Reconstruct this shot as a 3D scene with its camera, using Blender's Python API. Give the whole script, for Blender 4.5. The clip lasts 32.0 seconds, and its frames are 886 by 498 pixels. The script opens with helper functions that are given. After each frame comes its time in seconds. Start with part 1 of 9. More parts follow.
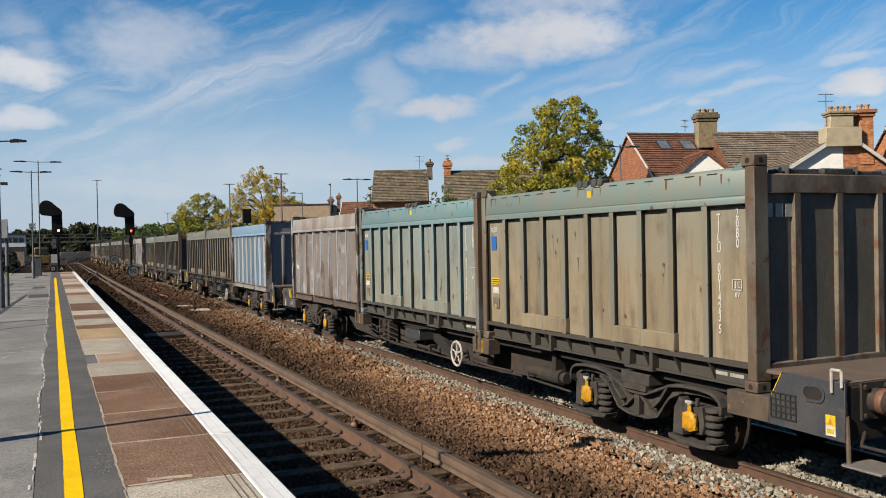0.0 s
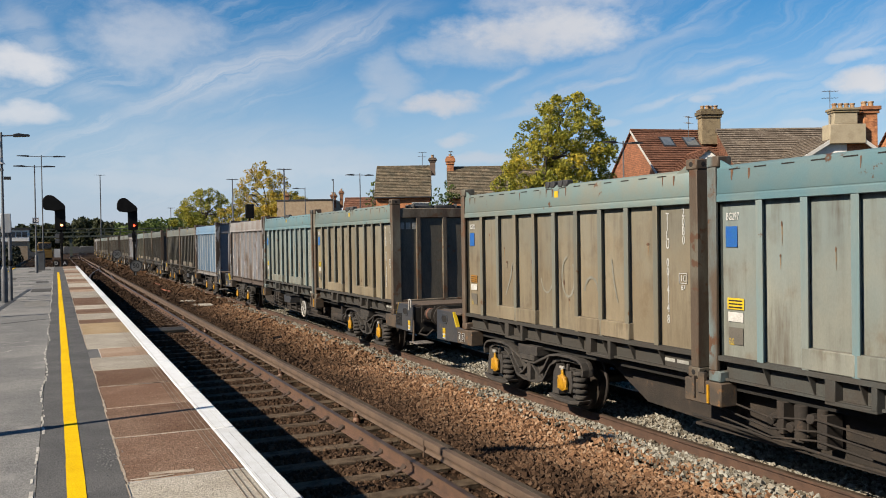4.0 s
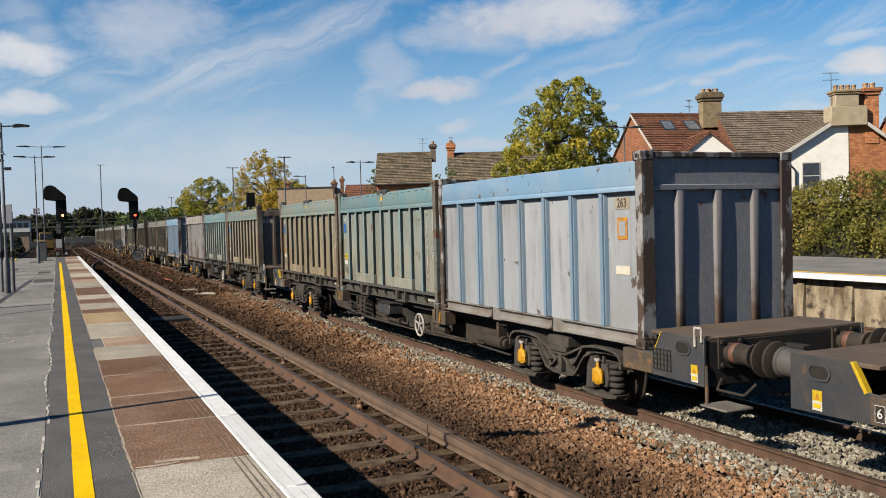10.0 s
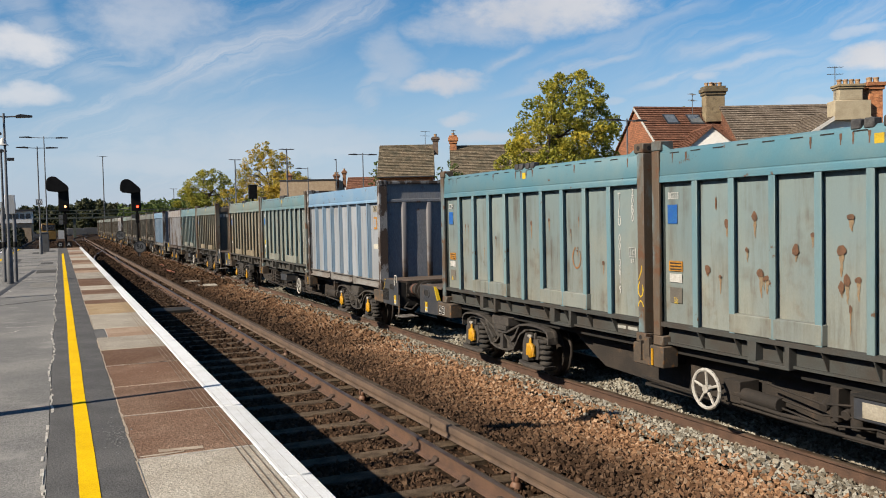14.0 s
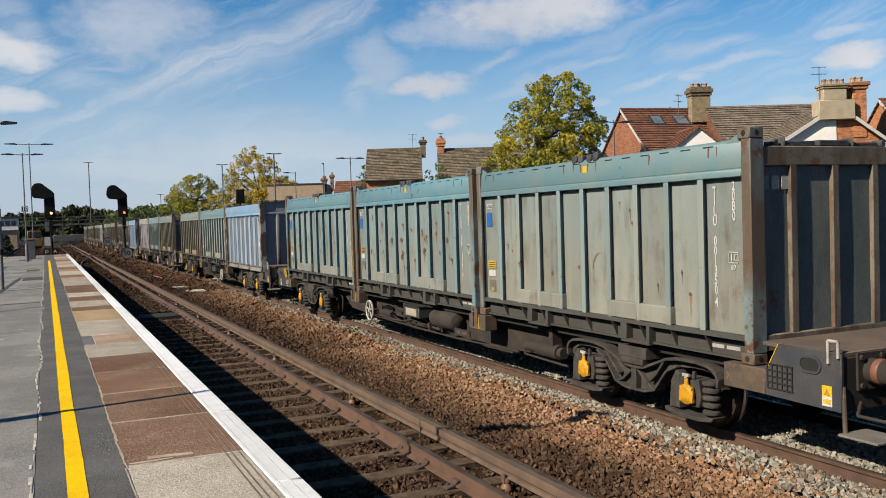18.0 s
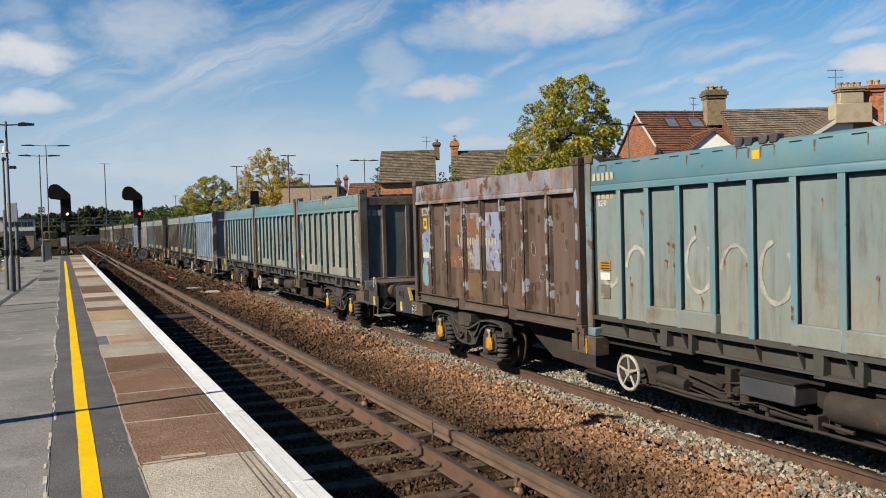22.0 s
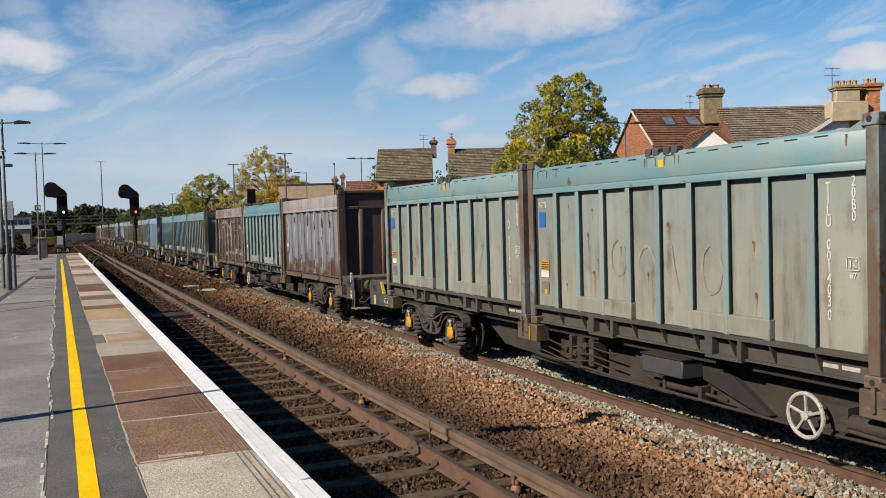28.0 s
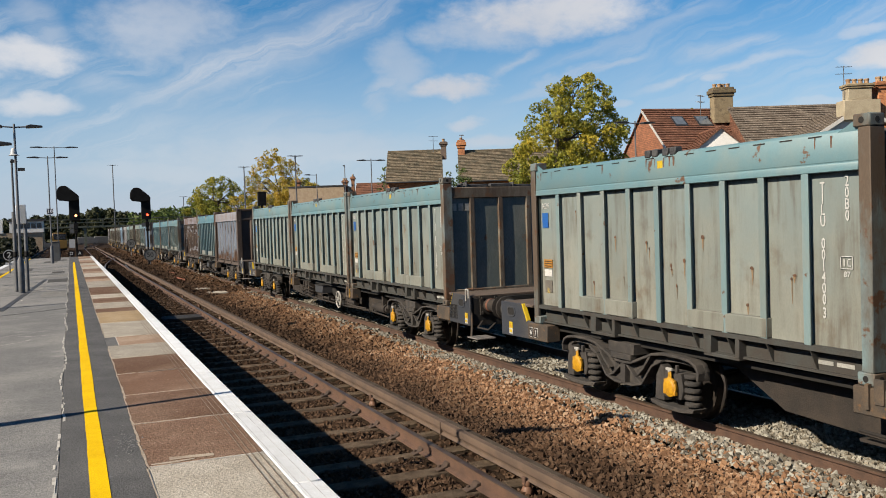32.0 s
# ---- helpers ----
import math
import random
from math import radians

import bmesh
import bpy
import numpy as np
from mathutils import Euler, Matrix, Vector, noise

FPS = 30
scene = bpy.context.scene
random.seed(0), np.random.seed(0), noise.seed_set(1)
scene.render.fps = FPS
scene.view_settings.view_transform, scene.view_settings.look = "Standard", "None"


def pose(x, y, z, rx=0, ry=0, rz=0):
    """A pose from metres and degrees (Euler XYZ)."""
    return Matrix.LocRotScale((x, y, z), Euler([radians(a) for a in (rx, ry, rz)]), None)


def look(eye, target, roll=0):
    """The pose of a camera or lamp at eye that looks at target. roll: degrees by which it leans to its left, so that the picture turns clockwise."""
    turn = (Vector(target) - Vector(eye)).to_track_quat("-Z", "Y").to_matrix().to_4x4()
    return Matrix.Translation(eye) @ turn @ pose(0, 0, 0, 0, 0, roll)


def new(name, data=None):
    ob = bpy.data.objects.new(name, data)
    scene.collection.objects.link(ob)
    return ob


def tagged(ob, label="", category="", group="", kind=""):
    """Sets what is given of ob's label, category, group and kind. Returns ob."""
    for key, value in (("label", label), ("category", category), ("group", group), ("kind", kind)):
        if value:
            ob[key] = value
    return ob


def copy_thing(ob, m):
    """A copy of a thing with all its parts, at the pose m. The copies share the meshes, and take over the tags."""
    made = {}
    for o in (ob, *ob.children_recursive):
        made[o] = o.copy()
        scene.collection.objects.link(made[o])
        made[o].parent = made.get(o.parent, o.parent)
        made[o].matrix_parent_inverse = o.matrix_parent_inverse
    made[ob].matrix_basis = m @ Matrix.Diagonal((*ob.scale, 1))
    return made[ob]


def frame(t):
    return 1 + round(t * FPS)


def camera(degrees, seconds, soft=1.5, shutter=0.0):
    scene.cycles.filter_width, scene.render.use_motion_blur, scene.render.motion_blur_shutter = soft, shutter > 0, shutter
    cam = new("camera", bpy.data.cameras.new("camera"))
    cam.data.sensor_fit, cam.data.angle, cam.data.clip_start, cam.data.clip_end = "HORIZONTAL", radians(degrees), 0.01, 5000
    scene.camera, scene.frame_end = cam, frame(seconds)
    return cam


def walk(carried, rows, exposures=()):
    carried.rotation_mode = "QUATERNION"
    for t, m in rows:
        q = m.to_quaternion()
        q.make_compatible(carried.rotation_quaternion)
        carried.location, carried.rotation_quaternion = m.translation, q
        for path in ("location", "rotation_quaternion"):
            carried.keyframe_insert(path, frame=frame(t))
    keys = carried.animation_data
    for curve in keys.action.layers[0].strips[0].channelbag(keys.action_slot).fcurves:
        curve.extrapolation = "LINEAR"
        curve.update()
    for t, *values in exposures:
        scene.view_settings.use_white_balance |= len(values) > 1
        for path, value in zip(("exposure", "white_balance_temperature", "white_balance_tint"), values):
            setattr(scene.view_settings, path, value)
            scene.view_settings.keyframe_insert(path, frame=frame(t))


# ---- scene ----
cam = camera(54.5, 32.0, soft=0.95)
walk(cam, [
    (0, pose(0.002, -0.008, 2.504, 89.50, 1.13, -24.41)),
    (0.5, pose(0.000, -0.013, 2.506, 89.59, 1.28, -23.63)),
    (1, pose(-0.003, -0.016, 2.512, 89.56, 1.34, -23.67)),
    (1.5, pose(-0.001, -0.019, 2.508, 89.60, 1.26, -23.92)),
    (2, pose(0.004, -0.007, 2.506, 89.63, 1.19, -24.29)),
    (2.5, pose(0.000, -0.009, 2.502, 89.65, 0.96, -24.48)),
    (3, pose(0.003, -0.000, 2.502, 89.58, 0.87, -24.66)),
    (3.5, pose(0.006, -0.007, 2.503, 89.38, 0.91, -24.44)),
    (5.5, pose(0.002, 0.006, 2.497, 88.89, 1.00, -23.98)),
    (6, pose(0.002, -0.006, 2.499, 88.70, 1.15, -23.85)),
    (6.5, pose(0.003, 0.001, 2.494, 88.68, 1.20, -23.71)),
    (7, pose(-0.004, -0.001, 2.491, 88.62, 1.05, -24.00)),
    (7.5, pose(-0.012, -0.003, 2.494, 88.63, 1.04, -23.63)),
    (8, pose(-0.004, -0.012, 2.493, 88.59, 1.36, -22.89)),
    (8.5, pose(-0.004, -0.001, 2.497, 88.58, 1.31, -23.85)),
    (9, pose(-0.007, -0.008, 2.497, 88.52, 1.38, -23.99)),
    (9.5, pose(-0.000, 0.003, 2.491, 88.47, 1.39, -24.17)),
    (10, pose(-0.000, -0.000, 2.498, 88.33, 1.52, -24.16)),
    (10.5, pose(-0.001, -0.001, 2.496, 88.18, 1.49, -24.27)),
    (11, pose(-0.004, -0.012, 2.497, 88.17, 1.40, -24.26)),
    (11.5, pose(-0.011, -0.010, 2.496, 88.18, 1.21, -24.66)),
    (12, pose(-0.016, -0.011, 2.496, 88.16, 1.07, -24.72)),
    (12.5, pose(-0.010, -0.001, 2.492, 88.17, 1.26, -24.79)),
    (13, pose(-0.002, 0.001, 2.493, 88.15, 1.46, -24.39)),
    (13.5, pose(-0.006, -0.005, 2.497, 88.06, 1.35, -24.07)),
    (14, pose(-0.015, 0.004, 2.485, 87.87, 1.25, -24.03)),
    (14.5, pose(-0.023, -0.017, 2.488, 87.83, 1.49, -23.36)),
    (15, pose(-0.012, -0.005, 2.485, 87.88, 1.58, -23.90)),
    (15.5, pose(-0.015, -0.020, 2.488, 87.89, 1.61, -24.35)),
    (17.5, pose(-0.020, -0.014, 2.491, 88.01, 1.92, -24.50)),
    (18, pose(-0.016, -0.008, 2.486, 88.04, 1.83, -24.81)),
    (18.5, pose(-0.023, -0.014, 2.492, 88.11, 1.79, -24.81)),
    (19, pose(-0.020, -0.017, 2.488, 88.12, 1.92, -24.81)),
    (19.5, pose(-0.019, -0.011, 2.487, 88.10, 1.70, -24.14)),
    (20, pose(-0.027, -0.015, 2.491, 88.13, 1.49, -24.21)),
    (20.5, pose(-0.025, -0.017, 2.487, 88.17, 1.53, -24.14)),
    (21, pose(-0.018, -0.004, 2.489, 88.15, 1.57, -24.11)),
    (21.5, pose(-0.013, -0.008, 2.487, 88.21, 1.73, -23.98)),
    (22, pose(-0.013, -0.002, 2.482, 88.23, 1.60, -23.91)),
    (22.5, pose(-0.009, -0.000, 2.488, 88.25, 1.53, -23.70)),
    (23, pose(-0.012, 0.005, 2.491, 88.27, 1.46, -23.99)),
    (23.5, pose(-0.002, 0.009, 2.484, 88.31, 1.58, -24.25)),
    (24, pose(0.000, 0.005, 2.490, 88.15, 1.56, -24.29)),
    (24.5, pose(0.003, 0.006, 2.488, 88.10, 1.72, -24.08)),
    (25, pose(-0.000, -0.011, 2.485, 88.08, 1.96, -23.09)),
    (25.5, pose(-0.003, -0.000, 2.485, 88.08, 1.93, -23.79)),
    (27.5, pose(-0.013, 0.001, 2.488, 88.07, 1.68, -23.61)),
    (28, pose(-0.017, -0.002, 2.489, 88.09, 1.60, -24.12)),
    (28.5, pose(-0.015, -0.004, 2.490, 88.09, 1.61, -24.09)),
    (29, pose(-0.014, -0.001, 2.489, 88.10, 1.74, -23.62)),
    (29.5, pose(-0.002, -0.009, 2.487, 88.11, 2.01, -23.63)),
    (30, pose(-0.002, -0.005, 2.488, 88.12, 2.01, -23.47)),
    (30.5, pose(-0.001, -0.002, 2.485, 88.16, 2.05, -23.08)),
    (31, pose(-0.002, -0.007, 2.490, 88.20, 2.18, -23.17)),
    (31.5, pose(-0.005, -0.016, 2.489, 88.22, 2.05, -23.59)),
    (32, pose(-0.007, -0.004, 2.488, 88.20, 1.91, -23.43)),
])

# ---- light ----
SUN_EL, SUN_AZ = radians(34.7), radians(260)  # azimuth clockwise from +y
sun_dir = Vector((math.sin(SUN_AZ) * math.cos(SUN_EL), math.cos(SUN_AZ) * math.cos(SUN_EL), math.sin(SUN_EL)))
sun = new("sun", bpy.data.lights.new("sun", "SUN"))
sun.data.energy, sun.data.angle, sun.data.color = 5.0, radians(0.55), (1.0, 0.885, 0.715)
sun.matrix_world = look(sun_dir * 50, (0, 0, 0))
scene.view_settings.exposure = 1.10

# where the rear container's rear corner of the wagon that leads the view lies along the track, every half second
RUN = [6.59, 7.93, 9.28, 10.6, 11.91, 13.2, 14.48, 15.72, 16.9, 18.06, 19.21, 20.33, 21.47, 22.59, 23.71, 24.8, 25.91, 27.01, 28.13, 29.24, 30.35, 31.47, 32.61, 33.75, 34.92, 36.11, 37.31, 38.54, 39.8, 41.06, 42.34, 43.59, 44.86, 46.15, 47.47, 48.84, 50.27, 51.77, 53.3, 54.82, 56.39, 58.0, 59.66, 61.37, 63.11, 64.89, 66.68, 68.53, 70.42, 72.35, 74.31, 76.31, 78.32, 80.34, 82.38, 84.4, 86.42, 88.4, 90.39, 92.39, 94.37, 96.35, 98.31, 100.27, 102.25]


def nodes_of(tree):
    """Short hand for building node trees."""
    def add(kind, **values):
        n = tree.nodes.new(kind)
        for key, value in values.items():
            if key in n.inputs:
                n.inputs[key].default_value = value
        return n
    return add, tree.links.new


def make_sky():
    world = bpy.data.worlds.new("sky")
    scene.world = world
    world.use_nodes = True
    tree = world.node_tree
    tree.nodes.clear()
    add, link = nodes_of(tree)
    out = add("ShaderNodeOutputWorld")
    sky = add("ShaderNodeTexSky")
    sky.sky_type, sky.sun_disc = "NISHITA", False
    sky.sun_elevation, sky.sun_rotation = SUN_EL, SUN_AZ
    sky.air_density, sky.dust_density, sky.ozone_density = 1.0, 0.4, 2.2
    blue = add("ShaderNodeBackground", Strength=0.052)
    hue = add("ShaderNodeHueSaturation", Saturation=1.45)
    link(sky.outputs[0], hue.inputs["Color"])
    link(hue.outputs[0], blue.inputs[0])
    white = add("ShaderNodeBackground", Strength=0.40)
    coord = add("ShaderNodeTexCoord")
    sep = add("ShaderNodeSeparateXYZ")
    link(coord.outputs["Generated"], sep.inputs[0])

    def math_node(op, a, b=None, clamp=False):
        n = add("ShaderNodeMath")
        n.operation, n.use_clamp = op, clamp
        for i, v in enumerate((a, b)):
            if v is None:
                continue
            if isinstance(v, (int, float)):
                n.inputs[i].default_value = v
            else:
                link(v, n.inputs[i])
        return n.outputs[0]

    # view angles about the direction in which the wisps lie: east of the track
    ang = math_node("ARCTAN2", sep.outputs[0], sep.outputs[1])
    rise = math_node("ARCSINE", sep.outputs[2])

    def ramp(x, lo, hi):
        n = add("ShaderNodeMapRange")
        n.interpolation_type = "SMOOTHSTEP"
        link(x, n.inputs[0])
        n.inputs[1].default_value, n.inputs[2].default_value = lo, hi
        return n.outputs[0]

    def combine(x, y, z=0.0):
        n = add("ShaderNodeCombineXYZ")
        for i, v in enumerate((x, y, z)):
            if isinstance(v, (int, float)):
                n.inputs[i].default_value = v
            else:
                link(v, n.inputs[i])
        return n.outputs[0]

    def noise_of(vec, scale, detail, rough, distort=0.0):
        n = add("ShaderNodeTexNoise", Scale=scale, Detail=detail, Roughness=rough, Distortion=distort)
        link(vec, n.inputs["Vector"])
        return n.outputs["Fac"]

    # soft warping of the view angles, so that no cloud keeps a plain outline
    raw_a, raw_r = ang, rise
    w1 = noise_of(combine(math_node("MULTIPLY", raw_a, 9.0), math_node("MULTIPLY", raw_r, 16.0), 0.4), 1.0, 5.0, 0.55)
    w2 = noise_of(combine(math_node("MULTIPLY", raw_a, 9.0), math_node("MULTIPLY", raw_r, 16.0), 7.4), 1.0, 5.0, 0.55)
    fine = noise_of(combine(math_node("MULTIPLY", raw_a, 42.0), math_node("MULTIPLY", raw_r, 70.0), 2.4), 1.0, 6.0, 0.6)
    ang = math_node("ADD", raw_a, math_node("MULTIPLY", math_node("SUBTRACT", w1, 0.5), 0.10))
    rise = math_node("ADD", raw_r, math_node("MULTIPLY", math_node("SUBTRACT", w2, 0.5), 0.050))
    veil = noise_of(combine(math_node("MULTIPLY", raw_a, 3.0), math_node("MULTIPLY", raw_r, 5.0), 9.2), 1.0, 4.0, 0.55)
    lean = math_node("ADD", rise, math_node("MULTIPLY", ang, -0.42))
    streak = noise_of(combine(math_node("MULTIPLY", ang, 5.0), math_node("MULTIPLY", lean, 60.0), 3.7), 1.0, 6.0, 0.6, 0.4)
    thin = math_node("MULTIPLY", math_node("MULTIPLY", ramp(streak, 0.38, 0.72), ramp(veil, 0.32, 0.66)), ramp(raw_r, 0.55, 0.30))
    haze = math_node("MULTIPLY", ramp(raw_r, 0.26, 0.0), 0.78)
    total = math_node("MULTIPLY", thin, 0.34)
    # wisps: from one end to the other, half width, density (bearing and height in radians)
    strokes = ((0.078, 0.144, 0.377, 0.253, 0.0200, 0.58), (0.183, 0.184, 0.324, 0.233, 0.0243, 0.42), (0.362, 0.202, 0.326, 0.133, 0.0135, 0.45), (0.459, 0.167, 0.524, 0.190, 0.0055, 0.42), (0.487, 0.143, 0.644, 0.183, 0.0048, 0.45), (0.649, 0.140, 0.820, 0.168, 0.0052, 0.45), (0.690, 0.172, 0.792, 0.186, 0.0092, 0.42), (0.594, 0.178, 0.718, 0.228, 0.0062, 0.30), (-0.045, 0.240, 0.012, 0.181, 0.0187, 0.36), (0.011, 0.157, 0.126, 0.150, 0.0125, 0.30), (0.048, 0.111, 0.320, 0.117, 0.0165, 0.24), (0.523, 0.169, 0.711, 0.222, 0.0085, 0.28))
    for a0, r0, a1, r1, w, d in strokes:
        ln = math.hypot(a1 - a0, r1 - r0)
        ux, uy = (a1 - a0) / ln, (r1 - r0) / ln
        along_ = math_node("ADD", math_node("MULTIPLY", math_node("SUBTRACT", ang, a0), ux / ln), math_node("MULTIPLY", math_node("SUBTRACT", rise, r0), uy / ln))
        across = math_node("ADD", math_node("MULTIPLY", math_node("SUBTRACT", ang, a0), -uy / w), math_node("MULTIPLY", math_node("SUBTRACT", rise, r0), ux / w))
        soft = ramp(math_node("ABSOLUTE", across), 1.7, 0.1)
        ends = math_node("MULTIPLY", ramp(along_, -0.25, 0.25), ramp(along_, 1.25, 0.75))
        body = math_node("MULTIPLY", math_node("MULTIPLY", soft, ends), math_node("MULTIPLY", ramp(streak, 0.18, 0.62), d))
        total = math_node("MAXIMUM", total, body)
    # heaps: bearing, height, half width, half height, density
    heaps = ((0.532, 0.228, 0.112, 0.0290, 0.92), (0.473, 0.213, 0.083, 0.0210, 0.60), (0.416, 0.157, 0.046, 0.0122, 0.92), (0.441, 0.119, 0.022, 0.0072, 0.62), (-0.037, 0.184, 0.058, 0.0205, 0.78), (-0.036, 0.136, 0.040, 0.0120, 0.66), (0.106, 0.222, 0.085, 0.0394, 0.50), (0.873, 0.155, 0.033, 0.0115, 0.92), (0.863, 0.181, 0.041, 0.0070, 0.50), (0.728, 0.145, 0.018, 0.0056, 0.55), (0.229, 0.087, 0.171, 0.0263, 0.34), (0.456, 0.094, 0.041, 0.0085, 0.55), (0.105, 0.067, 0.112, 0.0145, 0.30), (0.318, 0.072, 0.092, 0.0105, 0.36), (0.361, 0.183, 0.032, 0.0328, 0.42), (0.559, 0.277, 0.103, 0.0340, 0.65), (0.621, 0.126, 0.020, 0.0056, 0.38), (0.828, 0.110, 0.046, 0.0050, 0.35))
    rag = math_node("MULTIPLY", math_node("SUBTRACT", fine, 0.5), 1.5)
    for a, r, w, h, d in heaps:
        da = math_node("DIVIDE", math_node("SUBTRACT", ang, a), w)
        dr = math_node("DIVIDE", math_node("SUBTRACT", rise, r), h)
        q = math_node("ADD", math_node("MULTIPLY", da, da), math_node("MULTIPLY", dr, dr))
        q = math_node("ADD", q, rag)
        total = math_node("MAXIMUM", total, math_node("MULTIPLY", ramp(q, 1.7, -0.1), d))
    # the underside of the heaps is greyer
    tone = add("ShaderNodeMixRGB")
    link(ramp(veil, 0.35, 0.7), tone.inputs[0])
    tone.inputs[1].default_value, tone.inputs[2].default_value = (0.70, 0.72, 0.78, 1), (0.98, 0.95, 0.94, 1)
    link(tone.outputs[0], white.inputs[0])
    mix = add("ShaderNodeMixShader")
    link(total, mix.inputs[0])
    low = add("ShaderNodeBackground", Color=(0.200, 0.248, 0.337, 1), Strength=1.0)
    mist = add("ShaderNodeMixShader")
    link(haze, mist.inputs[0])
    link(blue.outputs[0], mist.inputs[1])
    link(low.outputs[0], mist.inputs[2])
    link(mist.outputs[0], mix.inputs[1])
    link(white.outputs[0], mix.inputs[2])
    link(mix.outputs[0], out.inputs[0])


make_sky()

# ---- materials ----
MATS = {}
TONE = 0.49      # scales paint and stone colours down, so shade stays deep at the raised exposure


def surf(name, col, col2=None, scale=3.0, lo=0.42, hi=0.62, rough=0.7, metal=0.0, bump=0.15, fine=60.0, third=None, third_lo=0.58, third_hi=0.64,
         third_scale=6.0, streak=1.0, rand=0.06, spec=0.4, fine_mix=0.25, glow=0.0, drip=None, fade=None, bleed=None, courses=None):
    """A weathered surface: two colours mixed by coarse noise, grain at a fine scale, and spots of a third colour. streak: stretch along z."""
    if name in MATS:
        return MATS[name]
    if not glow:
        col, col2, third = (c and tuple(v * TONE for v in c) for c in (col, col2, third))
    m = bpy.data.materials.new(name)
    MATS[name] = m
    m.use_nodes = True
    tree = m.node_tree
    tree.nodes.clear()
    add, link = nodes_of(tree)
    out, bsdf = add("ShaderNodeOutputMaterial"), add("ShaderNodeBsdfPrincipled", Roughness=rough, Metallic=metal)
    bsdf.inputs["Specular IOR Level"].default_value = spec
    link(bsdf.outputs[0], out.inputs[0])
    coord, info = add("ShaderNodeTexCoord"), add("ShaderNodeObjectInfo")
    shift = add("ShaderNodeVectorMath")
    shift.operation = "ADD"
    big = add("ShaderNodeMath")
    big.operation = "MULTIPLY"
    big.inputs[1].default_value = 37.0
    link(info.outputs["Random"], big.inputs[0])
    link(coord.outputs["Object"], shift.inputs[0])
    link(big.outputs[0], shift.inputs[1])
    mapping = add("ShaderNodeMapping")
    mapping.inputs["Scale"].default_value = (1, 1, 1.0 / streak)
    link(shift.outputs[0], mapping.inputs[0])

    def noise_fac(sc, detail, lo_, hi_, vec=None):
        n = add("ShaderNodeTexNoise", Scale=sc, Detail=detail, Roughness=0.62)
        link(vec or mapping.outputs[0], n.inputs["Vector"])
        r = add("ShaderNodeMapRange")
        r.inputs[1].default_value, r.inputs[2].default_value = lo_, hi_
        link(n.outputs["Fac"], r.inputs[0])
        return r.outputs[0], n.outputs["Fac"]

    def mix(fac, a, b):
        n = add("ShaderNodeMixRGB")
        if isinstance(fac, float):
            n.inputs[0].default_value = fac
        else:
            link(fac, n.inputs[0])
        for i, v in ((1, a), (2, b)):
            if isinstance(v, tuple):
                n.inputs[i].default_value = (*v, 1)
            else:
                link(v, n.inputs[i])
        return n.outputs[0]

    col2 = col2 or tuple(c * 0.8 for c in col)
    f1, _ = noise_fac(scale, 6.0, lo, hi)
    shade = mix(f1, col, col2)
    f2, raw = noise_fac(fine, 3.0, 0.3, 0.7)
    grain = add("ShaderNodeMixRGB")
    grain.blend_type = "MULTIPLY"
    grain.inputs[0].default_value = fine_mix * 2
    link(shade, grain.inputs[1])
    lum = add("ShaderNodeMapRange")
    lum.inputs[3].default_value, lum.inputs[4].default_value = 0.55, 1.25
    link(f2, lum.inputs[0])
    gcol = add("ShaderNodeCombineColor")
    for i in range(3):
        link(lum.outputs[0], gcol.inputs[i])
    link(gcol.outputs[0], grain.inputs[2])
    shade = grain.outputs[0]
    if courses:
        # bricks or tiles laid in courses on upright walls and slopes: length, height, joint colour, how much they differ
        bl, bh, joint, vary = courses
        sep = add("ShaderNodeSeparateXYZ")
        link(coord.outputs["Object"], sep.inputs[0])
        run_ = add("ShaderNodeMath")
        run_.operation = "ADD"
        link(sep.outputs[0], run_.inputs[0])
        link(sep.outputs[1], run_.inputs[1])
        flat_ = add("ShaderNodeCombineXYZ")
        link(run_.outputs[0], flat_.inputs[0])
        link(sep.outputs[2], flat_.inputs[1])
        bt = add("ShaderNodeTexBrick", Scale=1.0)
        bt.inputs["Brick Width"].default_value, bt.inputs["Row Height"].default_value, bt.inputs["Mortar Size"].default_value = bl, bh, bh * 0.09
        bt.inputs["Color1"].default_value, bt.inputs["Color2"].default_value = (1 - vary, 1 - vary, 1 - vary, 1), (1 + vary, 1 + vary, 1 + vary, 1)
        bt.inputs["Mortar"].default_value = (joint, joint, joint, 1)
        link(flat_.outputs[0], bt.inputs["Vector"])
        laid = add("ShaderNodeMixRGB")
        laid.blend_type = "MULTIPLY"
        laid.inputs[0].default_value = 1.0
        link(shade, laid.inputs[1])
        link(bt.outputs["Color"], laid.inputs[2])
        shade = laid.outputs[0]
    if third:
        f3, _ = noise_fac(third_scale, 8.0, third_lo, third_hi, shift.outputs[0])
        shade = mix(f3, shade, third)
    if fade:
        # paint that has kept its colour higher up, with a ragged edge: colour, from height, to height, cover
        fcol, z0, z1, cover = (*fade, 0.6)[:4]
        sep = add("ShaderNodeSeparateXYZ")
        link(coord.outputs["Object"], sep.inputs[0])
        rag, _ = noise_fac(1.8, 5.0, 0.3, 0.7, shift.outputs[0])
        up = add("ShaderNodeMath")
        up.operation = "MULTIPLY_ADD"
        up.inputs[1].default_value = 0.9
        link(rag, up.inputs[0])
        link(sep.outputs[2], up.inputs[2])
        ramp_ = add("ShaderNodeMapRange")
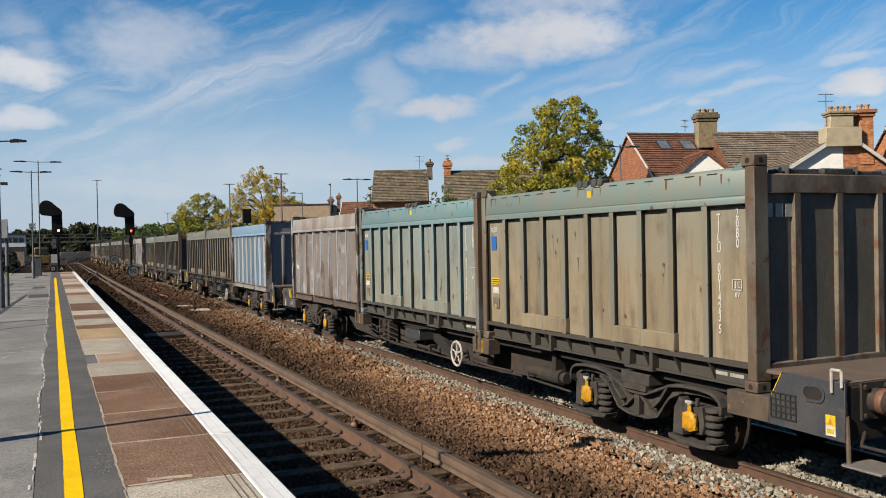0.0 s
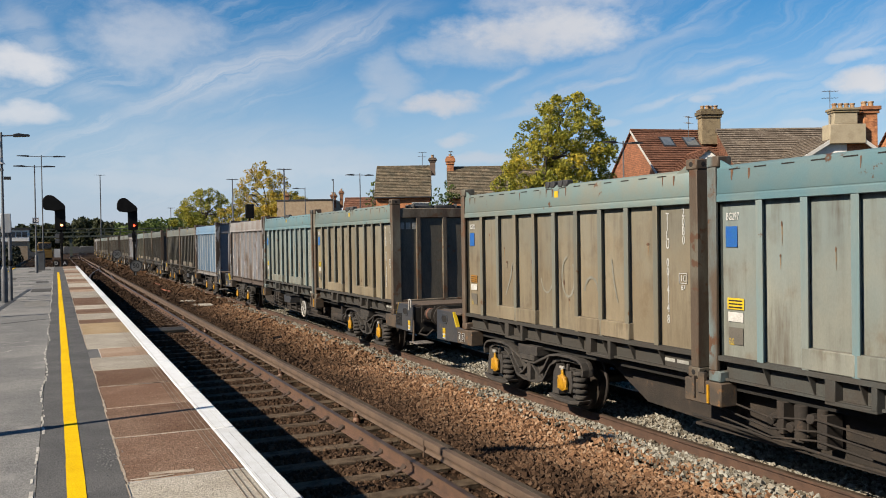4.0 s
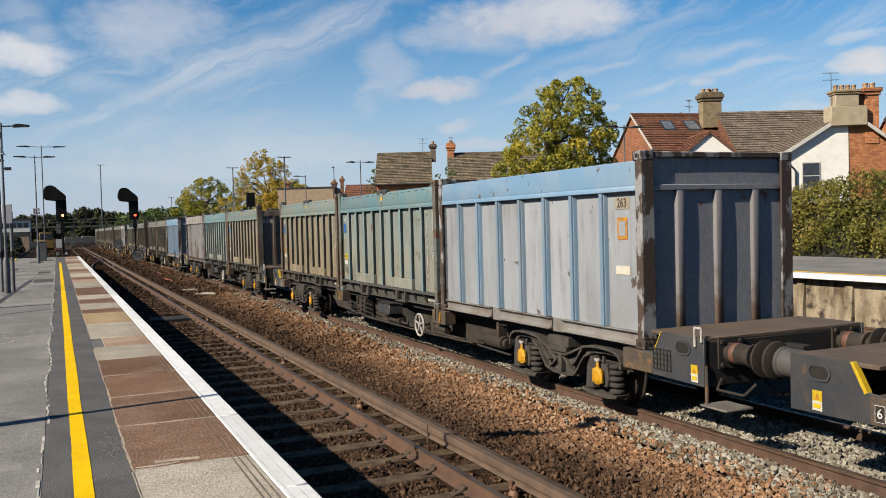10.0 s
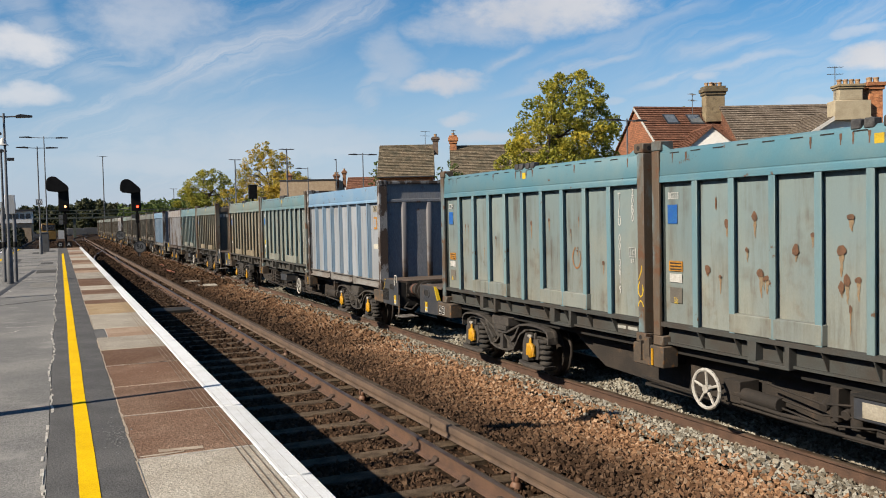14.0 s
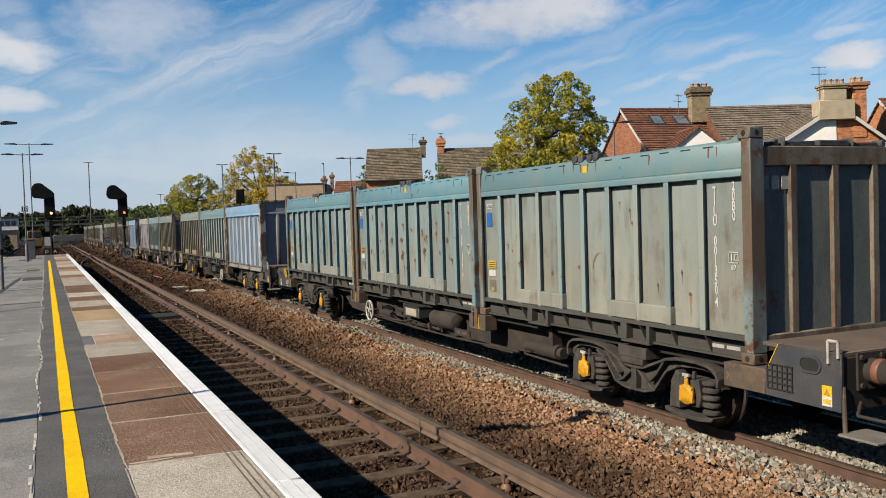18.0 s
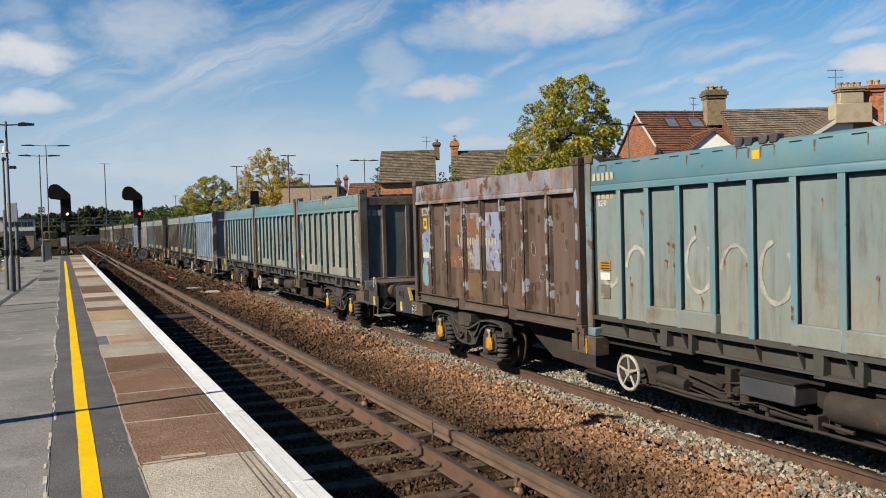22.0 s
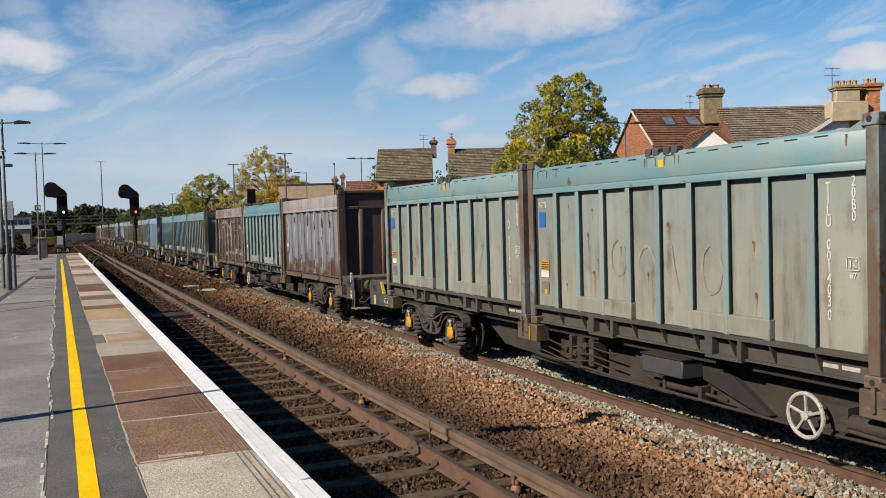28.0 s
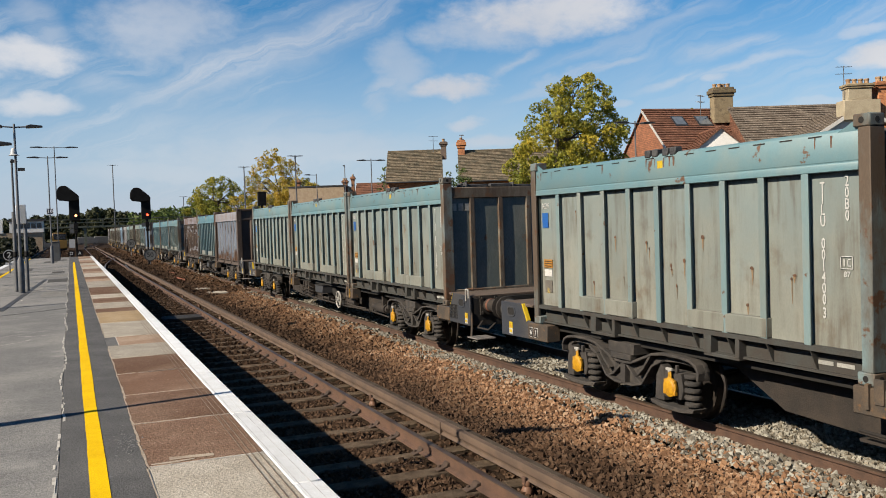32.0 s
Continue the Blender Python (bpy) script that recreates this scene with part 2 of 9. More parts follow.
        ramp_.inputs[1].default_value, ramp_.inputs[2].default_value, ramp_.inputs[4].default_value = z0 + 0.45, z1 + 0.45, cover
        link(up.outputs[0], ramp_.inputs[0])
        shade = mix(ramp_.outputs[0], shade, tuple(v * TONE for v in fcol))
    if bleed:
        # rust that bleeds from the welded seams: colour, first seam, spacing, reach
        bcol, b0, pitch, reach = bleed
        sep = add("ShaderNodeSeparateXYZ")
        link(coord.outputs["Object"], sep.inputs[0])
        rag, _ = noise_fac(3.0, 6.0, 0.25, 0.75)
        chain = sep.outputs[1]
        for op, v in (("SUBTRACT", b0 - 0.5 * pitch), ("DIVIDE", pitch), ("FRACT", None), ("SUBTRACT", 0.5), ("ABSOLUTE", None)):
            n = add("ShaderNodeMath")
            n.operation = op
            link(chain, n.inputs[0])
            if v is not None:
                n.inputs[1].default_value = v
            chain = n.outputs[0]
        jag = add("ShaderNodeMath")
        jag.operation = "MULTIPLY_ADD"
        jag.inputs[1].default_value = 0.22
        link(rag, jag.inputs[0])
        link(chain, jag.inputs[2])
        edge_ = add("ShaderNodeMapRange")
        edge_.inputs[1].default_value, edge_.inputs[2].default_value = 0.11 + reach, 0.11 + reach * 0.35
        edge_.inputs[3].default_value, edge_.inputs[4].default_value = 0.0, 0.85
        link(jag.outputs[0], edge_.inputs[0])
        shade = mix(edge_.outputs[0], shade, tuple(v * TONE for v in bcol))
    if drip:
        # runs of dirt down the face, broken up by broad smudges
        dcol, dlo, dhi, dsc = drip
        run = add("ShaderNodeMapping")
        run.inputs["Scale"].default_value = (1, 1, 0.10)
        link(shift.outputs[0], run.inputs[0])
        f4, _ = noise_fac(dsc, 5.0, dlo, dhi, run.outputs[0])
        f5, _ = noise_fac(1.3, 4.0, 0.38, 0.62, shift.outputs[0])
        both = add("ShaderNodeMath")
        both.operation = "MULTIPLY"
        link(f4, both.inputs[0])
        link(f5, both.inputs[1])
        shade = mix(both.outputs[0], shade, tuple(v * TONE for v in dcol))
    if rand:
        hsv = add("ShaderNodeHueSaturation")
        v = add("ShaderNodeMapRange")
        v.inputs[3].default_value, v.inputs[4].default_value = 1 - rand * 2, 1 + rand * 2
        link(info.outputs["Random"], v.inputs[0])
        link(v.outputs[0], hsv.inputs["Value"])
        link(shade, hsv.inputs["Color"])
        shade = hsv.outputs[0]
    link(shade, bsdf.inputs["Base Color"])
    if glow:
        bsdf.inputs["Emission Color"].default_value = (*col, 1)
        bsdf.inputs["Emission Strength"].default_value = glow
    if bump:
        b = add("ShaderNodeBump", Strength=bump, Distance=0.02)
        link(raw, b.inputs["Height"])
        link(b.outputs[0], bsdf.inputs["Normal"])
    return m


def stones(name, tones, rough=0.9, zone=None):
    """Loose stones, each its own tone. zone: (x0, x1, colours) blends the tones across the track with ragged edges."""
    m = bpy.data.materials.new(name)
    MATS[name] = m
    m.use_nodes = True
    tree = m.node_tree
    tree.nodes.clear()
    add, link = nodes_of(tree)
    out, bsdf = add("ShaderNodeOutputMaterial"), add("ShaderNodeBsdfPrincipled", Roughness=rough)
    bsdf.inputs["Specular IOR Level"].default_value = 0.06
    link(bsdf.outputs[0], out.inputs[0])
    geo = add("ShaderNodeNewGeometry")
    coord = add("ShaderNodeTexCoord")
    sets = []
    for colours in tones:
        r = add("ShaderNodeValToRGB")
        r.color_ramp.interpolation = "CONSTANT" if len(colours) > 3 else "LINEAR"
        els = r.color_ramp.elements
        for i, c in enumerate(colours):
            e = els[i] if i < 2 else els.new(i / len(colours))
            e.position, e.color = i / len(colours), (*(v * TONE for v in c), 1)
        link(geo.outputs["Random Per Island"], r.inputs[0])
        sets.append(r.outputs[0])
    shade = sets[0]
    if zone:
        sep = add("ShaderNodeSeparateXYZ")
        link(coord.outputs["Object"], sep.inputs[0])
        n = add("ShaderNodeTexNoise", Scale=0.9, Detail=5.0)
        link(coord.outputs["Object"], n.inputs["Vector"])
        add1 = add("ShaderNodeMath")
        add1.operation = "MULTIPLY_ADD"
        add1.inputs[1].default_value = 1.6
        link(n.outputs["Fac"], add1.inputs[0])
        link(sep.outputs[0], add1.inputs[2])
        for (x0, x1), other in zip(zone, sets[1:]):
            # each stone falls to one side or the other of the ragged edge
            f = add("ShaderNodeMapRange")
            f.inputs[1].default_value, f.inputs[2].default_value = x0 + 0.8, x1 + 0.8
            link(add1.outputs[0], f.inputs[0])
            pick = add("ShaderNodeMath")
            pick.operation = "MULTIPLY"
            pick.inputs[1].default_value = 53.7 + 11.3 * x0
            link(geo.outputs["Random Per Island"], pick.inputs[0])
            part_ = add("ShaderNodeMath")
            part_.operation = "FRACT"
            link(pick.outputs[0], part_.inputs[0])
            side = add("ShaderNodeMath")
            side.operation = "GREATER_THAN"
            link(f.outputs[0], side.inputs[0])
            link(part_.outputs[0], side.inputs[1])
            soft_ = other is sets[1]
            mx = add("ShaderNodeMixRGB")
            link(f.outputs[0] if soft_ else side.outputs[0], mx.inputs[0])
            link(shade, mx.inputs[1])
            link(other, mx.inputs[2])
            shade = mx.outputs[0]
    n2 = add("ShaderNodeTexNoise", Scale=70.0, Detail=3.0)
    link(coord.outputs["Object"], n2.inputs["Vector"])
    g = add("ShaderNodeMixRGB")
    g.blend_type = "OVERLAY"
    g.inputs[0].default_value = 0.4
    link(shade, g.inputs[1])
    link(n2.outputs["Fac"], g.inputs[2])
    link(g.outputs[0], bsdf.inputs["Base Color"])
    b = add("ShaderNodeBump", Strength=0.3, Distance=0.01)
    link(n2.outputs["Fac"], b.inputs["Height"])
    link(b.outputs[0], bsdf.inputs["Normal"])
    return m


RUST, RUST_D = (0.14, 0.062, 0.032), (0.055, 0.034, 0.026)
BROWN = [(0.064, 0.038, 0.024), (0.090, 0.054, 0.034), (0.050, 0.031, 0.020), (0.110, 0.067, 0.043), (0.074, 0.044, 0.028), (0.14, 0.088, 0.057)]
ORANGE = [(0.36, 0.202, 0.116), (0.42, 0.250, 0.150), (0.26, 0.142, 0.080), (0.50, 0.335, 0.220), (0.30, 0.163, 0.091), (0.22, 0.122, 0.070), (0.39, 0.222, 0.122)]
GREY = [(0.32, 0.295, 0.25), (0.39, 0.365, 0.31), (0.23, 0.205, 0.165), (0.34, 0.30, 0.24), (0.45, 0.43, 0.37), (0.17, 0.145, 0.11)]
m_stone = stones("ballast stone", [BROWN, ORANGE, GREY], zone=[(4.75, 6.0), (6.05, 6.75)])
# the same stone tones scaled darker for the stretches further along
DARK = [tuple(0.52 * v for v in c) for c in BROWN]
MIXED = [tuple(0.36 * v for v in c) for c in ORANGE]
m_stone_mid = stones("darker ballast stone", [[tuple(0.68 * v for v in c) for c in BROWN], [tuple(0.70 * v for v in c) for c in ORANGE], [tuple(0.78 * v for v in c) for c in GREY]], zone=[(4.75, 6.2), (6.2, 6.85)])
m_stone_far = stones("darkest ballast stone", [DARK, MIXED, GREY], zone=[(5.0, 6.6), (6.6, 7.8)])
m_bed = surf("ballast bed", (0.042, 0.027, 0.018), (0.075, 0.047, 0.030), scale=9, fine=38, bump=1.0, fine_mix=0.45, rough=0.95, spec=0.06)
m_earth = surf("dry ground", (0.12, 0.095, 0.06), (0.075, 0.085, 0.035), scale=0.35, fine=9, bump=0.5, fine_mix=0.35, rough=0.95, spec=0.06)
m_asphalt = surf("platform asphalt", (0.245, 0.243, 0.240), (0.345, 0.336, 0.322), scale=0.7, fine=75, fine_mix=0.5, bump=0.4, rough=0.9, third=(0.37, 0.36, 0.345), third_lo=0.60, third_hi=0.74, third_scale=1.6, spec=0.06)
m_asphalt2 = surf("newer asphalt strip", (0.160, 0.160, 0.163), (0.215, 0.213, 0.212), scale=1.4, fine=75, fine_mix=0.52, bump=0.4, rough=0.9, third=(0.24, 0.24, 0.24), third_lo=0.66, third_hi=0.74, third_scale=7, spec=0.06)
m_slab_r = surf("red brown paving slab", (0.24, 0.142, 0.096), (0.33, 0.215, 0.152), scale=1.3, fine=48, fine_mix=0.75, bump=0.7, rough=0.9, third=(0.50, 0.40, 0.31), third_lo=0.635, third_hi=0.70, third_scale=30, spec=0.06, rand=0.09)
m_slab_p = surf("pale paving slab", (0.52, 0.465, 0.385), (0.63, 0.575, 0.485), scale=2.0, fine=60, fine_mix=0.46, bump=0.5, rough=0.9, spec=0.06, third=(0.40, 0.35, 0.28), third_lo=0.60, third_hi=0.75, third_scale=2.4)
m_slab_t = surf("pinkish tan paving slab", (0.44, 0.30, 0.215), (0.53, 0.40, 0.30), scale=1.6, fine=55, fine_mix=0.46, bump=0.5, rough=0.9, spec=0.06)
m_slab_y = surf("sandy paving slab", (0.52, 0.375, 0.215), (0.60, 0.455, 0.29), scale=1.6, fine=55, fine_mix=0.46, bump=0.5, rough=0.9, spec=0.06)
m_white = surf("worn white paint", (1.0, 1.03, 1.06), (0.90, 0.915, 0.925), scale=5, fine=120, rough=0.75, bump=0.2, third=(0.45, 0.42, 0.38), third_lo=0.67, third_hi=0.70, third_scale=14)
m_yellow = surf("yellow line paint", (1.08, 0.70, 0.002), (0.98, 0.61, 0.002), scale=4, fine=120, rough=0.85, bump=0.2, spec=0.08)
m_crack = surf("pale joint mortar", (0.80, 0.76, 0.68), (0.55, 0.51, 0.45), scale=9)
m_groove = surf("dusty groove", (0.22, 0.165, 0.125), (0.33, 0.26, 0.20), scale=7, lo=0.45, hi=0.55, spec=0.06)
m_cline = surf("worn line in the paint", (0.45, 0.44, 0.43), (0.75, 0.74, 0.73), scale=6, lo=0.45, hi=0.55)
m_mortar = surf("dusty slab mortar", (0.62, 0.52, 0.41), (0.46, 0.37, 0.28), scale=9, spec=0.06)
m_wall = surf("stained platform wall", (0.44, 0.37, 0.27), (0.15, 0.11, 0.075), scale=1.9, fine=40, bump=0.5, rough=0.95, streak=2.5, third=(0.06, 0.05, 0.045), third_lo=0.56, third_hi=0.66, third_scale=2.4, spec=0.06)
m_rail = surf("rusty rail side", (0.150, 0.080, 0.050), (0.095, 0.052, 0.034), scale=4, fine=90, rough=0.85, bump=0.3)
m_head = surf("worn rail head", (0.22, 0.16, 0.12), (0.13, 0.08, 0.055), scale=2, fine=60, rough=0.45, metal=0.6, bump=0.05)
m_cond = surf("conductor rail", (0.155, 0.100, 0.066), (0.100, 0.064, 0.043), scale=3, fine=70, rough=0.8, bump=0.25)
m_sleeper = surf("weathered timber sleeper", (0.20, 0.148, 0.104), (0.10, 0.072, 0.050), scale=5, fine=60, bump=0.7, rough=0.92, spec=0.06)
m_pot = surf("insulator pot", (0.24, 0.12, 0.07), (0.17, 0.09, 0.055), rough=0.6)
m_guard = surf("grey guard board", (0.112, 0.090, 0.071), (0.070, 0.054, 0.042), scale=3, fine=50, third=(0.06, 0.042, 0.03), third_lo=0.60, third_hi=0.70, bump=0.5, rough=0.9, spec=0.06)

# ---- mesh helpers ----


class Geo:
    """Collects simple solids into one mesh."""

    def __init__(self):
        self.v, self.f = [], []

    def add(self, verts, faces):
        n = len(self.v)
        self.v += [tuple(p) for p in verts]
        self.f += [tuple(i + n for i in f) for f in faces]
        return self

    def box(self, x0, x1, y0, y1, z0, z1):
        p = [(x, y, z) for x in (x0, x1) for y in (y0, y1) for z in (z0, z1)]
        return self.add(p, [(0, 1, 3, 2), (4, 6, 7, 5), (0, 4, 5, 1), (2, 3, 7, 6), (0, 2, 6, 4), (1, 5, 7, 3)])

    def prism(self, poly, axis, a, b):
        """poly: corners in the other two axes (in xyz order), swept along axis from a to b."""
        def at(p, w):
            q = list(p)
            q.insert("xyz".index(axis), w)
            return q
        n = len(poly)
        v = [at(p, a) for p in poly] + [at(p, b) for p in poly]
        f = [tuple(range(n))[::-1], tuple(range(n, 2 * n))] + [(i, (i + 1) % n, n + (i + 1) % n, n + i) for i in range(n)]
        return self.add(v, f)

    def cyl(self, p0, p1, r0, r1=None, n=12):
        r1 = r0 if r1 is None else r1
        p0, p1 = Vector(p0), Vector(p1)
        d = (p1 - p0).normalized()
        u = d.orthogonal().normalized()
        w = d.cross(u)
        v = [tuple(p + (u * math.cos(6.28319 * i / n) + w * math.sin(6.28319 * i / n)) * r) for p, r in ((p0, r0), (p1, r1)) for i in range(n)]
        f = [tuple(range(n))[::-1], tuple(range(n, 2 * n))] + [(i, (i + 1) % n, n + (i + 1) % n, n + i) for i in range(n)]
        return self.add(v, f)

    def tube(self, path, r, n=8):
        for a, b in zip(path, path[1:]):
            self.cyl(a, b, r, r, n)
        return self

    def lathe(self, prof, centre, axis="z", n=16, closed=False):
        """prof: (radius, height) pairs turned about the axis through centre."""
        cx, cy, cz = centre
        v = []
        for r, h in prof:
            for i in range(n):
                c, s = r * math.cos(6.28319 * i / n), r * math.sin(6.28319 * i / n)
                v.append({"z": (cx + c, cy + s, cz + h), "x": (cx + h, cy + c, cz + s), "y": (cx + s, cy + h, cz + c)}[axis])
        m = len(prof)
        f = [(j * n + i, j * n + (i + 1) % n, ((j + 1) % m) * n + (i + 1) % n, ((j + 1) % m) * n + i) for j in range(m if closed else m - 1) for i in range(n)]
        if not closed:
            f += [tuple(range(n))[::-1], tuple(range((m - 1) * n, m * n))]
        return self.add(v, f)

    def mesh(self, name, mat, bevel=0.0, smooth=True):
        me = bpy.data.meshes.new(name)
        me.from_pydata(self.v, [], self.f)
        bm = bmesh.new()
        bm.from_mesh(me)
        bmesh.ops.recalc_face_normals(bm, faces=bm.faces)
        if bevel:
            edges = [e for e in bm.edges if len(e.link_faces) == 2 and e.calc_face_angle(0) > 0.6]
            bmesh.ops.bevel(bm, geom=edges, offset=bevel, segments=1, affect="EDGES", clamp_overlap=True)
        bm.to_mesh(me)
        bm.free()
        if smooth:
            me.shade_smooth()
            me.set_sharp_from_angle(angle=radians(38))
        me.materials.append(mat)
        return me


def part(name, geo, mat, parent, label="", bevel=0.0, at=None):
    """One mesh object under a thing or a part. geo: a Geo, or a mesh shared by alike pieces."""
    me = geo.mesh(name, mat, bevel) if isinstance(geo, Geo) else geo
    ob = new(name, me)
    ob.parent = parent
    if at is not None:
        ob.matrix_basis = at if isinstance(at, Matrix) else pose(*at)
    if label:
        ob["label"] = label
    return ob


def thing(name, label, category, geo=None, mat=None, group="", kind="", at=None, bevel=0.0):
    ob = new(name, geo.mesh(name, mat, bevel) if geo else None)
    if at is not None:
        ob.matrix_basis = at if isinstance(at, Matrix) else pose(*at)
    return tagged(ob, label, category, group, kind)


def scatter(name, mat, points, sizes, seed, rich):
    """Many stones in one mesh: jittered lumps of 20 or 8 triangles."""
    rng = np.random.default_rng(seed)
    if rich == 2:
        base = np.array([(-1, -1, -1), (1, -1, -1), (1, 1, -1), (-1, 1, -1), (-1, -1, 1), (1, -1, 1), (1, 1, 1), (-1, 1, 1)], float) / 1.35
        tri = np.array([(0, 2, 1), (0, 3, 2), (4, 5, 6), (4, 6, 7), (0, 1, 5), (0, 5, 4), (1, 2, 6), (1, 6, 5), (2, 3, 7), (2, 7, 6), (3, 0, 4), (3, 4, 7)])
    elif rich:
        g = (1 + 5 ** 0.5) / 2
        base = np.array([(-1, g, 0), (1, g, 0), (-1, -g, 0), (1, -g, 0), (0, -1, g), (0, 1, g), (0, -1, -g), (0, 1, -g), (g, 0, -1), (g, 0, 1), (-g, 0, -1), (-g, 0, 1)]) / 1.9
        tri = np.array([(0, 11, 5), (0, 5, 1), (0, 1, 7), (0, 7, 10), (0, 10, 11), (1, 5, 9), (5, 11, 4), (11, 10, 2), (10, 7, 6), (7, 1, 8),
                        (3, 9, 4), (3, 4, 2), (3, 2, 6), (3, 6, 8), (3, 8, 9), (4, 9, 5), (2, 4, 11), (6, 2, 10), (8, 6, 7), (9, 8, 1)])
    else:
        base = np.array([(1, 0, 0), (-1, 0, 0), (0, 1, 0), (0, -1, 0), (0, 0, 1), (0, 0, -1)], float)
        tri = np.array([(0, 2, 4), (2, 1, 4), (1, 3, 4), (3, 0, 4), (2, 0, 5), (1, 2, 5), (3, 1, 5), (0, 3, 5)])
    n, k = len(points), len(base)
    v = base[None] * rng.uniform(0.55, 1.35, (n, k, 1)) * rng.uniform(0.6, 1.35, (n, 1, 3))
    q = rng.normal(size=(n, 4))
    q /= np.linalg.norm(q, axis=1)[:, None]
    w, x, y, z = q.T
    rot = np.stack([1 - 2 * (y * y + z * z), 2 * (x * y - z * w), 2 * (x * z + y * w), 2 * (x * y + z * w), 1 - 2 * (x * x + z * z), 2 * (y * z - x * w),
                    2 * (x * z - y * w), 2 * (y * z + x * w), 1 - 2 * (x * x + y * y)], 1).reshape(n, 3, 3)
    v = np.einsum("nij,nkj->nki", rot, v) * np.asarray(sizes)[:, None, None] + np.asarray(points)[:, None, :]
    f = (tri[None] + (np.arange(n) * k)[:, None, None]).reshape(-1)
    me = bpy.data.meshes.new(name)
    me.vertices.add(n * k)
    me.vertices.foreach_set("co", v.reshape(-1).astype(np.float32))
    me.loops.add(len(f))
    me.loops.foreach_set("vertex_index", f.astype(np.int32))
    me.polygons.add(len(f) // 3)
    me.polygons.foreach_set("loop_start", np.arange(0, len(f), 3, dtype=np.int32))
    me.update(calc_edges=True)
    me.shade_flat()
    me.materials.append(mat)
    return new(name, me)

# ---- the line ----
PLAT_Z, EDGE_X = 0.89, 1.385
NEAR_C, TRAIN_C, FAR_C = 2.87, 7.667, 15.35   # centre lines of the three tracks
BED_Z = -0.19
BEND_Y, BEND_R = 165.0, 420.0                  # where the line bends to the right


def along(c, s):
    """Place and heading (degrees) on the track whose centre line starts at x = c, s metres along."""
    if s <= BEND_Y:
        return c, s, 0.0
    a = (s - BEND_Y) / BEND_R
    r = BEND_R - (c - TRAIN_C)
    return c + r * (1 - math.cos(a)), BEND_Y + r * math.sin(a), -math.degrees(a)


ground = thing("ground", "dry brown earth and scrub beside the railway", "ground", Geo().add(
    [(-3000, -3000, -0.6), (3000, -3000, -0.6), (3000, 3000, -0.6), (-3000, 3000, -0.6)], [(0, 1, 2, 3)]), m_earth, kind="structure")
bed = thing("ballast_bed", "brown ballast bed under the tracks", "ballast", Geo().prism(
    [(-16, -0.62), (19, -0.62), (18.2, BED_Z - 0.03), (-15, BED_Z - 0.03)], "y", -60, 330), m_bed, kind="structure")

SLEEPER = Geo().box(-1.3, 1.3, -0.125, 0.125, -0.33, -0.175).mesh("sleeper", m_sleeper, 0.012)
CHAIR = Geo().prism([(-0.16, -0.176), (0.16, -0.176), (0.14, -0.158), (0.060, -0.135), (0.04, -0.10), (-0.04, -0.10), (-0.060, -0.135), (-0.14, -0.158)], "y", -0.055, 0.055)
CHAIR.cyl((-0.11, 0.02, -0.165), (-0.11, 0.02, -0.130), 0.022, n=6)
CHAIR.cyl((0.11, -0.02, -0.165), (0.11, -0.02, -0.130), 0.022, n=6)
CHAIR = CHAIR.mesh("chair", surf("sooty rail chair", (0.060, 0.038, 0.027), (0.090, 0.055, 0.038), scale=9, rough=0.9), 0.006)
RAIL_FOOT = [(-0.07, -0.159), (0.07, -0.159), (0.07, -0.148), (0.012, -0.13), (0.012, -0.045), (0.034, -0.036), (0.034, -0.012),
             (-0.034, -0.012), (-0.034, -0.036), (-0.012, -0.045), (-0.012, -0.13), (-0.07, -0.148)]
RAIL_TOP = [(-0.034, -0.012), (0.034, -0.012), (0.033, -0.004), (0.024, 0.0), (-0.024, 0.0), (-0.033, -0.004)]


def sweep(geo, poly, c, off, s0, s1, dz=0.0):
    """A rail's section carried along a track, in straights and short chords round the bend."""
    stops = [s0] + [v for v in (BEND_Y + 12 * i for i in range(20)) if s0 < v < s1] + [s1]
    n, ring = len(poly), []
    for s in stops:
        x, y, h = along(c, s)
        ca, sa = math.cos(radians(h)), math.sin(radians(h))
        ring += [(x + (px + off) * ca, y + (px + off) * sa, pz + dz) for px, pz in poly]
    faces = [(j * n + i, j * n + (i + 1) % n, (j + 1) * n + (i + 1) % n, (j + 1) * n + i) for j in range(len(stops) - 1) for i in range(n)]
    faces += [tuple(range(n))[::-1], tuple(range(len(ring) - n, len(ring)))]
    return geo.add(ring, faces)


def track(c, label, s1, near_n, pitch):
    t = thing("track", label, "railway track", kind="structure")
    for side in (-0.7525, 0.7525):
        rail = part("rail", sweep(Geo(), RAIL_FOOT, c, side, -30, s1), m_rail, t)
        part("rail_head", sweep(Geo(), RAIL_TOP, c, side, -30, s1), m_head, rail, "worn bright rail head")
    far = Geo()
    for i in range(int((s1 + 10) / pitch)):
        s = 2.35 + i * pitch if i < near_n else 2.35 + i * pitch
        x, y, h = along(c, s)
        if c == TRAIN_C:
            continue
        if i < near_n:
            sl = part("sleeper", SLEEPER, None, t, at=(x + 0.02 * math.sin(i * 7.1), y, 0.006 * math.sin(i * 3.3), 0, 0, h + 0.6 * math.sin(i * 2.7)))
            for side in (-0.7525, 0.7525):
                part("chair", CHAIR, None, sl, at=(side, 0, 0.006))
        elif s < 170:
            far.box(x - 1.3, x + 1.3, y - 0.125, y + 0.125, -0.33, -0.175)
    if far.f:
        tagged(part("sleepers", far, m_sleeper, t), kind="stuff")
    return t


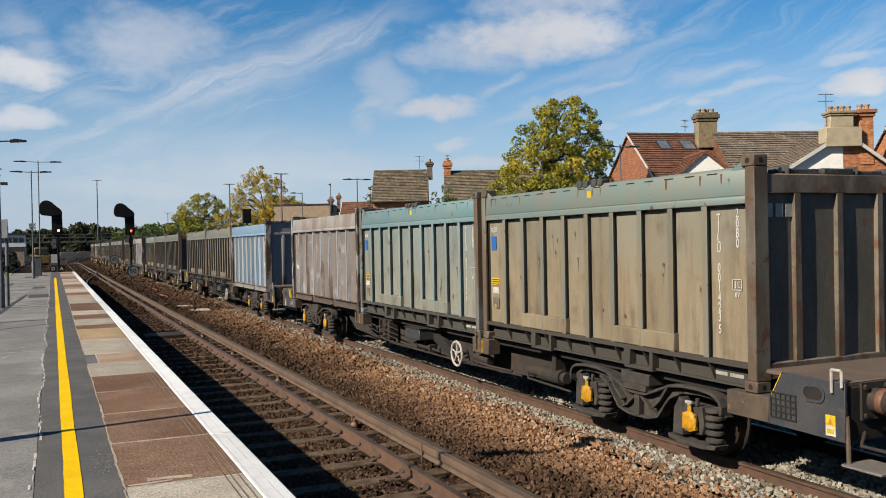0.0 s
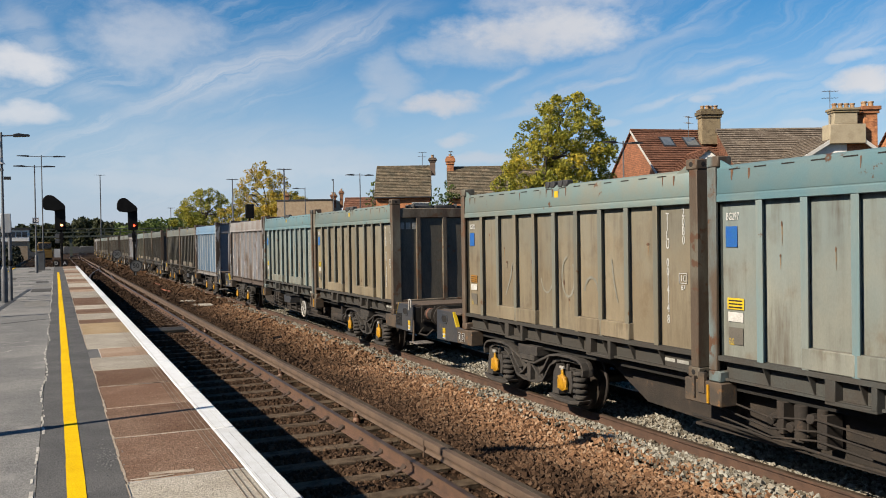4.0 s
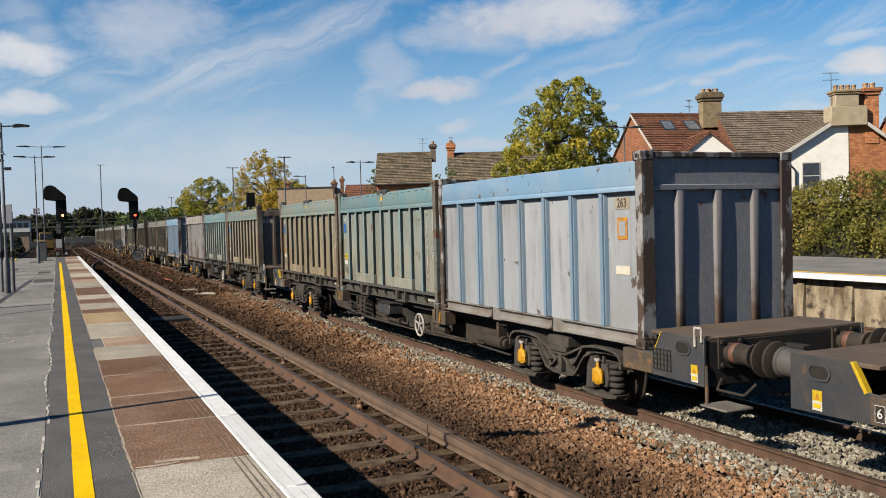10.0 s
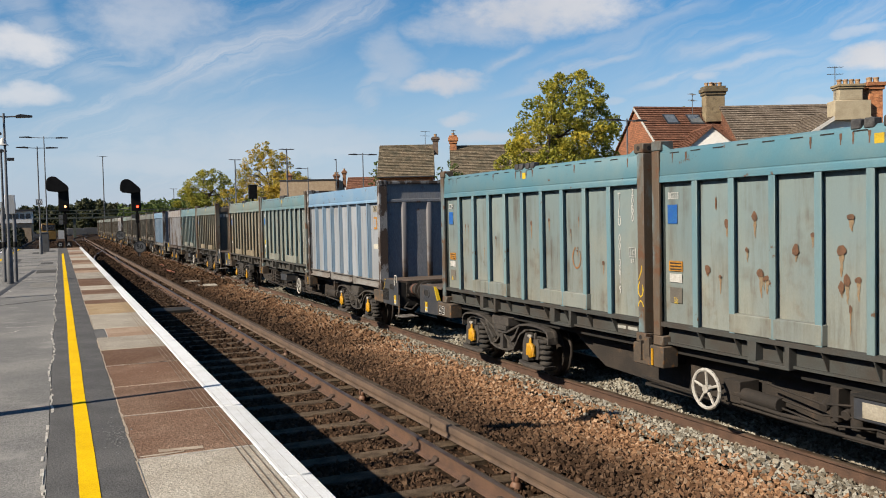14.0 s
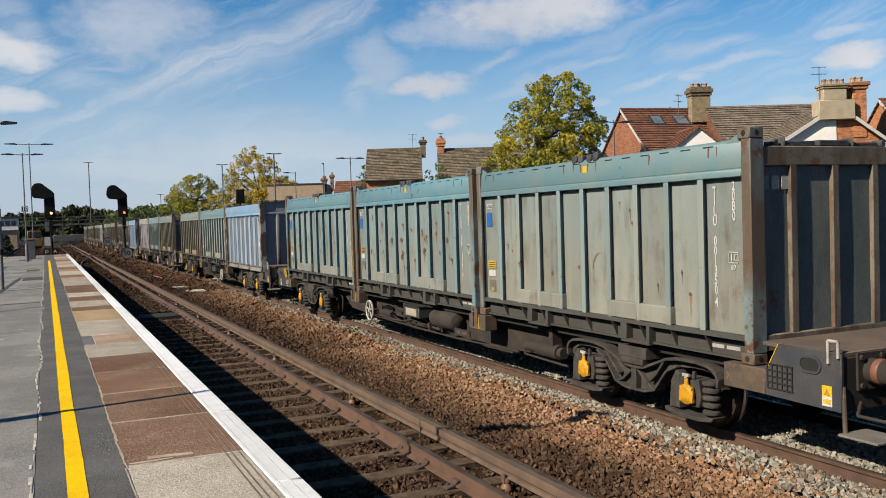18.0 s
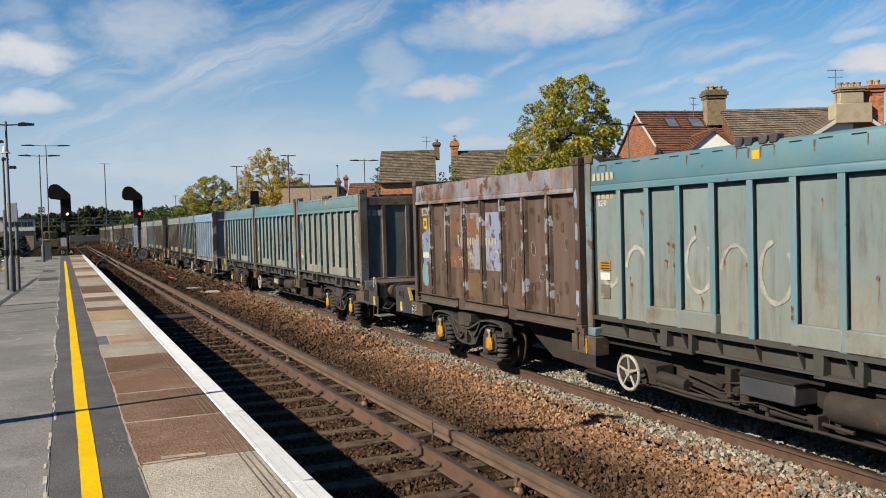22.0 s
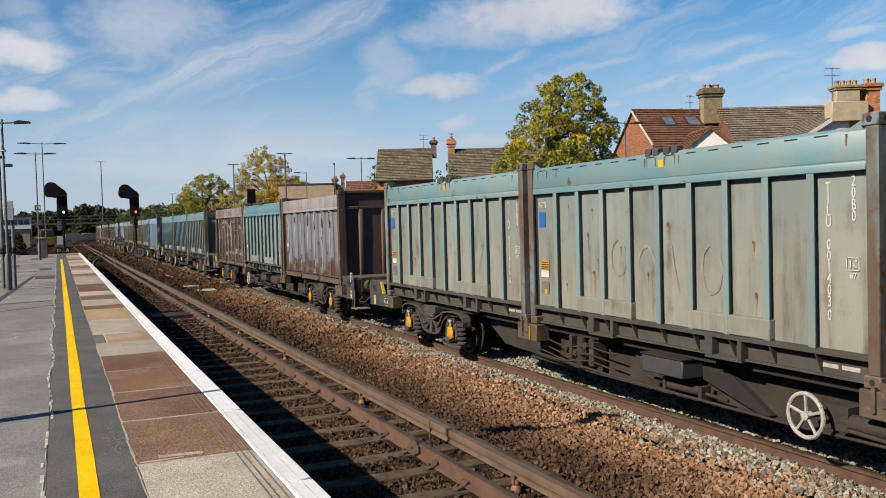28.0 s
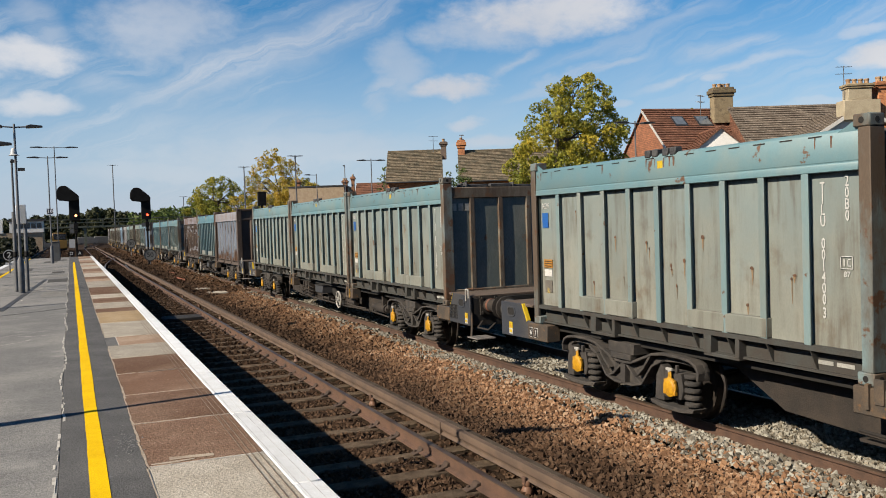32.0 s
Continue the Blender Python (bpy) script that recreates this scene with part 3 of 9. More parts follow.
track(NEAR_C, "rusty running rails on weathered timber sleepers beside the platform", 320, 60, 0.76)
track(TRAIN_C, "running rails under the freight train in pale ballast", 330, 40, 0.70)
track(-5.1, "rusty running rails in the shade beside the island platform", 240, 20, 0.74)
track(FAR_C, "rusty running rails along the far platform", 300, 30, 0.72)

# conductor rail beside the near track
cond = thing("conductor_rail", "brown raised conductor rail on insulator pots beside the near track", "rail", kind="structure")
CX = 4.03
part("rail", sweep(Geo(), [(-0.045, -0.07), (0.045, -0.07), (0.02, -0.045), (0.02, -0.02), (0.04, 0.0), (0.04, 0.068), (0.034, 0.078), (-0.036, 0.078),
                           (-0.042, 0.068), (-0.042, 0.0), (-0.02, -0.02), (-0.02, -0.045)], NEAR_C, CX - NEAR_C, -20, 300), m_cond, cond)
part("guard_board", sweep(Geo(), [(0.072, -0.14), (0.155, -0.14), (0.155, 0.044), (0.145, 0.056), (0.082, 0.056), (0.072, 0.044)], NEAR_C, CX - NEAR_C, -20, 120), m_guard, cond, "grey timber guard board")
POT = Geo().lathe([(0.06, -0.2), (0.06, -0.16), (0.04, -0.13), (0.05, -0.10), (0.04, -0.07)], (0, 0, 0), "z", 12).mesh("insulator", m_pot)
CLIP = Geo().box(-0.075, -0.05, -0.03, 0.03, -0.12, -0.03).mesh("clip", m_rail, 0.004)
for i in range(14):
    part("insulator", POT, None, cond, at=(CX - 0.03, 7.38 + (i - 1) * 4.7, 0))
    part("clip", CLIP, None, cond, at=(CX, 7.38 + (i - 1) * 4.7, 0))
# fishplated joints where the rails meet
fish = Geo().box(-0.05, 0.05, -0.008, 0.008, -0.13, 0.079)
part("joint", fish, m_cond, cond, "dark joint in the rail", at=(CX, 9.5, 0))

# ---- platform ----
plat = thing("platform", "grey asphalt station platform with pale edge slabs and a white edge", "platform", kind="structure")
END_Y = 66.0


def strip(name, x0, x1, y0, y1, mat, z=PLAT_Z, depth=0.12, label="", bevel=0.0):
    return part(name, Geo().box(x0, x1, y0, y1, z - depth, z), mat, plat, label, bevel)


strip("asphalt", -3.2, -0.15, -25, END_Y, m_asphalt)
strip("asphalt_strip", -0.146, 0.40, -25, END_Y, m_asphalt2, PLAT_Z + 0.003, label="newer darker asphalt strip")
strip("core", -3.3, 1.20, -25, END_Y, m_wall, PLAT_Z - 0.13, 0.95)
# hand-laid yellow line whose edges wander
line = Geo()
pts = []
for i in range(313):
    yy = -25 + i * 0.25
    pts += [(0.037 + 0.007 * noise.noise((yy * 0.55, 1.3, 0)) + 0.004 * noise.noise((yy * 2.6, 4.1, 0)), yy, PLAT_Z + 0.007), (0.148 + 0.008 * noise.noise((yy * 0.4, 8.3, 0)) + 0.003 * noise.noise((yy * 2.9, 6.1, 0)), yy, PLAT_Z + 0.007)]
line.add(pts, [(2 * i, 2 * i + 1, 2 * i + 3, 2 * i + 2) for i in range(312)])
part("yellow_line", line, m_yellow, plat, "painted yellow safety line")
part("ramp", Geo().prism([(END_Y, PLAT_Z - 0.004), (END_Y + 9, -0.15), (END_Y + 9, -0.4), (END_Y, -0.4)], "x", -3.3, 1.3), m_asphalt, plat, "platform end ramp")
# slabs: far edges, one after the other, and their tones
slabs = ((3.6, "p"), (4.75, "p"), (6.12, "p"), (7.55, "r"), (8.93, "r"), (10.33, "r"), (11.65, "r"), (12.98, "p"), (14.10, "t"), (16.4, "p"), (18.6, "y"),
         (19.6, "r"), (21.2, "p"), (22.7, "r"), (24.2, "p"), (27.5, "r"), (31.0, "p"), (32.6, "t"), (34.4, "r"), (37.6, "p"), (39.6, "t"), (42.4, "r"),
         (45.2, "p"), (47.4, "t"), (50.4, "p"), (53.2, "r"), (56.6, "t"), (60.4, "p"), (63.2, "r"), (66.0, "t"))
y = -25.0
for n, (y1, tone) in enumerate(((-10.0, "p"), (-2.0, "r"), (2.2, "p"), *slabs)):
    inner = 0.40 + 0.012 * math.sin(n * 5.3)
    if y1 == 14.10:
        inner = 0.56
    strip("slab", inner, 1.195, y + 0.016, y1 - 0.016, {"p": m_slab_p, "r": m_slab_r, "t": m_slab_t, "y": m_slab_y}[tone], PLAT_Z + 0.004 + 0.002 * math.sin(n * 2.1), 0.10, bevel=0.006)
    y = y1
strip("asphalt_infill", 0.402, 0.552, 13.0, 14.08, m_asphalt2, PLAT_Z + 0.003)
strip("slab_bed", 0.41, 1.19, -25, END_Y, m_crack, PLAT_Z - 0.001, 0.06)
y = -25.0
n = 0
while y < END_Y:
    step = 2.28 if n > 8 else 2.6
    strip("coping", 1.195, EDGE_X, y + 0.006, min(y + step - 0.006, END_Y), m_white, PLAT_Z + 0.006, 0.13, bevel=0.012)
    y += step
    n += 1
for x, y0, y1 in ((1.225, 3.0, 30.0), (1.300, 3.0, 8.6)):
    strip("coping_line", x, x + 0.004, y0, y1, m_cline, PLAT_Z + 0.0075, 0.004)
strip("left_coping", -3.5, -3.2, -25, END_Y, m_white, PLAT_Z + 0.004, 0.13, bevel=0.012)
strip("yellow_line", -2.68, -2.56, -25, END_Y, m_yellow, PLAT_Z + 0.006, 0.01, "painted yellow safety line")
strip("coping_bed", 1.20, EDGE_X - 0.02, -25, END_Y, m_crack, PLAT_Z - 0.02, 0.10)
part("platform_wall", Geo().box(1.0, 1.26, -25, END_Y, -0.5, PLAT_Z - 0.14), m_wall, plat)

# ragged pale mortar in the joints and along the asphalt's edge
rng = random.Random(31)
mortar = Geo()


def ragged(x0, y0, x1, y1, w, z):
    n = max(4, int(math.hypot(x1 - x0, y1 - y0) / 0.05))
    ux, uy = (x1 - x0) / n, (y1 - y0) / n
    ln = math.hypot(ux, uy)
    nx, ny = -uy / ln, ux / ln
    ring = []
    for i in range(n + 1):
        a, b = (w * (0.35 + 1.3 * abs(noise.noise((x0 * 3 + i * 0.31, y0 * 5, k)))) for k in (0.2, 7.7))
        ring += [(x0 + ux * i + nx * a, y0 + uy * i + ny * a, z), (x0 + ux * i - nx * b, y0 + uy * i - ny * b, z)]
    mortar.add(ring, [(2 * i, 2 * i + 1, 2 * i + 3, 2 * i + 2) for i in range(n)])


for y1, tone in slabs[2:18]:
    ragged(0.41, y1, 1.19, y1 + rng.uniform(-0.01, 0.02), 0.014 if tone == "r" else 0.007, PLAT_Z + 0.0072)
ragged(0.43, 6.16, 0.72, 6.17, 0.03, PLAT_Z + 0.0074)
ragged(0.56, 6.25, 0.86, 6.24, 0.05, PLAT_Z + 0.0072)
yy = 4.0
while yy < 26:
    ln = rng.uniform(0.3, 0.9)
    if not 12.9 < yy + ln < 14.9 and not 12.9 < yy < 14.2:
        ragged(0.402 + rng.uniform(-0.008, 0.008), yy, 0.402 + rng.uniform(-0.008, 0.008), yy + ln, rng.uniform(0.006, 0.014), PLAT_Z + 0.0071)
    yy += ln
tagged(part("mortar", mortar, m_mortar, plat, "ragged pale mortar"), kind="stuff")

# grooves along the slabs, and dark strips in the asphalt
for x in (1.06, 1.10, 1.15):
    strip("groove", x, x + 0.0045, -5, 30, m_groove, PLAT_Z + 0.0085, 0.004)
m_joint_shadow = surf("dark joint and shadow strip", (0.045, 0.045, 0.048), (0.08, 0.08, 0.08), scale=4)
# one long tarred joint; the cross strips are fence shadows painted on
for x0, y0, x1, y1, w in ((-1.46, 20.6, -0.88, 34.2, 0.07), (-3.1, 18.0, -0.1, 20.4, 0.025), (-3.1, 30.2, -0.9, 32.6, 0.05), (-3.1, 37.0, -0.4, 38.5, 0.06), (-3.1, 41.5, -0.3, 42.6, 0.10), (-3.1, 46.0, -0.2, 46.8, 0.08)):
    a = math.degrees(math.atan2(y1 - y0, x1 - x0))
    ln = math.hypot(x1 - x0, y1 - y0)
    part("tar_joint", Geo().box(0, ln, -w, w, -0.01, 0.0045), m_joint_shadow, plat, at=(x0, y0, PLAT_Z, 0, 0, a))
# the ragged seam between the two asphalts
seam = Geo()
rng = random.Random(5)
yy = 3.0
while yy < 40:
    w = rng.uniform(0.003, 0.013) * (1 if rng.random() < 0.75 else 0)
    ln = rng.uniform(0.05, 0.22)
    x = -0.15 + 0.02 * math.sin(yy * 1.7) + rng.uniform(-0.012, 0.012)
    if w:
        seam.box(x - w, x + w, yy, yy + ln, PLAT_Z - 0.01, PLAT_Z + 0.0055)
    yy += ln * rng.uniform(0.7, 1.1)
dust = Geo()
for k in range(240):
    cx, cy = (0.33 + 0.045 * rng.gauss(0, 1), 6.9 + 0.22 * rng.gauss(0, 1)) if k < 120 else (rng.uniform(-2.4, 0.38), rng.uniform(4.5, 22))
    r_ = rng.uniform(0.002, 0.006)
    dust.box(cx - r_, cx + r_, cy - 2 * r_, cy + 2 * r_, PLAT_Z - 0.01, PLAT_Z + 0.0055)
tagged(part("dust_spots", dust, surf("grey dust", (0.27, 0.268, 0.262), (0.22, 0.218, 0.214), scale=9, spec=0.06), plat), kind="stuff")
tagged(part("seam", seam, m_crack, plat, "ragged pale seam"), kind="stuff")

# far platform
fplat = thing("far_platform", "far station platform with a white edge and a stained wall", "platform", kind="structure")
FP_X, FP_Z = 16.9, 1.02
part("surface", Geo().box(FP_X + 0.3, 24.0, -10, 130, FP_Z - 0.2, FP_Z), m_asphalt, fplat)
part("yellow_line", Geo().box(FP_X + 0.55, FP_X + 0.67, -10, 130, FP_Z - 0.05, FP_Z + 0.006), m_yellow, fplat)
part("coping", Geo().box(FP_X, FP_X + 0.31, -10, 130, FP_Z - 0.12, FP_Z + 0.01), m_white, fplat, bevel=0.012)
wall = part("platform_wall", Geo().box(FP_X + 0.28, FP_X + 0.6, -10, 130, -0.5, FP_Z - 0.12), m_wall, fplat)
PIER = Geo().prism([(FP_X + 0.13, -0.4), (FP_X + 0.3, -0.4), (FP_X + 0.3, FP_Z - 0.13), (FP_X + 0.22, FP_Z - 0.13)], "y", -0.11, 0.11).mesh("pier", m_wall, 0.01)
for i in range(24):
    part("pier", PIER, None, wall, at=(0, 6 + i * 1.45, 0))

# old patched paving towards the end of the platform
rng = random.Random(23)
m_old = surf("old pale concrete paving", (0.37, 0.36, 0.34), (0.28, 0.27, 0.255), scale=2, fine=40, fine_mix=0.4, rough=0.92, spec=0.06)
m_old2 = surf("old dark paving", (0.10, 0.098, 0.096), (0.15, 0.145, 0.14), scale=2, fine=40, fine_mix=0.4, rough=0.92, spec=0.06)
yy = 24.5
while yy < 62:
    for xx in (-3.1, -2.3, -1.5, -0.8):
        if rng.random() < 0.55:
            w, ln = rng.uniform(0.4, 0.75), rng.uniform(1.6, 3.4)
            part("paving_patch", Geo().box(xx, xx + w, yy, yy + ln, PLAT_Z - 0.05, PLAT_Z + 0.0025), m_old if rng.random() < 0.55 else m_old2, plat)
    yy += rng.uniform(3.4, 4.2)

# thin pale cracks across the old asphalt
rng = random.Random(17)
crack = Geo()
for i in range(16):
    x, y = rng.uniform(-2.6, -0.3), rng.uniform(5.5, 48)
    a = rng.uniform(-0.5, 0.5) if rng.random() < 0.6 else rng.uniform(1.2, 1.9)
    for j in range(rng.randint(6, 16)):
        ln, w = rng.uniform(0.06, 0.22), rng.uniform(0.004, 0.011)
        a += rng.uniform(-0.5, 0.5)
        x2, y2 = x + ln * math.cos(a), y + ln * math.sin(a)
        if not -3.1 < x2 < -0.2:
            break
        nx, ny = -math.sin(a) * w, math.cos(a) * w
        crack.add([(x + nx, y + ny, PLAT_Z + 0.003), (x - nx, y - ny, PLAT_Z + 0.003), (x2 - nx, y2 - ny, PLAT_Z + 0.003), (x2 + nx, y2 + ny, PLAT_Z + 0.003)], [(0, 1, 2, 3)])
        x, y = x2, y2
tagged(part("cracks", crack, m_crack, plat, "thin pale cracks"), kind="stuff")

# crossover between the near track and the train's track, beyond the platform
cross = thing("crossover", "rusty crossover rails and long timbers between two tracks", "railway track", kind="structure")


def cross_x(y):
    u = min(max((y - 62.0) / 70.0, 0), 1)
    return NEAR_C + (TRAIN_C - NEAR_C) * u * u * (3 - 2 * u)


for side in (-0.7525, 0.7525):
    g = Geo()
    for i in range(36):
        y0, y1 = 60 + i * 2.0, 62 + i * 2.0
        a, b = cross_x(y0) + side, cross_x(y1) + side
        g.add([(a - 0.035, y0, -0.15), (a + 0.035, y0, -0.15), (a + 0.035, y0, -0.004), (a - 0.035, y0, -0.004), (b - 0.035, y1, -0.15), (b + 0.035, y1, -0.15), (b + 0.035, y1, -0.004), (b - 0.035, y1, -0.004)],
              [(0, 1, 5, 4), (1, 2, 6, 5), (2, 3, 7, 6), (3, 0, 4, 7)])
    part("rail", g, m_head, cross)
g = Geo()
for i in range(90):
    y0 = 60.2 + i * 0.78
    c0 = (cross_x(y0) + (NEAR_C if y0 < 97 else TRAIN_C)) / 2
    w = 1.35 + abs(cross_x(y0) - (NEAR_C if y0 < 97 else TRAIN_C)) / 2
    g.box(c0 - w, c0 + w, y0, y0 + 0.25, -0.30, -0.165)
tagged(part("timbers", g, m_sleeper, cross), kind="stuff")
# a second pair of rails that leads away to the yard on the other side
for c0, y0, y1, dx in ((4.3, 82, 160, 2.2), (-0.6, 90, 175, -1.5)):
    sd = thing("siding", "dark rusty siding rails leading off to the yard", "railway track", kind="structure")
    for side in (-0.75, 0.75):
        part("rail", Geo().add([(c0 + side - 0.035, y0, -0.16), (c0 + side + 0.035, y0, -0.16), (c0 + side + 0.035, y0, -0.02), (c0 + side - 0.035, y0, -0.02),
                                (c0 + dx + side - 0.035, y1, -0.16), (c0 + dx + side + 0.035, y1, -0.16), (c0 + dx + side + 0.035, y1, -0.02), (c0 + dx + side - 0.035, y1, -0.02)],
                               [(0, 1, 5, 4), (1, 2, 6, 5), (2, 3, 7, 6), (3, 0, 4, 7)]), m_head, sd)

# unseen plain walls added behind and beside the eye, to hold back sky light
m_close = surf("added brown wall", (0.13, 0.085, 0.06), (0.09, 0.06, 0.045), scale=2, fine=30)
thing("wall_west", "plain brown unseen wall added beyond the other track", "wall", Geo().box(-13.4, -13.0, -60, 58, -0.6, 5.2), m_close, kind="structure")
thing("wall_south", "plain brown unseen wall added behind the platform", "wall", Geo().box(-13.4, 24.0, -46.4, -46.0, -0.6, 6.5), m_close, kind="structure")

# ---- freight train ----
CL, CW, CH, CGAP, PITCH, BASE = 6.058, 1.219, 2.425, 0.16, 21.85, 0.90   # container length, half width, height; gap; wagon pitch; deck height

m_dark = surf("grimy black steel", (0.009, 0.008, 0.007), (0.017, 0.014, 0.012), scale=4, fine=60, rough=0.85, bump=0.3)
m_under = surf("brown dusty underframe", (0.026, 0.020, 0.016), (0.048, 0.035, 0.026), scale=3, fine=50, rough=0.88, bump=0.3, third=(0.11, 0.066, 0.042), third_lo=0.62, third_hi=0.74)
m_bogie = surf("dusty bogie casting", (0.042, 0.037, 0.034), (0.078, 0.066, 0.056), scale=6, fine=60, rough=0.85, bump=0.4)
m_wheel = surf("dark wheel steel", (0.04, 0.033, 0.03), (0.07, 0.055, 0.045), scale=6, rough=0.6, metal=0.5)
m_tread = surf("bright wheel rim", (0.33, 0.31, 0.29), (0.22, 0.19, 0.17), rough=0.35, metal=0.9)
m_cap = surf("yellow axle cap paint", (0.70, 0.36, 0.012), (0.50, 0.24, 0.012), scale=12, rough=0.5, third=(0.15, 0.09, 0.04), third_lo=0.62, third_hi=0.72, third_scale=16)
m_plate = surf("grey blue wagon paint", (0.040, 0.046, 0.060), (0.068, 0.066, 0.068), scale=2.2, fine=50, rough=0.65, third=(0.12, 0.085, 0.06), third_lo=0.6, third_hi=0.75)
m_deck = surf("rusty deck plate", (0.115, 0.084, 0.064), (0.16, 0.112, 0.082), scale=2.5, fine=60, rough=0.85)
m_bracket = surf("dirty brown bracket", (0.075, 0.060, 0.047), (0.13, 0.090, 0.058), scale=5, fine=70, rough=0.85, third=(0.25, 0.12, 0.04), third_lo=0.58, third_hi=0.68, third_scale=11)
m_hand = surf("off-white handwheel paint", (0.54, 0.52, 0.48), (0.40, 0.37, 0.33), scale=9, rough=0.6)
m_paperw = surf("white sticker", (0.74, 0.73, 0.70), (0.62, 0.60, 0.56), scale=12, rough=0.55, bump=0)
m_papery = surf("yellow sticker", (0.78, 0.55, 0.02), (0.68, 0.45, 0.02), scale=12, rough=0.55, bump=0)
m_papero = surf("orange sticker", (0.62, 0.27, 0.02), (0.42, 0.19, 0.03), scale=14, rough=0.6, bump=0)
m_paperb = surf("blue sticker", (0.02, 0.13, 0.50), (0.03, 0.16, 0.46), scale=14, rough=0.5, bump=0)
m_ink = surf("black print", (0.02, 0.02, 0.02), rough=0.6, bump=0)
m_letter = surf("white lettering", (0.72, 0.72, 0.70), (0.6, 0.6, 0.58), scale=20, rough=0.6, bump=0, rand=0)
m_chalk = surf("faded spray paint", (0.48, 0.47, 0.44), (0.36, 0.36, 0.33), scale=9, rough=0.8, bump=0)
m_net = surf("dark load sheet", (0.045, 0.045, 0.05), (0.09, 0.088, 0.088), scale=5, rough=0.8, bump=0.6, fine=20)
m_post = surf("rusty corner post", (0.215, 0.182, 0.138), (0.100, 0.064, 0.042), scale=3.0, fine=60, streak=2.5, rough=0.8, third=(0.15, 0.07, 0.03), third_lo=0.55, third_hi=0.64, third_scale=5)
m_postb = surf("scabby corner post", (0.32, 0.32, 0.33), (0.07, 0.046, 0.034), scale=5, fine=50, lo=0.44, hi=0.49, streak=2.2, rough=0.8)

m_postr = surf("dark rusty corner post", (0.115, 0.076, 0.056), (0.07, 0.045, 0.033), scale=4, fine=50, streak=2, rough=0.8, third=(0.32, 0.31, 0.31), third_lo=0.66, third_hi=0.68, third_scale=6)

PAINTS = {}


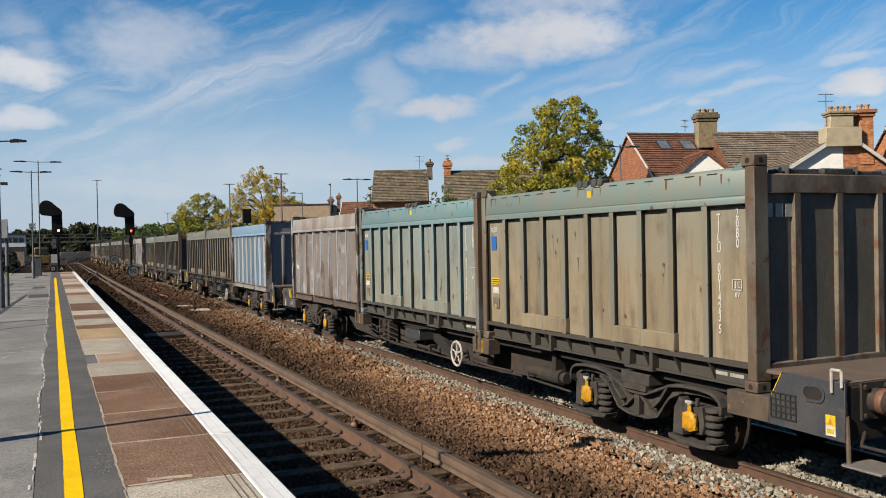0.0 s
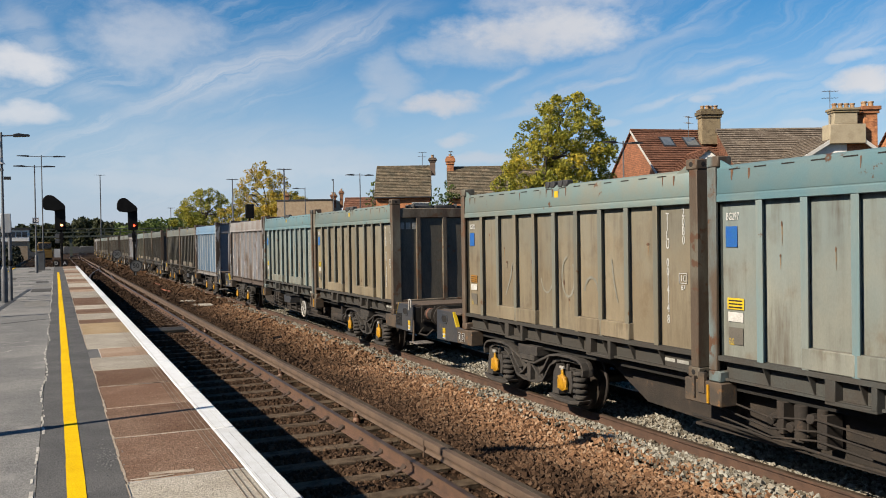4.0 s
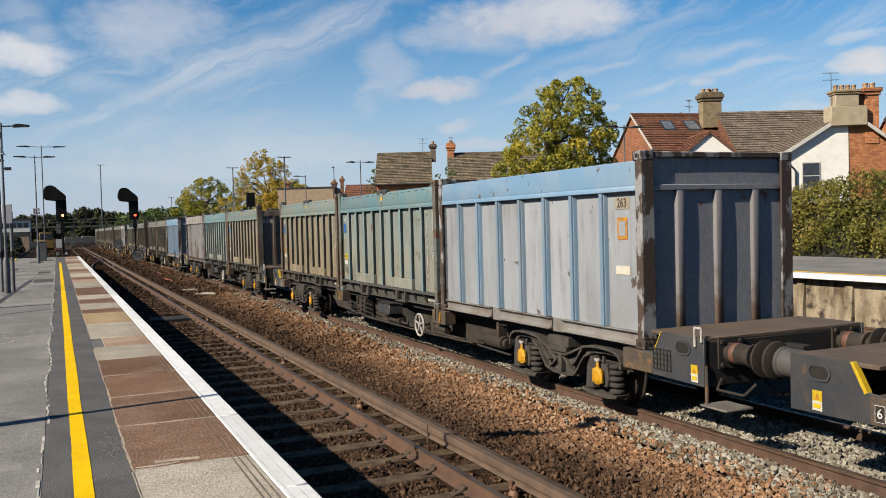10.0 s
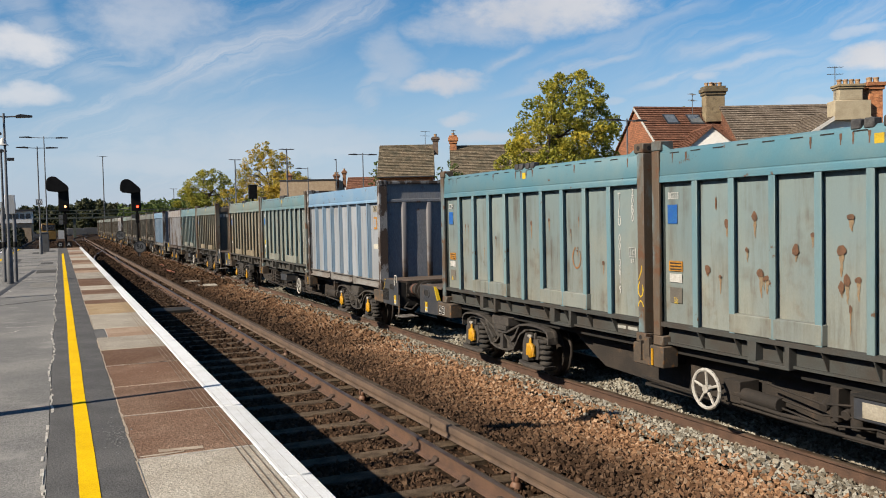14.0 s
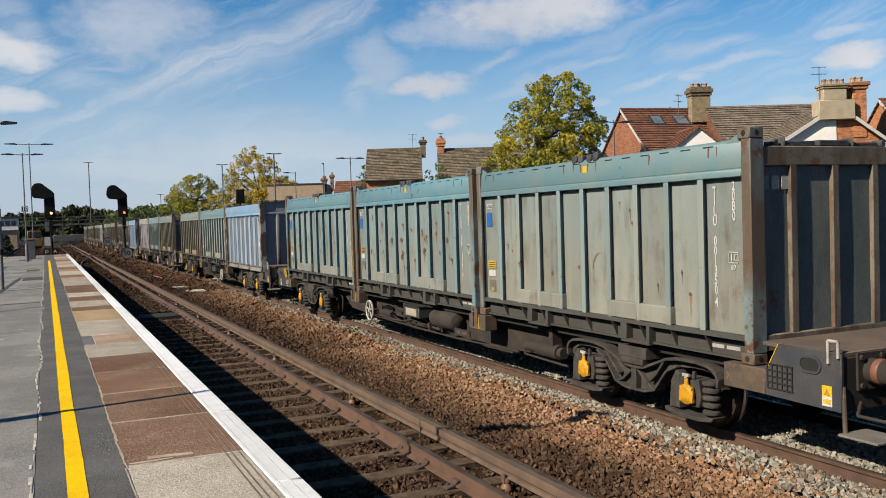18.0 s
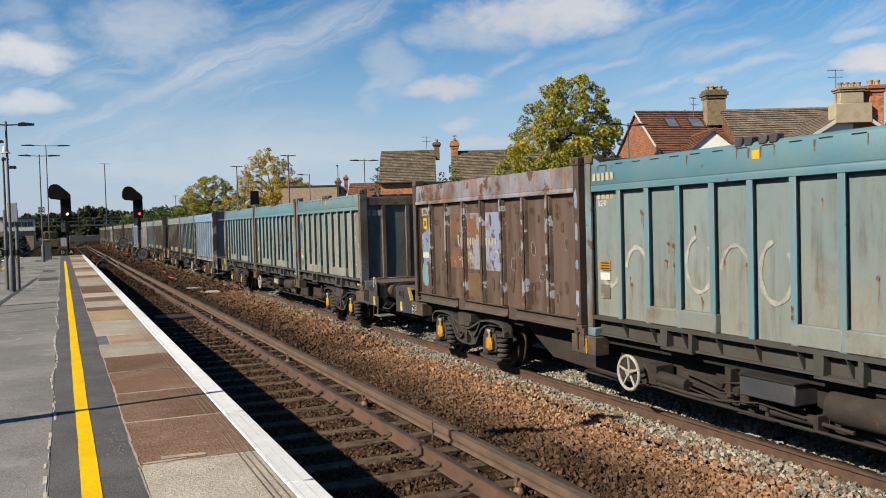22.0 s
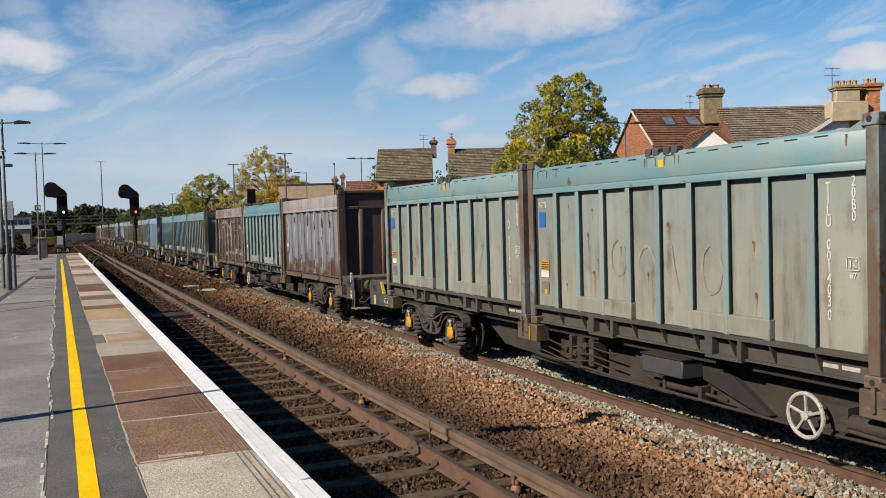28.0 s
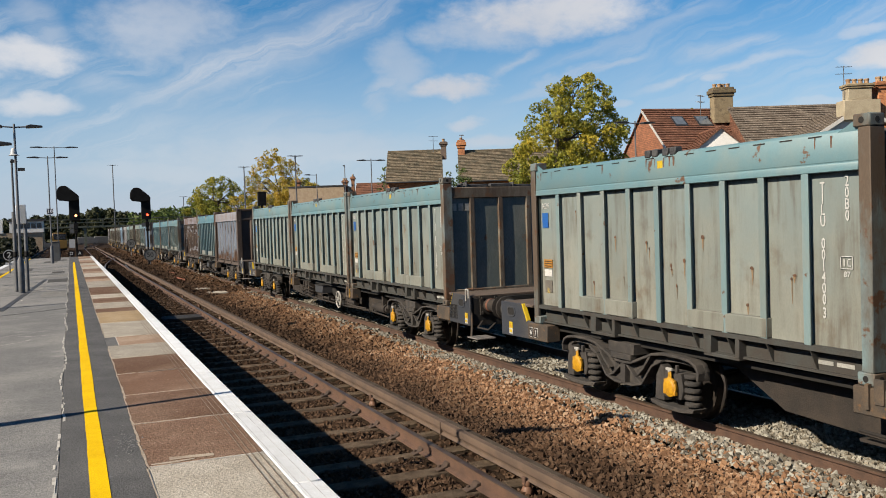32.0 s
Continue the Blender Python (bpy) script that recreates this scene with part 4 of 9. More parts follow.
def paint_set(kind):
    """Panel, rib, header, sill and end paints of one look of container; the ends are darkened for shade."""
    if kind in PAINTS:
        return PAINTS[kind]
    rust = dict(third=(0.14, 0.068, 0.032), third_lo=0.645, third_hi=0.675, third_scale=4.0)
    dirt = dict(third=(0.17, 0.115, 0.062), third_lo=0.56, third_hi=0.80, third_scale=2.6, drip=((0.095, 0.070, 0.046), 0.46, 0.76, 9.0))
    if kind == "tan":
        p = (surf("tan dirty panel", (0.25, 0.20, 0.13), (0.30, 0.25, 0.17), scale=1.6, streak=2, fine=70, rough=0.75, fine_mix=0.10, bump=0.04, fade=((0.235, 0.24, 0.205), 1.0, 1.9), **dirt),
             surf("tan grey rib", (0.185, 0.195, 0.170), (0.225, 0.195, 0.140), scale=2, streak=4, rough=0.6, fine_mix=0.08, bump=0.04, **rust),
             surf("weathered teal rail", (0.18, 0.255, 0.25), (0.225, 0.245, 0.21), scale=1.8, rough=0.55, fine_mix=0.08, bump=0.04, **rust))
    elif kind == "teal":
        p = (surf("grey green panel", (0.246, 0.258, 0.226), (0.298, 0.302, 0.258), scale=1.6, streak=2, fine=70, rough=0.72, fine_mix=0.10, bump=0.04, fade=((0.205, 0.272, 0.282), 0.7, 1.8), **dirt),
             surf("teal rib", (0.20, 0.30, 0.32), (0.27, 0.30, 0.275), scale=2, streak=4, rough=0.55, fine_mix=0.08, bump=0.04, **rust),
             surf("teal rail", (0.15, 0.28, 0.32), (0.20, 0.29, 0.30), scale=1.6, rough=0.5, fine_mix=0.08, bump=0.04, **rust))
    elif kind == "bright":
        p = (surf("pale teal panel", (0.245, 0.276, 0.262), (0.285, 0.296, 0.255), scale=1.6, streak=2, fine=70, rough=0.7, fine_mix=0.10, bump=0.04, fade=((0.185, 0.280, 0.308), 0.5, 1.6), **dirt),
             surf("bright teal rib", (0.16, 0.30, 0.36), (0.225, 0.315, 0.33), scale=2, streak=4, rough=0.5, fine_mix=0.08, bump=0.04, **rust),
             surf("bright teal rail", (0.12, 0.28, 0.355), (0.17, 0.30, 0.345), scale=1.6, rough=0.48, fine_mix=0.08, bump=0.04, **rust))
    elif kind == "grime":
        # for the far wagons: dirt plus the shade between the ribs, as one colour
        p = (surf("shade and dirt brown panel", (0.150, 0.125, 0.095), (0.205, 0.175, 0.135), scale=1.6, streak=2, fine=70, rough=0.75, fine_mix=0.10, bump=0.04, **dirt),
             surf("shade and dirt rib", (0.135, 0.130, 0.112), (0.175, 0.155, 0.122), scale=2, streak=4, rough=0.65, fine_mix=0.08, bump=0.04, **rust),
             surf("shade and dirt grey green rail", (0.150, 0.165, 0.152), (0.185, 0.185, 0.155), scale=1.8, rough=0.6, fine_mix=0.08, bump=0.04, **rust))
    elif kind == "blue":
        p = (surf("silver blue panel", (0.37, 0.40, 0.445), (0.31, 0.33, 0.36), scale=1.8, streak=3, fine=70, rough=0.55, fine_mix=0.10, bump=0.04, third=(0.10, 0.075, 0.065), third_lo=0.655, third_hi=0.665, third_scale=5, drip=((0.17, 0.155, 0.15), 0.52, 0.78, 7.0), bleed=((0.25, 0.245, 0.245), 0.89, 0.727, 0.13)),
             surf("light blue rib", (0.20, 0.31, 0.44), (0.27, 0.34, 0.42), scale=2, streak=4, rough=0.5, fine_mix=0.08, bump=0.04),
             surf("light blue rail", (0.20, 0.355, 0.545), (0.265, 0.39, 0.53), scale=1.6, rough=0.5, fine_mix=0.08, bump=0.04, third=(0.14, 0.10, 0.08), third_lo=0.64, third_hi=0.655, third_scale=6))
    elif kind == "rust":
        p = (surf("rust brown panel", (0.105, 0.066, 0.048), (0.145, 0.098, 0.078), scale=1.3, streak=2, fine=60, rough=0.42, fine_mix=0.12, third=(0.055, 0.033, 0.024), third_lo=0.66, third_hi=0.675, third_scale=4, drip=((0.11, 0.055, 0.030), 0.52, 0.72, 8.0),
                  fade=((0.29, 0.285, 0.33), 0.10, 1.15, 0.75), bleed=((0.075, 0.047, 0.036), 0.89, 0.727, 0.40)),
             surf("rust brown rib", (0.125, 0.075, 0.050), (0.19, 0.095, 0.050), scale=2.2, streak=2, rough=0.6, fine_mix=0.1, fade=((0.33, 0.40, 0.50), 0.40, 0.70, 0.88)),
             surf("streaked rail", (0.335, 0.345, 0.385), (0.25, 0.245, 0.265), scale=1.6, streak=3, rough=0.5, fine_mix=0.1, third=(0.12, 0.07, 0.045), third_lo=0.66, third_hi=0.68, third_scale=3, drip=((0.33, 0.135, 0.042), 0.50, 0.58, 7.0)))
    elif kind == "brown":
        p = (surf("scabbed brown panel", (0.092, 0.058, 0.042), (0.140, 0.095, 0.073), scale=1.5, streak=2, fine=60, rough=0.55, fine_mix=0.12, third=(0.05, 0.03, 0.022), third_lo=0.60, third_hi=0.62, third_scale=2.6, drip=((0.17, 0.085, 0.045), 0.54, 0.72, 6.0), bleed=((0.145, 0.108, 0.090), 0.89 + 0.364, 0.727, 0.15)),
             surf("scabbed brown rib", (0.125, 0.08, 0.058), (0.075, 0.047, 0.034), scale=4, streak=2, lo=0.48, hi=0.54, rough=0.7, third=(0.36, 0.37, 0.41), third_lo=0.585, third_hi=0.60, third_scale=4.0),
             surf("grey brown streaked rail", (0.29, 0.30, 0.36), (0.165, 0.128, 0.112), scale=1.6, streak=2, rough=0.6, third=(0.11, 0.065, 0.042), third_lo=0.58, third_hi=0.61, third_scale=3, drip=((0.30, 0.125, 0.042), 0.50, 0.60, 5.0)))
    elif kind == "mauve":
        p = (surf("mauve brown panel", (0.25, 0.215, 0.20), (0.19, 0.15, 0.13), scale=2.2, streak=3, fine=60, rough=0.7, third=(0.36, 0.37, 0.42), third_lo=0.56, third_hi=0.66, third_scale=1.8),
             surf("pale mauve rib", (0.40, 0.41, 0.44), (0.22, 0.17, 0.14), scale=3, streak=3, lo=0.5, hi=0.62, rough=0.65),
             surf("streaked mauve rail", (0.38, 0.37, 0.37), (0.27, 0.22, 0.19), scale=2, streak=3, rough=0.65, third=(0.30, 0.13, 0.05), third_lo=0.62, third_hi=0.70, third_scale=4))
    # ends are darker than the sides: part of their shade is in the colour
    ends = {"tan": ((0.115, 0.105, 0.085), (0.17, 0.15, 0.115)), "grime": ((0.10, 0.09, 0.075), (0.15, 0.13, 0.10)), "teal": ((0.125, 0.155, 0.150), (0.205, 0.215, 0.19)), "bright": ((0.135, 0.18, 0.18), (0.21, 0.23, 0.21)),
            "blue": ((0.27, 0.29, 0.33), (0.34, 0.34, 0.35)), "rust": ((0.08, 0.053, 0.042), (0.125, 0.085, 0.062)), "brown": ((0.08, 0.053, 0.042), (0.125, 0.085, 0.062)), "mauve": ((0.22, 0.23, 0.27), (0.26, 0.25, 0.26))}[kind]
    end = surf(kind + " shaded end wall", ends[0], ends[1], scale=2.5, streak=3, fine=50, rough=0.75, third=(0.16, 0.075, 0.035), third_lo=0.63, third_hi=0.70, third_scale=3.5)
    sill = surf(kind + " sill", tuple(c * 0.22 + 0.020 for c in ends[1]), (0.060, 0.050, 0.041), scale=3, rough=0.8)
    PAINTS[kind] = (*p, sill, end)
    return PAINTS[kind]


TEXTS = {}


def lettering(body, size, mat, gap=1.0):
    """A mesh of letters in the built-in font, centred."""
    key = (body, size, mat.name)
    if key not in TEXTS:
        cu = bpy.data.curves.new("lettering", "FONT")
        cu.offset = 0.012 * size
        cu.body, cu.size, cu.align_x, cu.align_y, cu.space_line, cu.extrude, cu.resolution_u = body, size, "CENTER", "CENTER", gap, 0.0015, 2
        ob = new("lettering", cu)
        me = bpy.data.meshes.new_from_object(ob.evaluated_get(bpy.context.evaluated_depsgraph_get()))
        bpy.data.objects.remove(ob)
        me.materials.clear()
        me.materials.append(mat)
        TEXTS[key] = me
    return TEXTS[key]


def on_side(x, y, z, sx=1.0):
    """Pose of a flat thing on a wall that faces the platform (local x runs towards -y, local y up)."""
    return Matrix(((0, 0, -1, x), (-sx, 0, 0, y), (0, 1, 0, z), (0, 0, 0, 1)))


def on_end(x, y, z):
    """Pose of a flat thing on a wall that faces -y."""
    return Matrix(((1, 0, 0, x), (0, 0, -1, y), (0, 1, 0, z), (0, 0, 0, 1)))


def card(w, h, mat, name):
    key = (name, w, h, mat.name)
    if key not in TEXTS:
        TEXTS[key] = Geo().box(-w / 2, w / 2, -h / 2, h / 2, 0, 0.004).mesh(name, mat)
    return TEXTS[key]


def dented(geo_box, seed, depth, cuts=(6, 10), axis=0):
    """A thin sheet with shallow dents: a grid in the plane across the axis."""
    x0, x1, y0, y1, z0, z1 = geo_box
    rng_ = random.Random(seed)
    g = Geo()
    a0, a1 = (y0, y1) if axis == 0 else (x0, x1)
    na, nz = cuts
    front = x0 if axis == 0 else y0
    back = x1 if axis == 0 else y1
    pts = []
    for i in range(na + 1):
        for j in range(nz + 1):
            edge = i in (0, na) or j in (0, nz)
            u, w = i / na, j / nz
            bow = 0.0 if edge else depth * (0.6 * math.sin(math.pi * u) * math.sin(math.pi * w) + 0.5 * noise.noise((u * 2.5 + seed * 3.1, w * 4.0, seed * 1.7)))
            c = front + bow
            a, z = a0 + (a1 - a0) * u, z0 + (z1 - z0) * w
            pts.append((c, a, z) if axis == 0 else (a, c, z))
    faces = [(i * (nz + 1) + j, (i + 1) * (nz + 1) + j, (i + 1) * (nz + 1) + j + 1, i * (nz + 1) + j + 1) for i in range(na) for j in range(nz)]
    g.add(pts, faces)
    if axis == 0:
        g.add([(back, y0, z0), (back, y1, z0), (back, y1, z1), (back, y0, z1)], [(0, 1, 2, 3)])
    else:
        g.add([(x0, back, z0), (x1, back, z0), (x1, back, z1), (x0, back, z1)], [(0, 1, 2, 3)])
    return g


SHARED = {}


def shared(key, make):
    if key not in SHARED:
        SHARED[key] = make()
    return SHARED[key]


def corner_posts(box, mat_l, fine):
    """Four corner posts with their castings."""
    def post_mesh():
        g = Geo()
        g.prism([(-CW, 0.0), (-CW + 0.19, 0.0), (-CW + 0.19, 0.035), (-CW + 0.05, 0.05), (-CW + 0.04, 0.13), (-CW, 0.13)], "z", 0.118, CH - 0.118)
        return g.mesh("corner_post", mat_l, 0.008)

    def cast_mesh():
        g = Geo().box(-CW - 0.004, -CW + 0.19, -0.004, 0.178, 0, 0.118)
        return g.mesh("corner_casting", mat_l, 0.012)

    def hole_mesh():
        g = Geo().lathe([(0.03, -0.0065), (0.03, 0.0)], (-CW, 0.085, 0.06), "x", 10)
        g.lathe([(0.028, -0.0065), (0.028, 0.0)], (-CW + 0.09, 0.0, 0.06), "y", 10)
        return g.mesh("casting_hole", m_dark)
    pm, cm, hm = shared(("post", mat_l.name), post_mesh), shared(("cast", mat_l.name), cast_mesh), shared("hole", hole_mesh)
    for sx in (1, -1):
        for y in (0, CL):
            turn = Matrix.Translation((0, y, 0)) @ Matrix.Diagonal((sx, 1 if y == 0 else -1, 1, 1))
            post = part("corner_post", pm, None, box, at=turn)
            for z in (0, CH - 0.118):
                c = part("corner_casting", cm, None, post, at=(0, 0, z))
                if fine and y == 0 and sx == 1:
                    part("casting_hole", hm, None, post, at=(0, 0, z))


def container_t(kind, fine):
    """Waste container with many narrow ribs, a deep top rail and gusseted sills."""
    m_pan, m_rib, m_hdr, m_sill, m_end = paint_set(kind)
    box = thing("waste_container", "", "container")
    ys = [0.13] + [0.755 + 0.571 * i for i in range(9)] + [CL - 0.13]
    rib_tone = {"tan": (0.20, 0.19, 0.15), "teal": (0.19, 0.26, 0.27), "bright": (0.17, 0.28, 0.32), "grime": (0.13, 0.12, 0.10)}[kind]
    m_cp = surf(kind + " rusty corner post", rib_tone, (0.125, 0.088, 0.060), scale=1.6, lo=0.36, hi=0.52, fine=60, streak=2.5, rough=0.75, fine_mix=0.15, third=(0.13, 0.062, 0.03), third_lo=0.57, third_hi=0.62, third_scale=4.5)
    corner_posts(box, m_cp, fine)
    for sx in (1, -1):
        flip = Matrix.Diagonal((sx, 1, 1, 1))
        hdr = Geo().prism([(-CW + 0.006, 1.93), (-CW + 0.006, 2.0), (-CW + 0.018, 2.012), (-CW + 0.008, 2.02), (-CW + 0.03, 2.285), (-CW + 0.07, 2.32), (-CW + 0.16, 2.30), (-CW + 0.16, 1.93)], "y", 0.135, CL - 0.135)
        rail = part("top_rail", shared((kind, "hdr"), lambda: hdr.mesh("top_rail", m_hdr, 0.006)), None, box, at=flip)
        if sx == 1 and fine:
            dash = Geo()
            for i in range(15):
                y = 0.55 + i * 0.36
                dash.box(-CW + 0.026, -CW + 0.06, y, y + 0.16, 2.262, 2.275)
            part("lashing_slots", shared("dash", lambda: dash.mesh("lashing_slots", m_dark)), None, rail)
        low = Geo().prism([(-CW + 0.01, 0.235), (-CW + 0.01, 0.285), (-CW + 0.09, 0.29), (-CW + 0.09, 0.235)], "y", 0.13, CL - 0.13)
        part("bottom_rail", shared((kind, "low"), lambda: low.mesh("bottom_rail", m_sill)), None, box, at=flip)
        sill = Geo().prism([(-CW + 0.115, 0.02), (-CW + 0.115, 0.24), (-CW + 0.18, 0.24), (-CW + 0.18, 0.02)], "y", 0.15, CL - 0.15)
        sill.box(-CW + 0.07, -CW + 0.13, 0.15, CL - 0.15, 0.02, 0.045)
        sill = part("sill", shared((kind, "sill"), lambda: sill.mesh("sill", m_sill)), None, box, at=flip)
        if fine:
            for i in range(10):
                a, b = ys[i] + (0.014 if i else 0), ys[i + 1] - (0.014 if i < 9 else 0)
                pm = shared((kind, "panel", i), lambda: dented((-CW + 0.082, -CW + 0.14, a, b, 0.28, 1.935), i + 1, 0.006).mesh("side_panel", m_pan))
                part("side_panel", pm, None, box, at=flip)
            rm = shared((kind, "rib"), lambda: Geo().box(-CW + 0.012, -CW + 0.024, -0.043, 0.043, 0.285, 1.932).box(-CW + 0.024, -CW + 0.10, -0.010, 0.010, 0.285, 1.932).mesh("rib", m_rib, 0.003))
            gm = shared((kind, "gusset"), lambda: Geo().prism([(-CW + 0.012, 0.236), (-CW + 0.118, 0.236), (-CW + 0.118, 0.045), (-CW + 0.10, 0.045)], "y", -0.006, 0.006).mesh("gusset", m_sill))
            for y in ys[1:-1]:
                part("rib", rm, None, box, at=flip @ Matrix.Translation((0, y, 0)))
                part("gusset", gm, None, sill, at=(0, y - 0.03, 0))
        else:
            def wall():
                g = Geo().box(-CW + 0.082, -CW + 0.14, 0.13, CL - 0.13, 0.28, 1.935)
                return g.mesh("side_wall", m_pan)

            def ribs():
                g = Geo()
                for y in ys[1:-1]:
                    g.box(-CW + 0.012, -CW + 0.024, y - 0.043, y + 0.043, 0.285, 1.932).box(-CW + 0.024, -CW + 0.10, y - 0.010, y + 0.010, 0.285, 1.932)
                return g.mesh("ribs", m_rib)
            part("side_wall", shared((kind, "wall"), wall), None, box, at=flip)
            tagged(part("ribs", shared((kind, "ribs"), ribs), None, box, at=flip), kind="stuff")
        # reinforcing plates over the fork pockets, and the pockets
        for y0, y1 in ((ys[2], ys[4]), (ys[6], ys[8])):
            mid = (y0 + y1) / 2
            for a, b in ((y0 - 0.045, mid - 0.006), (mid + 0.006, y1 + 0.045)):
                pm = shared((kind, "patch", a), lambda: Geo().box(-CW + 0.008, -CW + 0.095, a, b, 0.288, 0.50).mesh("doubler_plate", m_pan, 0.012))
                part("doubler_plate", pm, None, box, at=flip)
            if fine:
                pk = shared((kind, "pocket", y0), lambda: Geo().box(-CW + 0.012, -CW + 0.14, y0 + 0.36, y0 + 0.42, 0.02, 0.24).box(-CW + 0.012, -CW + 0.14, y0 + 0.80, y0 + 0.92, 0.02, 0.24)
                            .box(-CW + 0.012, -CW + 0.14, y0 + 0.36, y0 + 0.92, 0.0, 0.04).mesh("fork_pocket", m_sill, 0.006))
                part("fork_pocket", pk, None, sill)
    for y in (0, CL):
        back = Matrix.Translation((0, y, 0)) @ Matrix.Diagonal((1, 1 if y == 0 else -1, 1, 1))
        hd = shared((kind, "ehdr"), lambda: Geo().box(-CW + 0.185, CW - 0.185, 0.012, 0.14, 2.03, 2.235).mesh("end_header", m_post, 0.012))
        part("end_header", hd, None, box, "rusty end header", at=back)
        bb = shared((kind, "ebot"), lambda: Geo().box(-CW + 0.185, CW - 0.185, 0.006, 0.12, 0.13, 0.30).mesh("end_sill", m_post, 0.012))
        part("end_sill", bb, None, box, at=back)
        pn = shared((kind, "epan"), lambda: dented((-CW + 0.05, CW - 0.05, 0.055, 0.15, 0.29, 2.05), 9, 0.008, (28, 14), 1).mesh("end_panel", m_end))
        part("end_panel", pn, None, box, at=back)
        er = shared((kind, "erib"), lambda: Geo().prism([(-0.055, 0.08), (-0.045, 0.012), (0.045, 0.012), (0.055, 0.08)], "z", 0.29, 2.04).mesh("end_rib", m_post, 0.006))
        for x in (-0.61, 0, 0.61):
            part("end_rib", er, None, box, at=back @ Matrix.Translation((x, 0, 0)))
        gp = shared((kind, "wing"), lambda: Geo().prism([(0.10, 2.20), (0.50, 2.22), (0.13, 2.40)], "x", -CW + 0.03, -CW + 0.05).mesh("corner_wing", m_hdr))
        for sx in (1, -1):
            part("corner_wing", gp, None, box, at=back @ Matrix.Diagonal((sx, 1, 1, 1)))
        if fine:
            nt = shared((kind, "bundle"), lambda: Geo().box(-0.66, -0.24, 0.06, 0.17, 2.23, 2.295).box(-0.19, 0.26, 0.05, 0.16, 2.235, 2.305).box(0.33, 0.72, 0.06, 0.16, 2.23, 2.285).box(-0.72, -0.69, 0.03, 0.2, 2.23, 2.33)
                        .box(0.285, 0.31, 0.03, 0.2, 2.23, 2.33).cyl((-0.80, 0.06, 2.27), (-0.80, 0.2, 2.27), 0.045).cyl((0.80, 0.06, 2.27), (0.80, 0.2, 2.27), 0.045).mesh("rolled_sheet", m_net, 0.02))
            part("rolled_sheet", nt, None, box, "dark rolled load sheet", at=back)

    def roof():
        g = Geo()
        n = 16
        pts = []
        for i in range(n + 1):
            y = 0.18 + (CL - 0.36) * i / n
            for j in range(7):
                x = -1.05 + 2.1 * j / 6
                pts.append((x, y, 2.22 + 0.07 * (1 - (x / 1.05) ** 2) + 0.035 * noise.noise((x * 2.1, y * 1.7, 4.2))))
        g.add(pts, [(i * 7 + j, i * 7 + j + 1, (i + 1) * 7 + j + 1, (i + 1) * 7 + j) for i in range(n) for j in range(6)])
        g.box(-1.06, 1.06, 0.15, CL - 0.15, 2.14, 2.18)
        return g.mesh("load_sheet", m_net)
    part("load_sheet", shared("roof", roof), None, box, "dark sagging load sheet")
    if fine:
        lt = shared("latch", lambda: Geo().box(-CW + 0.02, -CW + 0.13, -0.055, 0.055, 2.28, 2.375).mesh("latch", m_net, 0.012))
        for y in (2.72, 2.86, 3.06, 3.20):
            part("latch", lt, None, box, at=(0, y, 0))
    return box


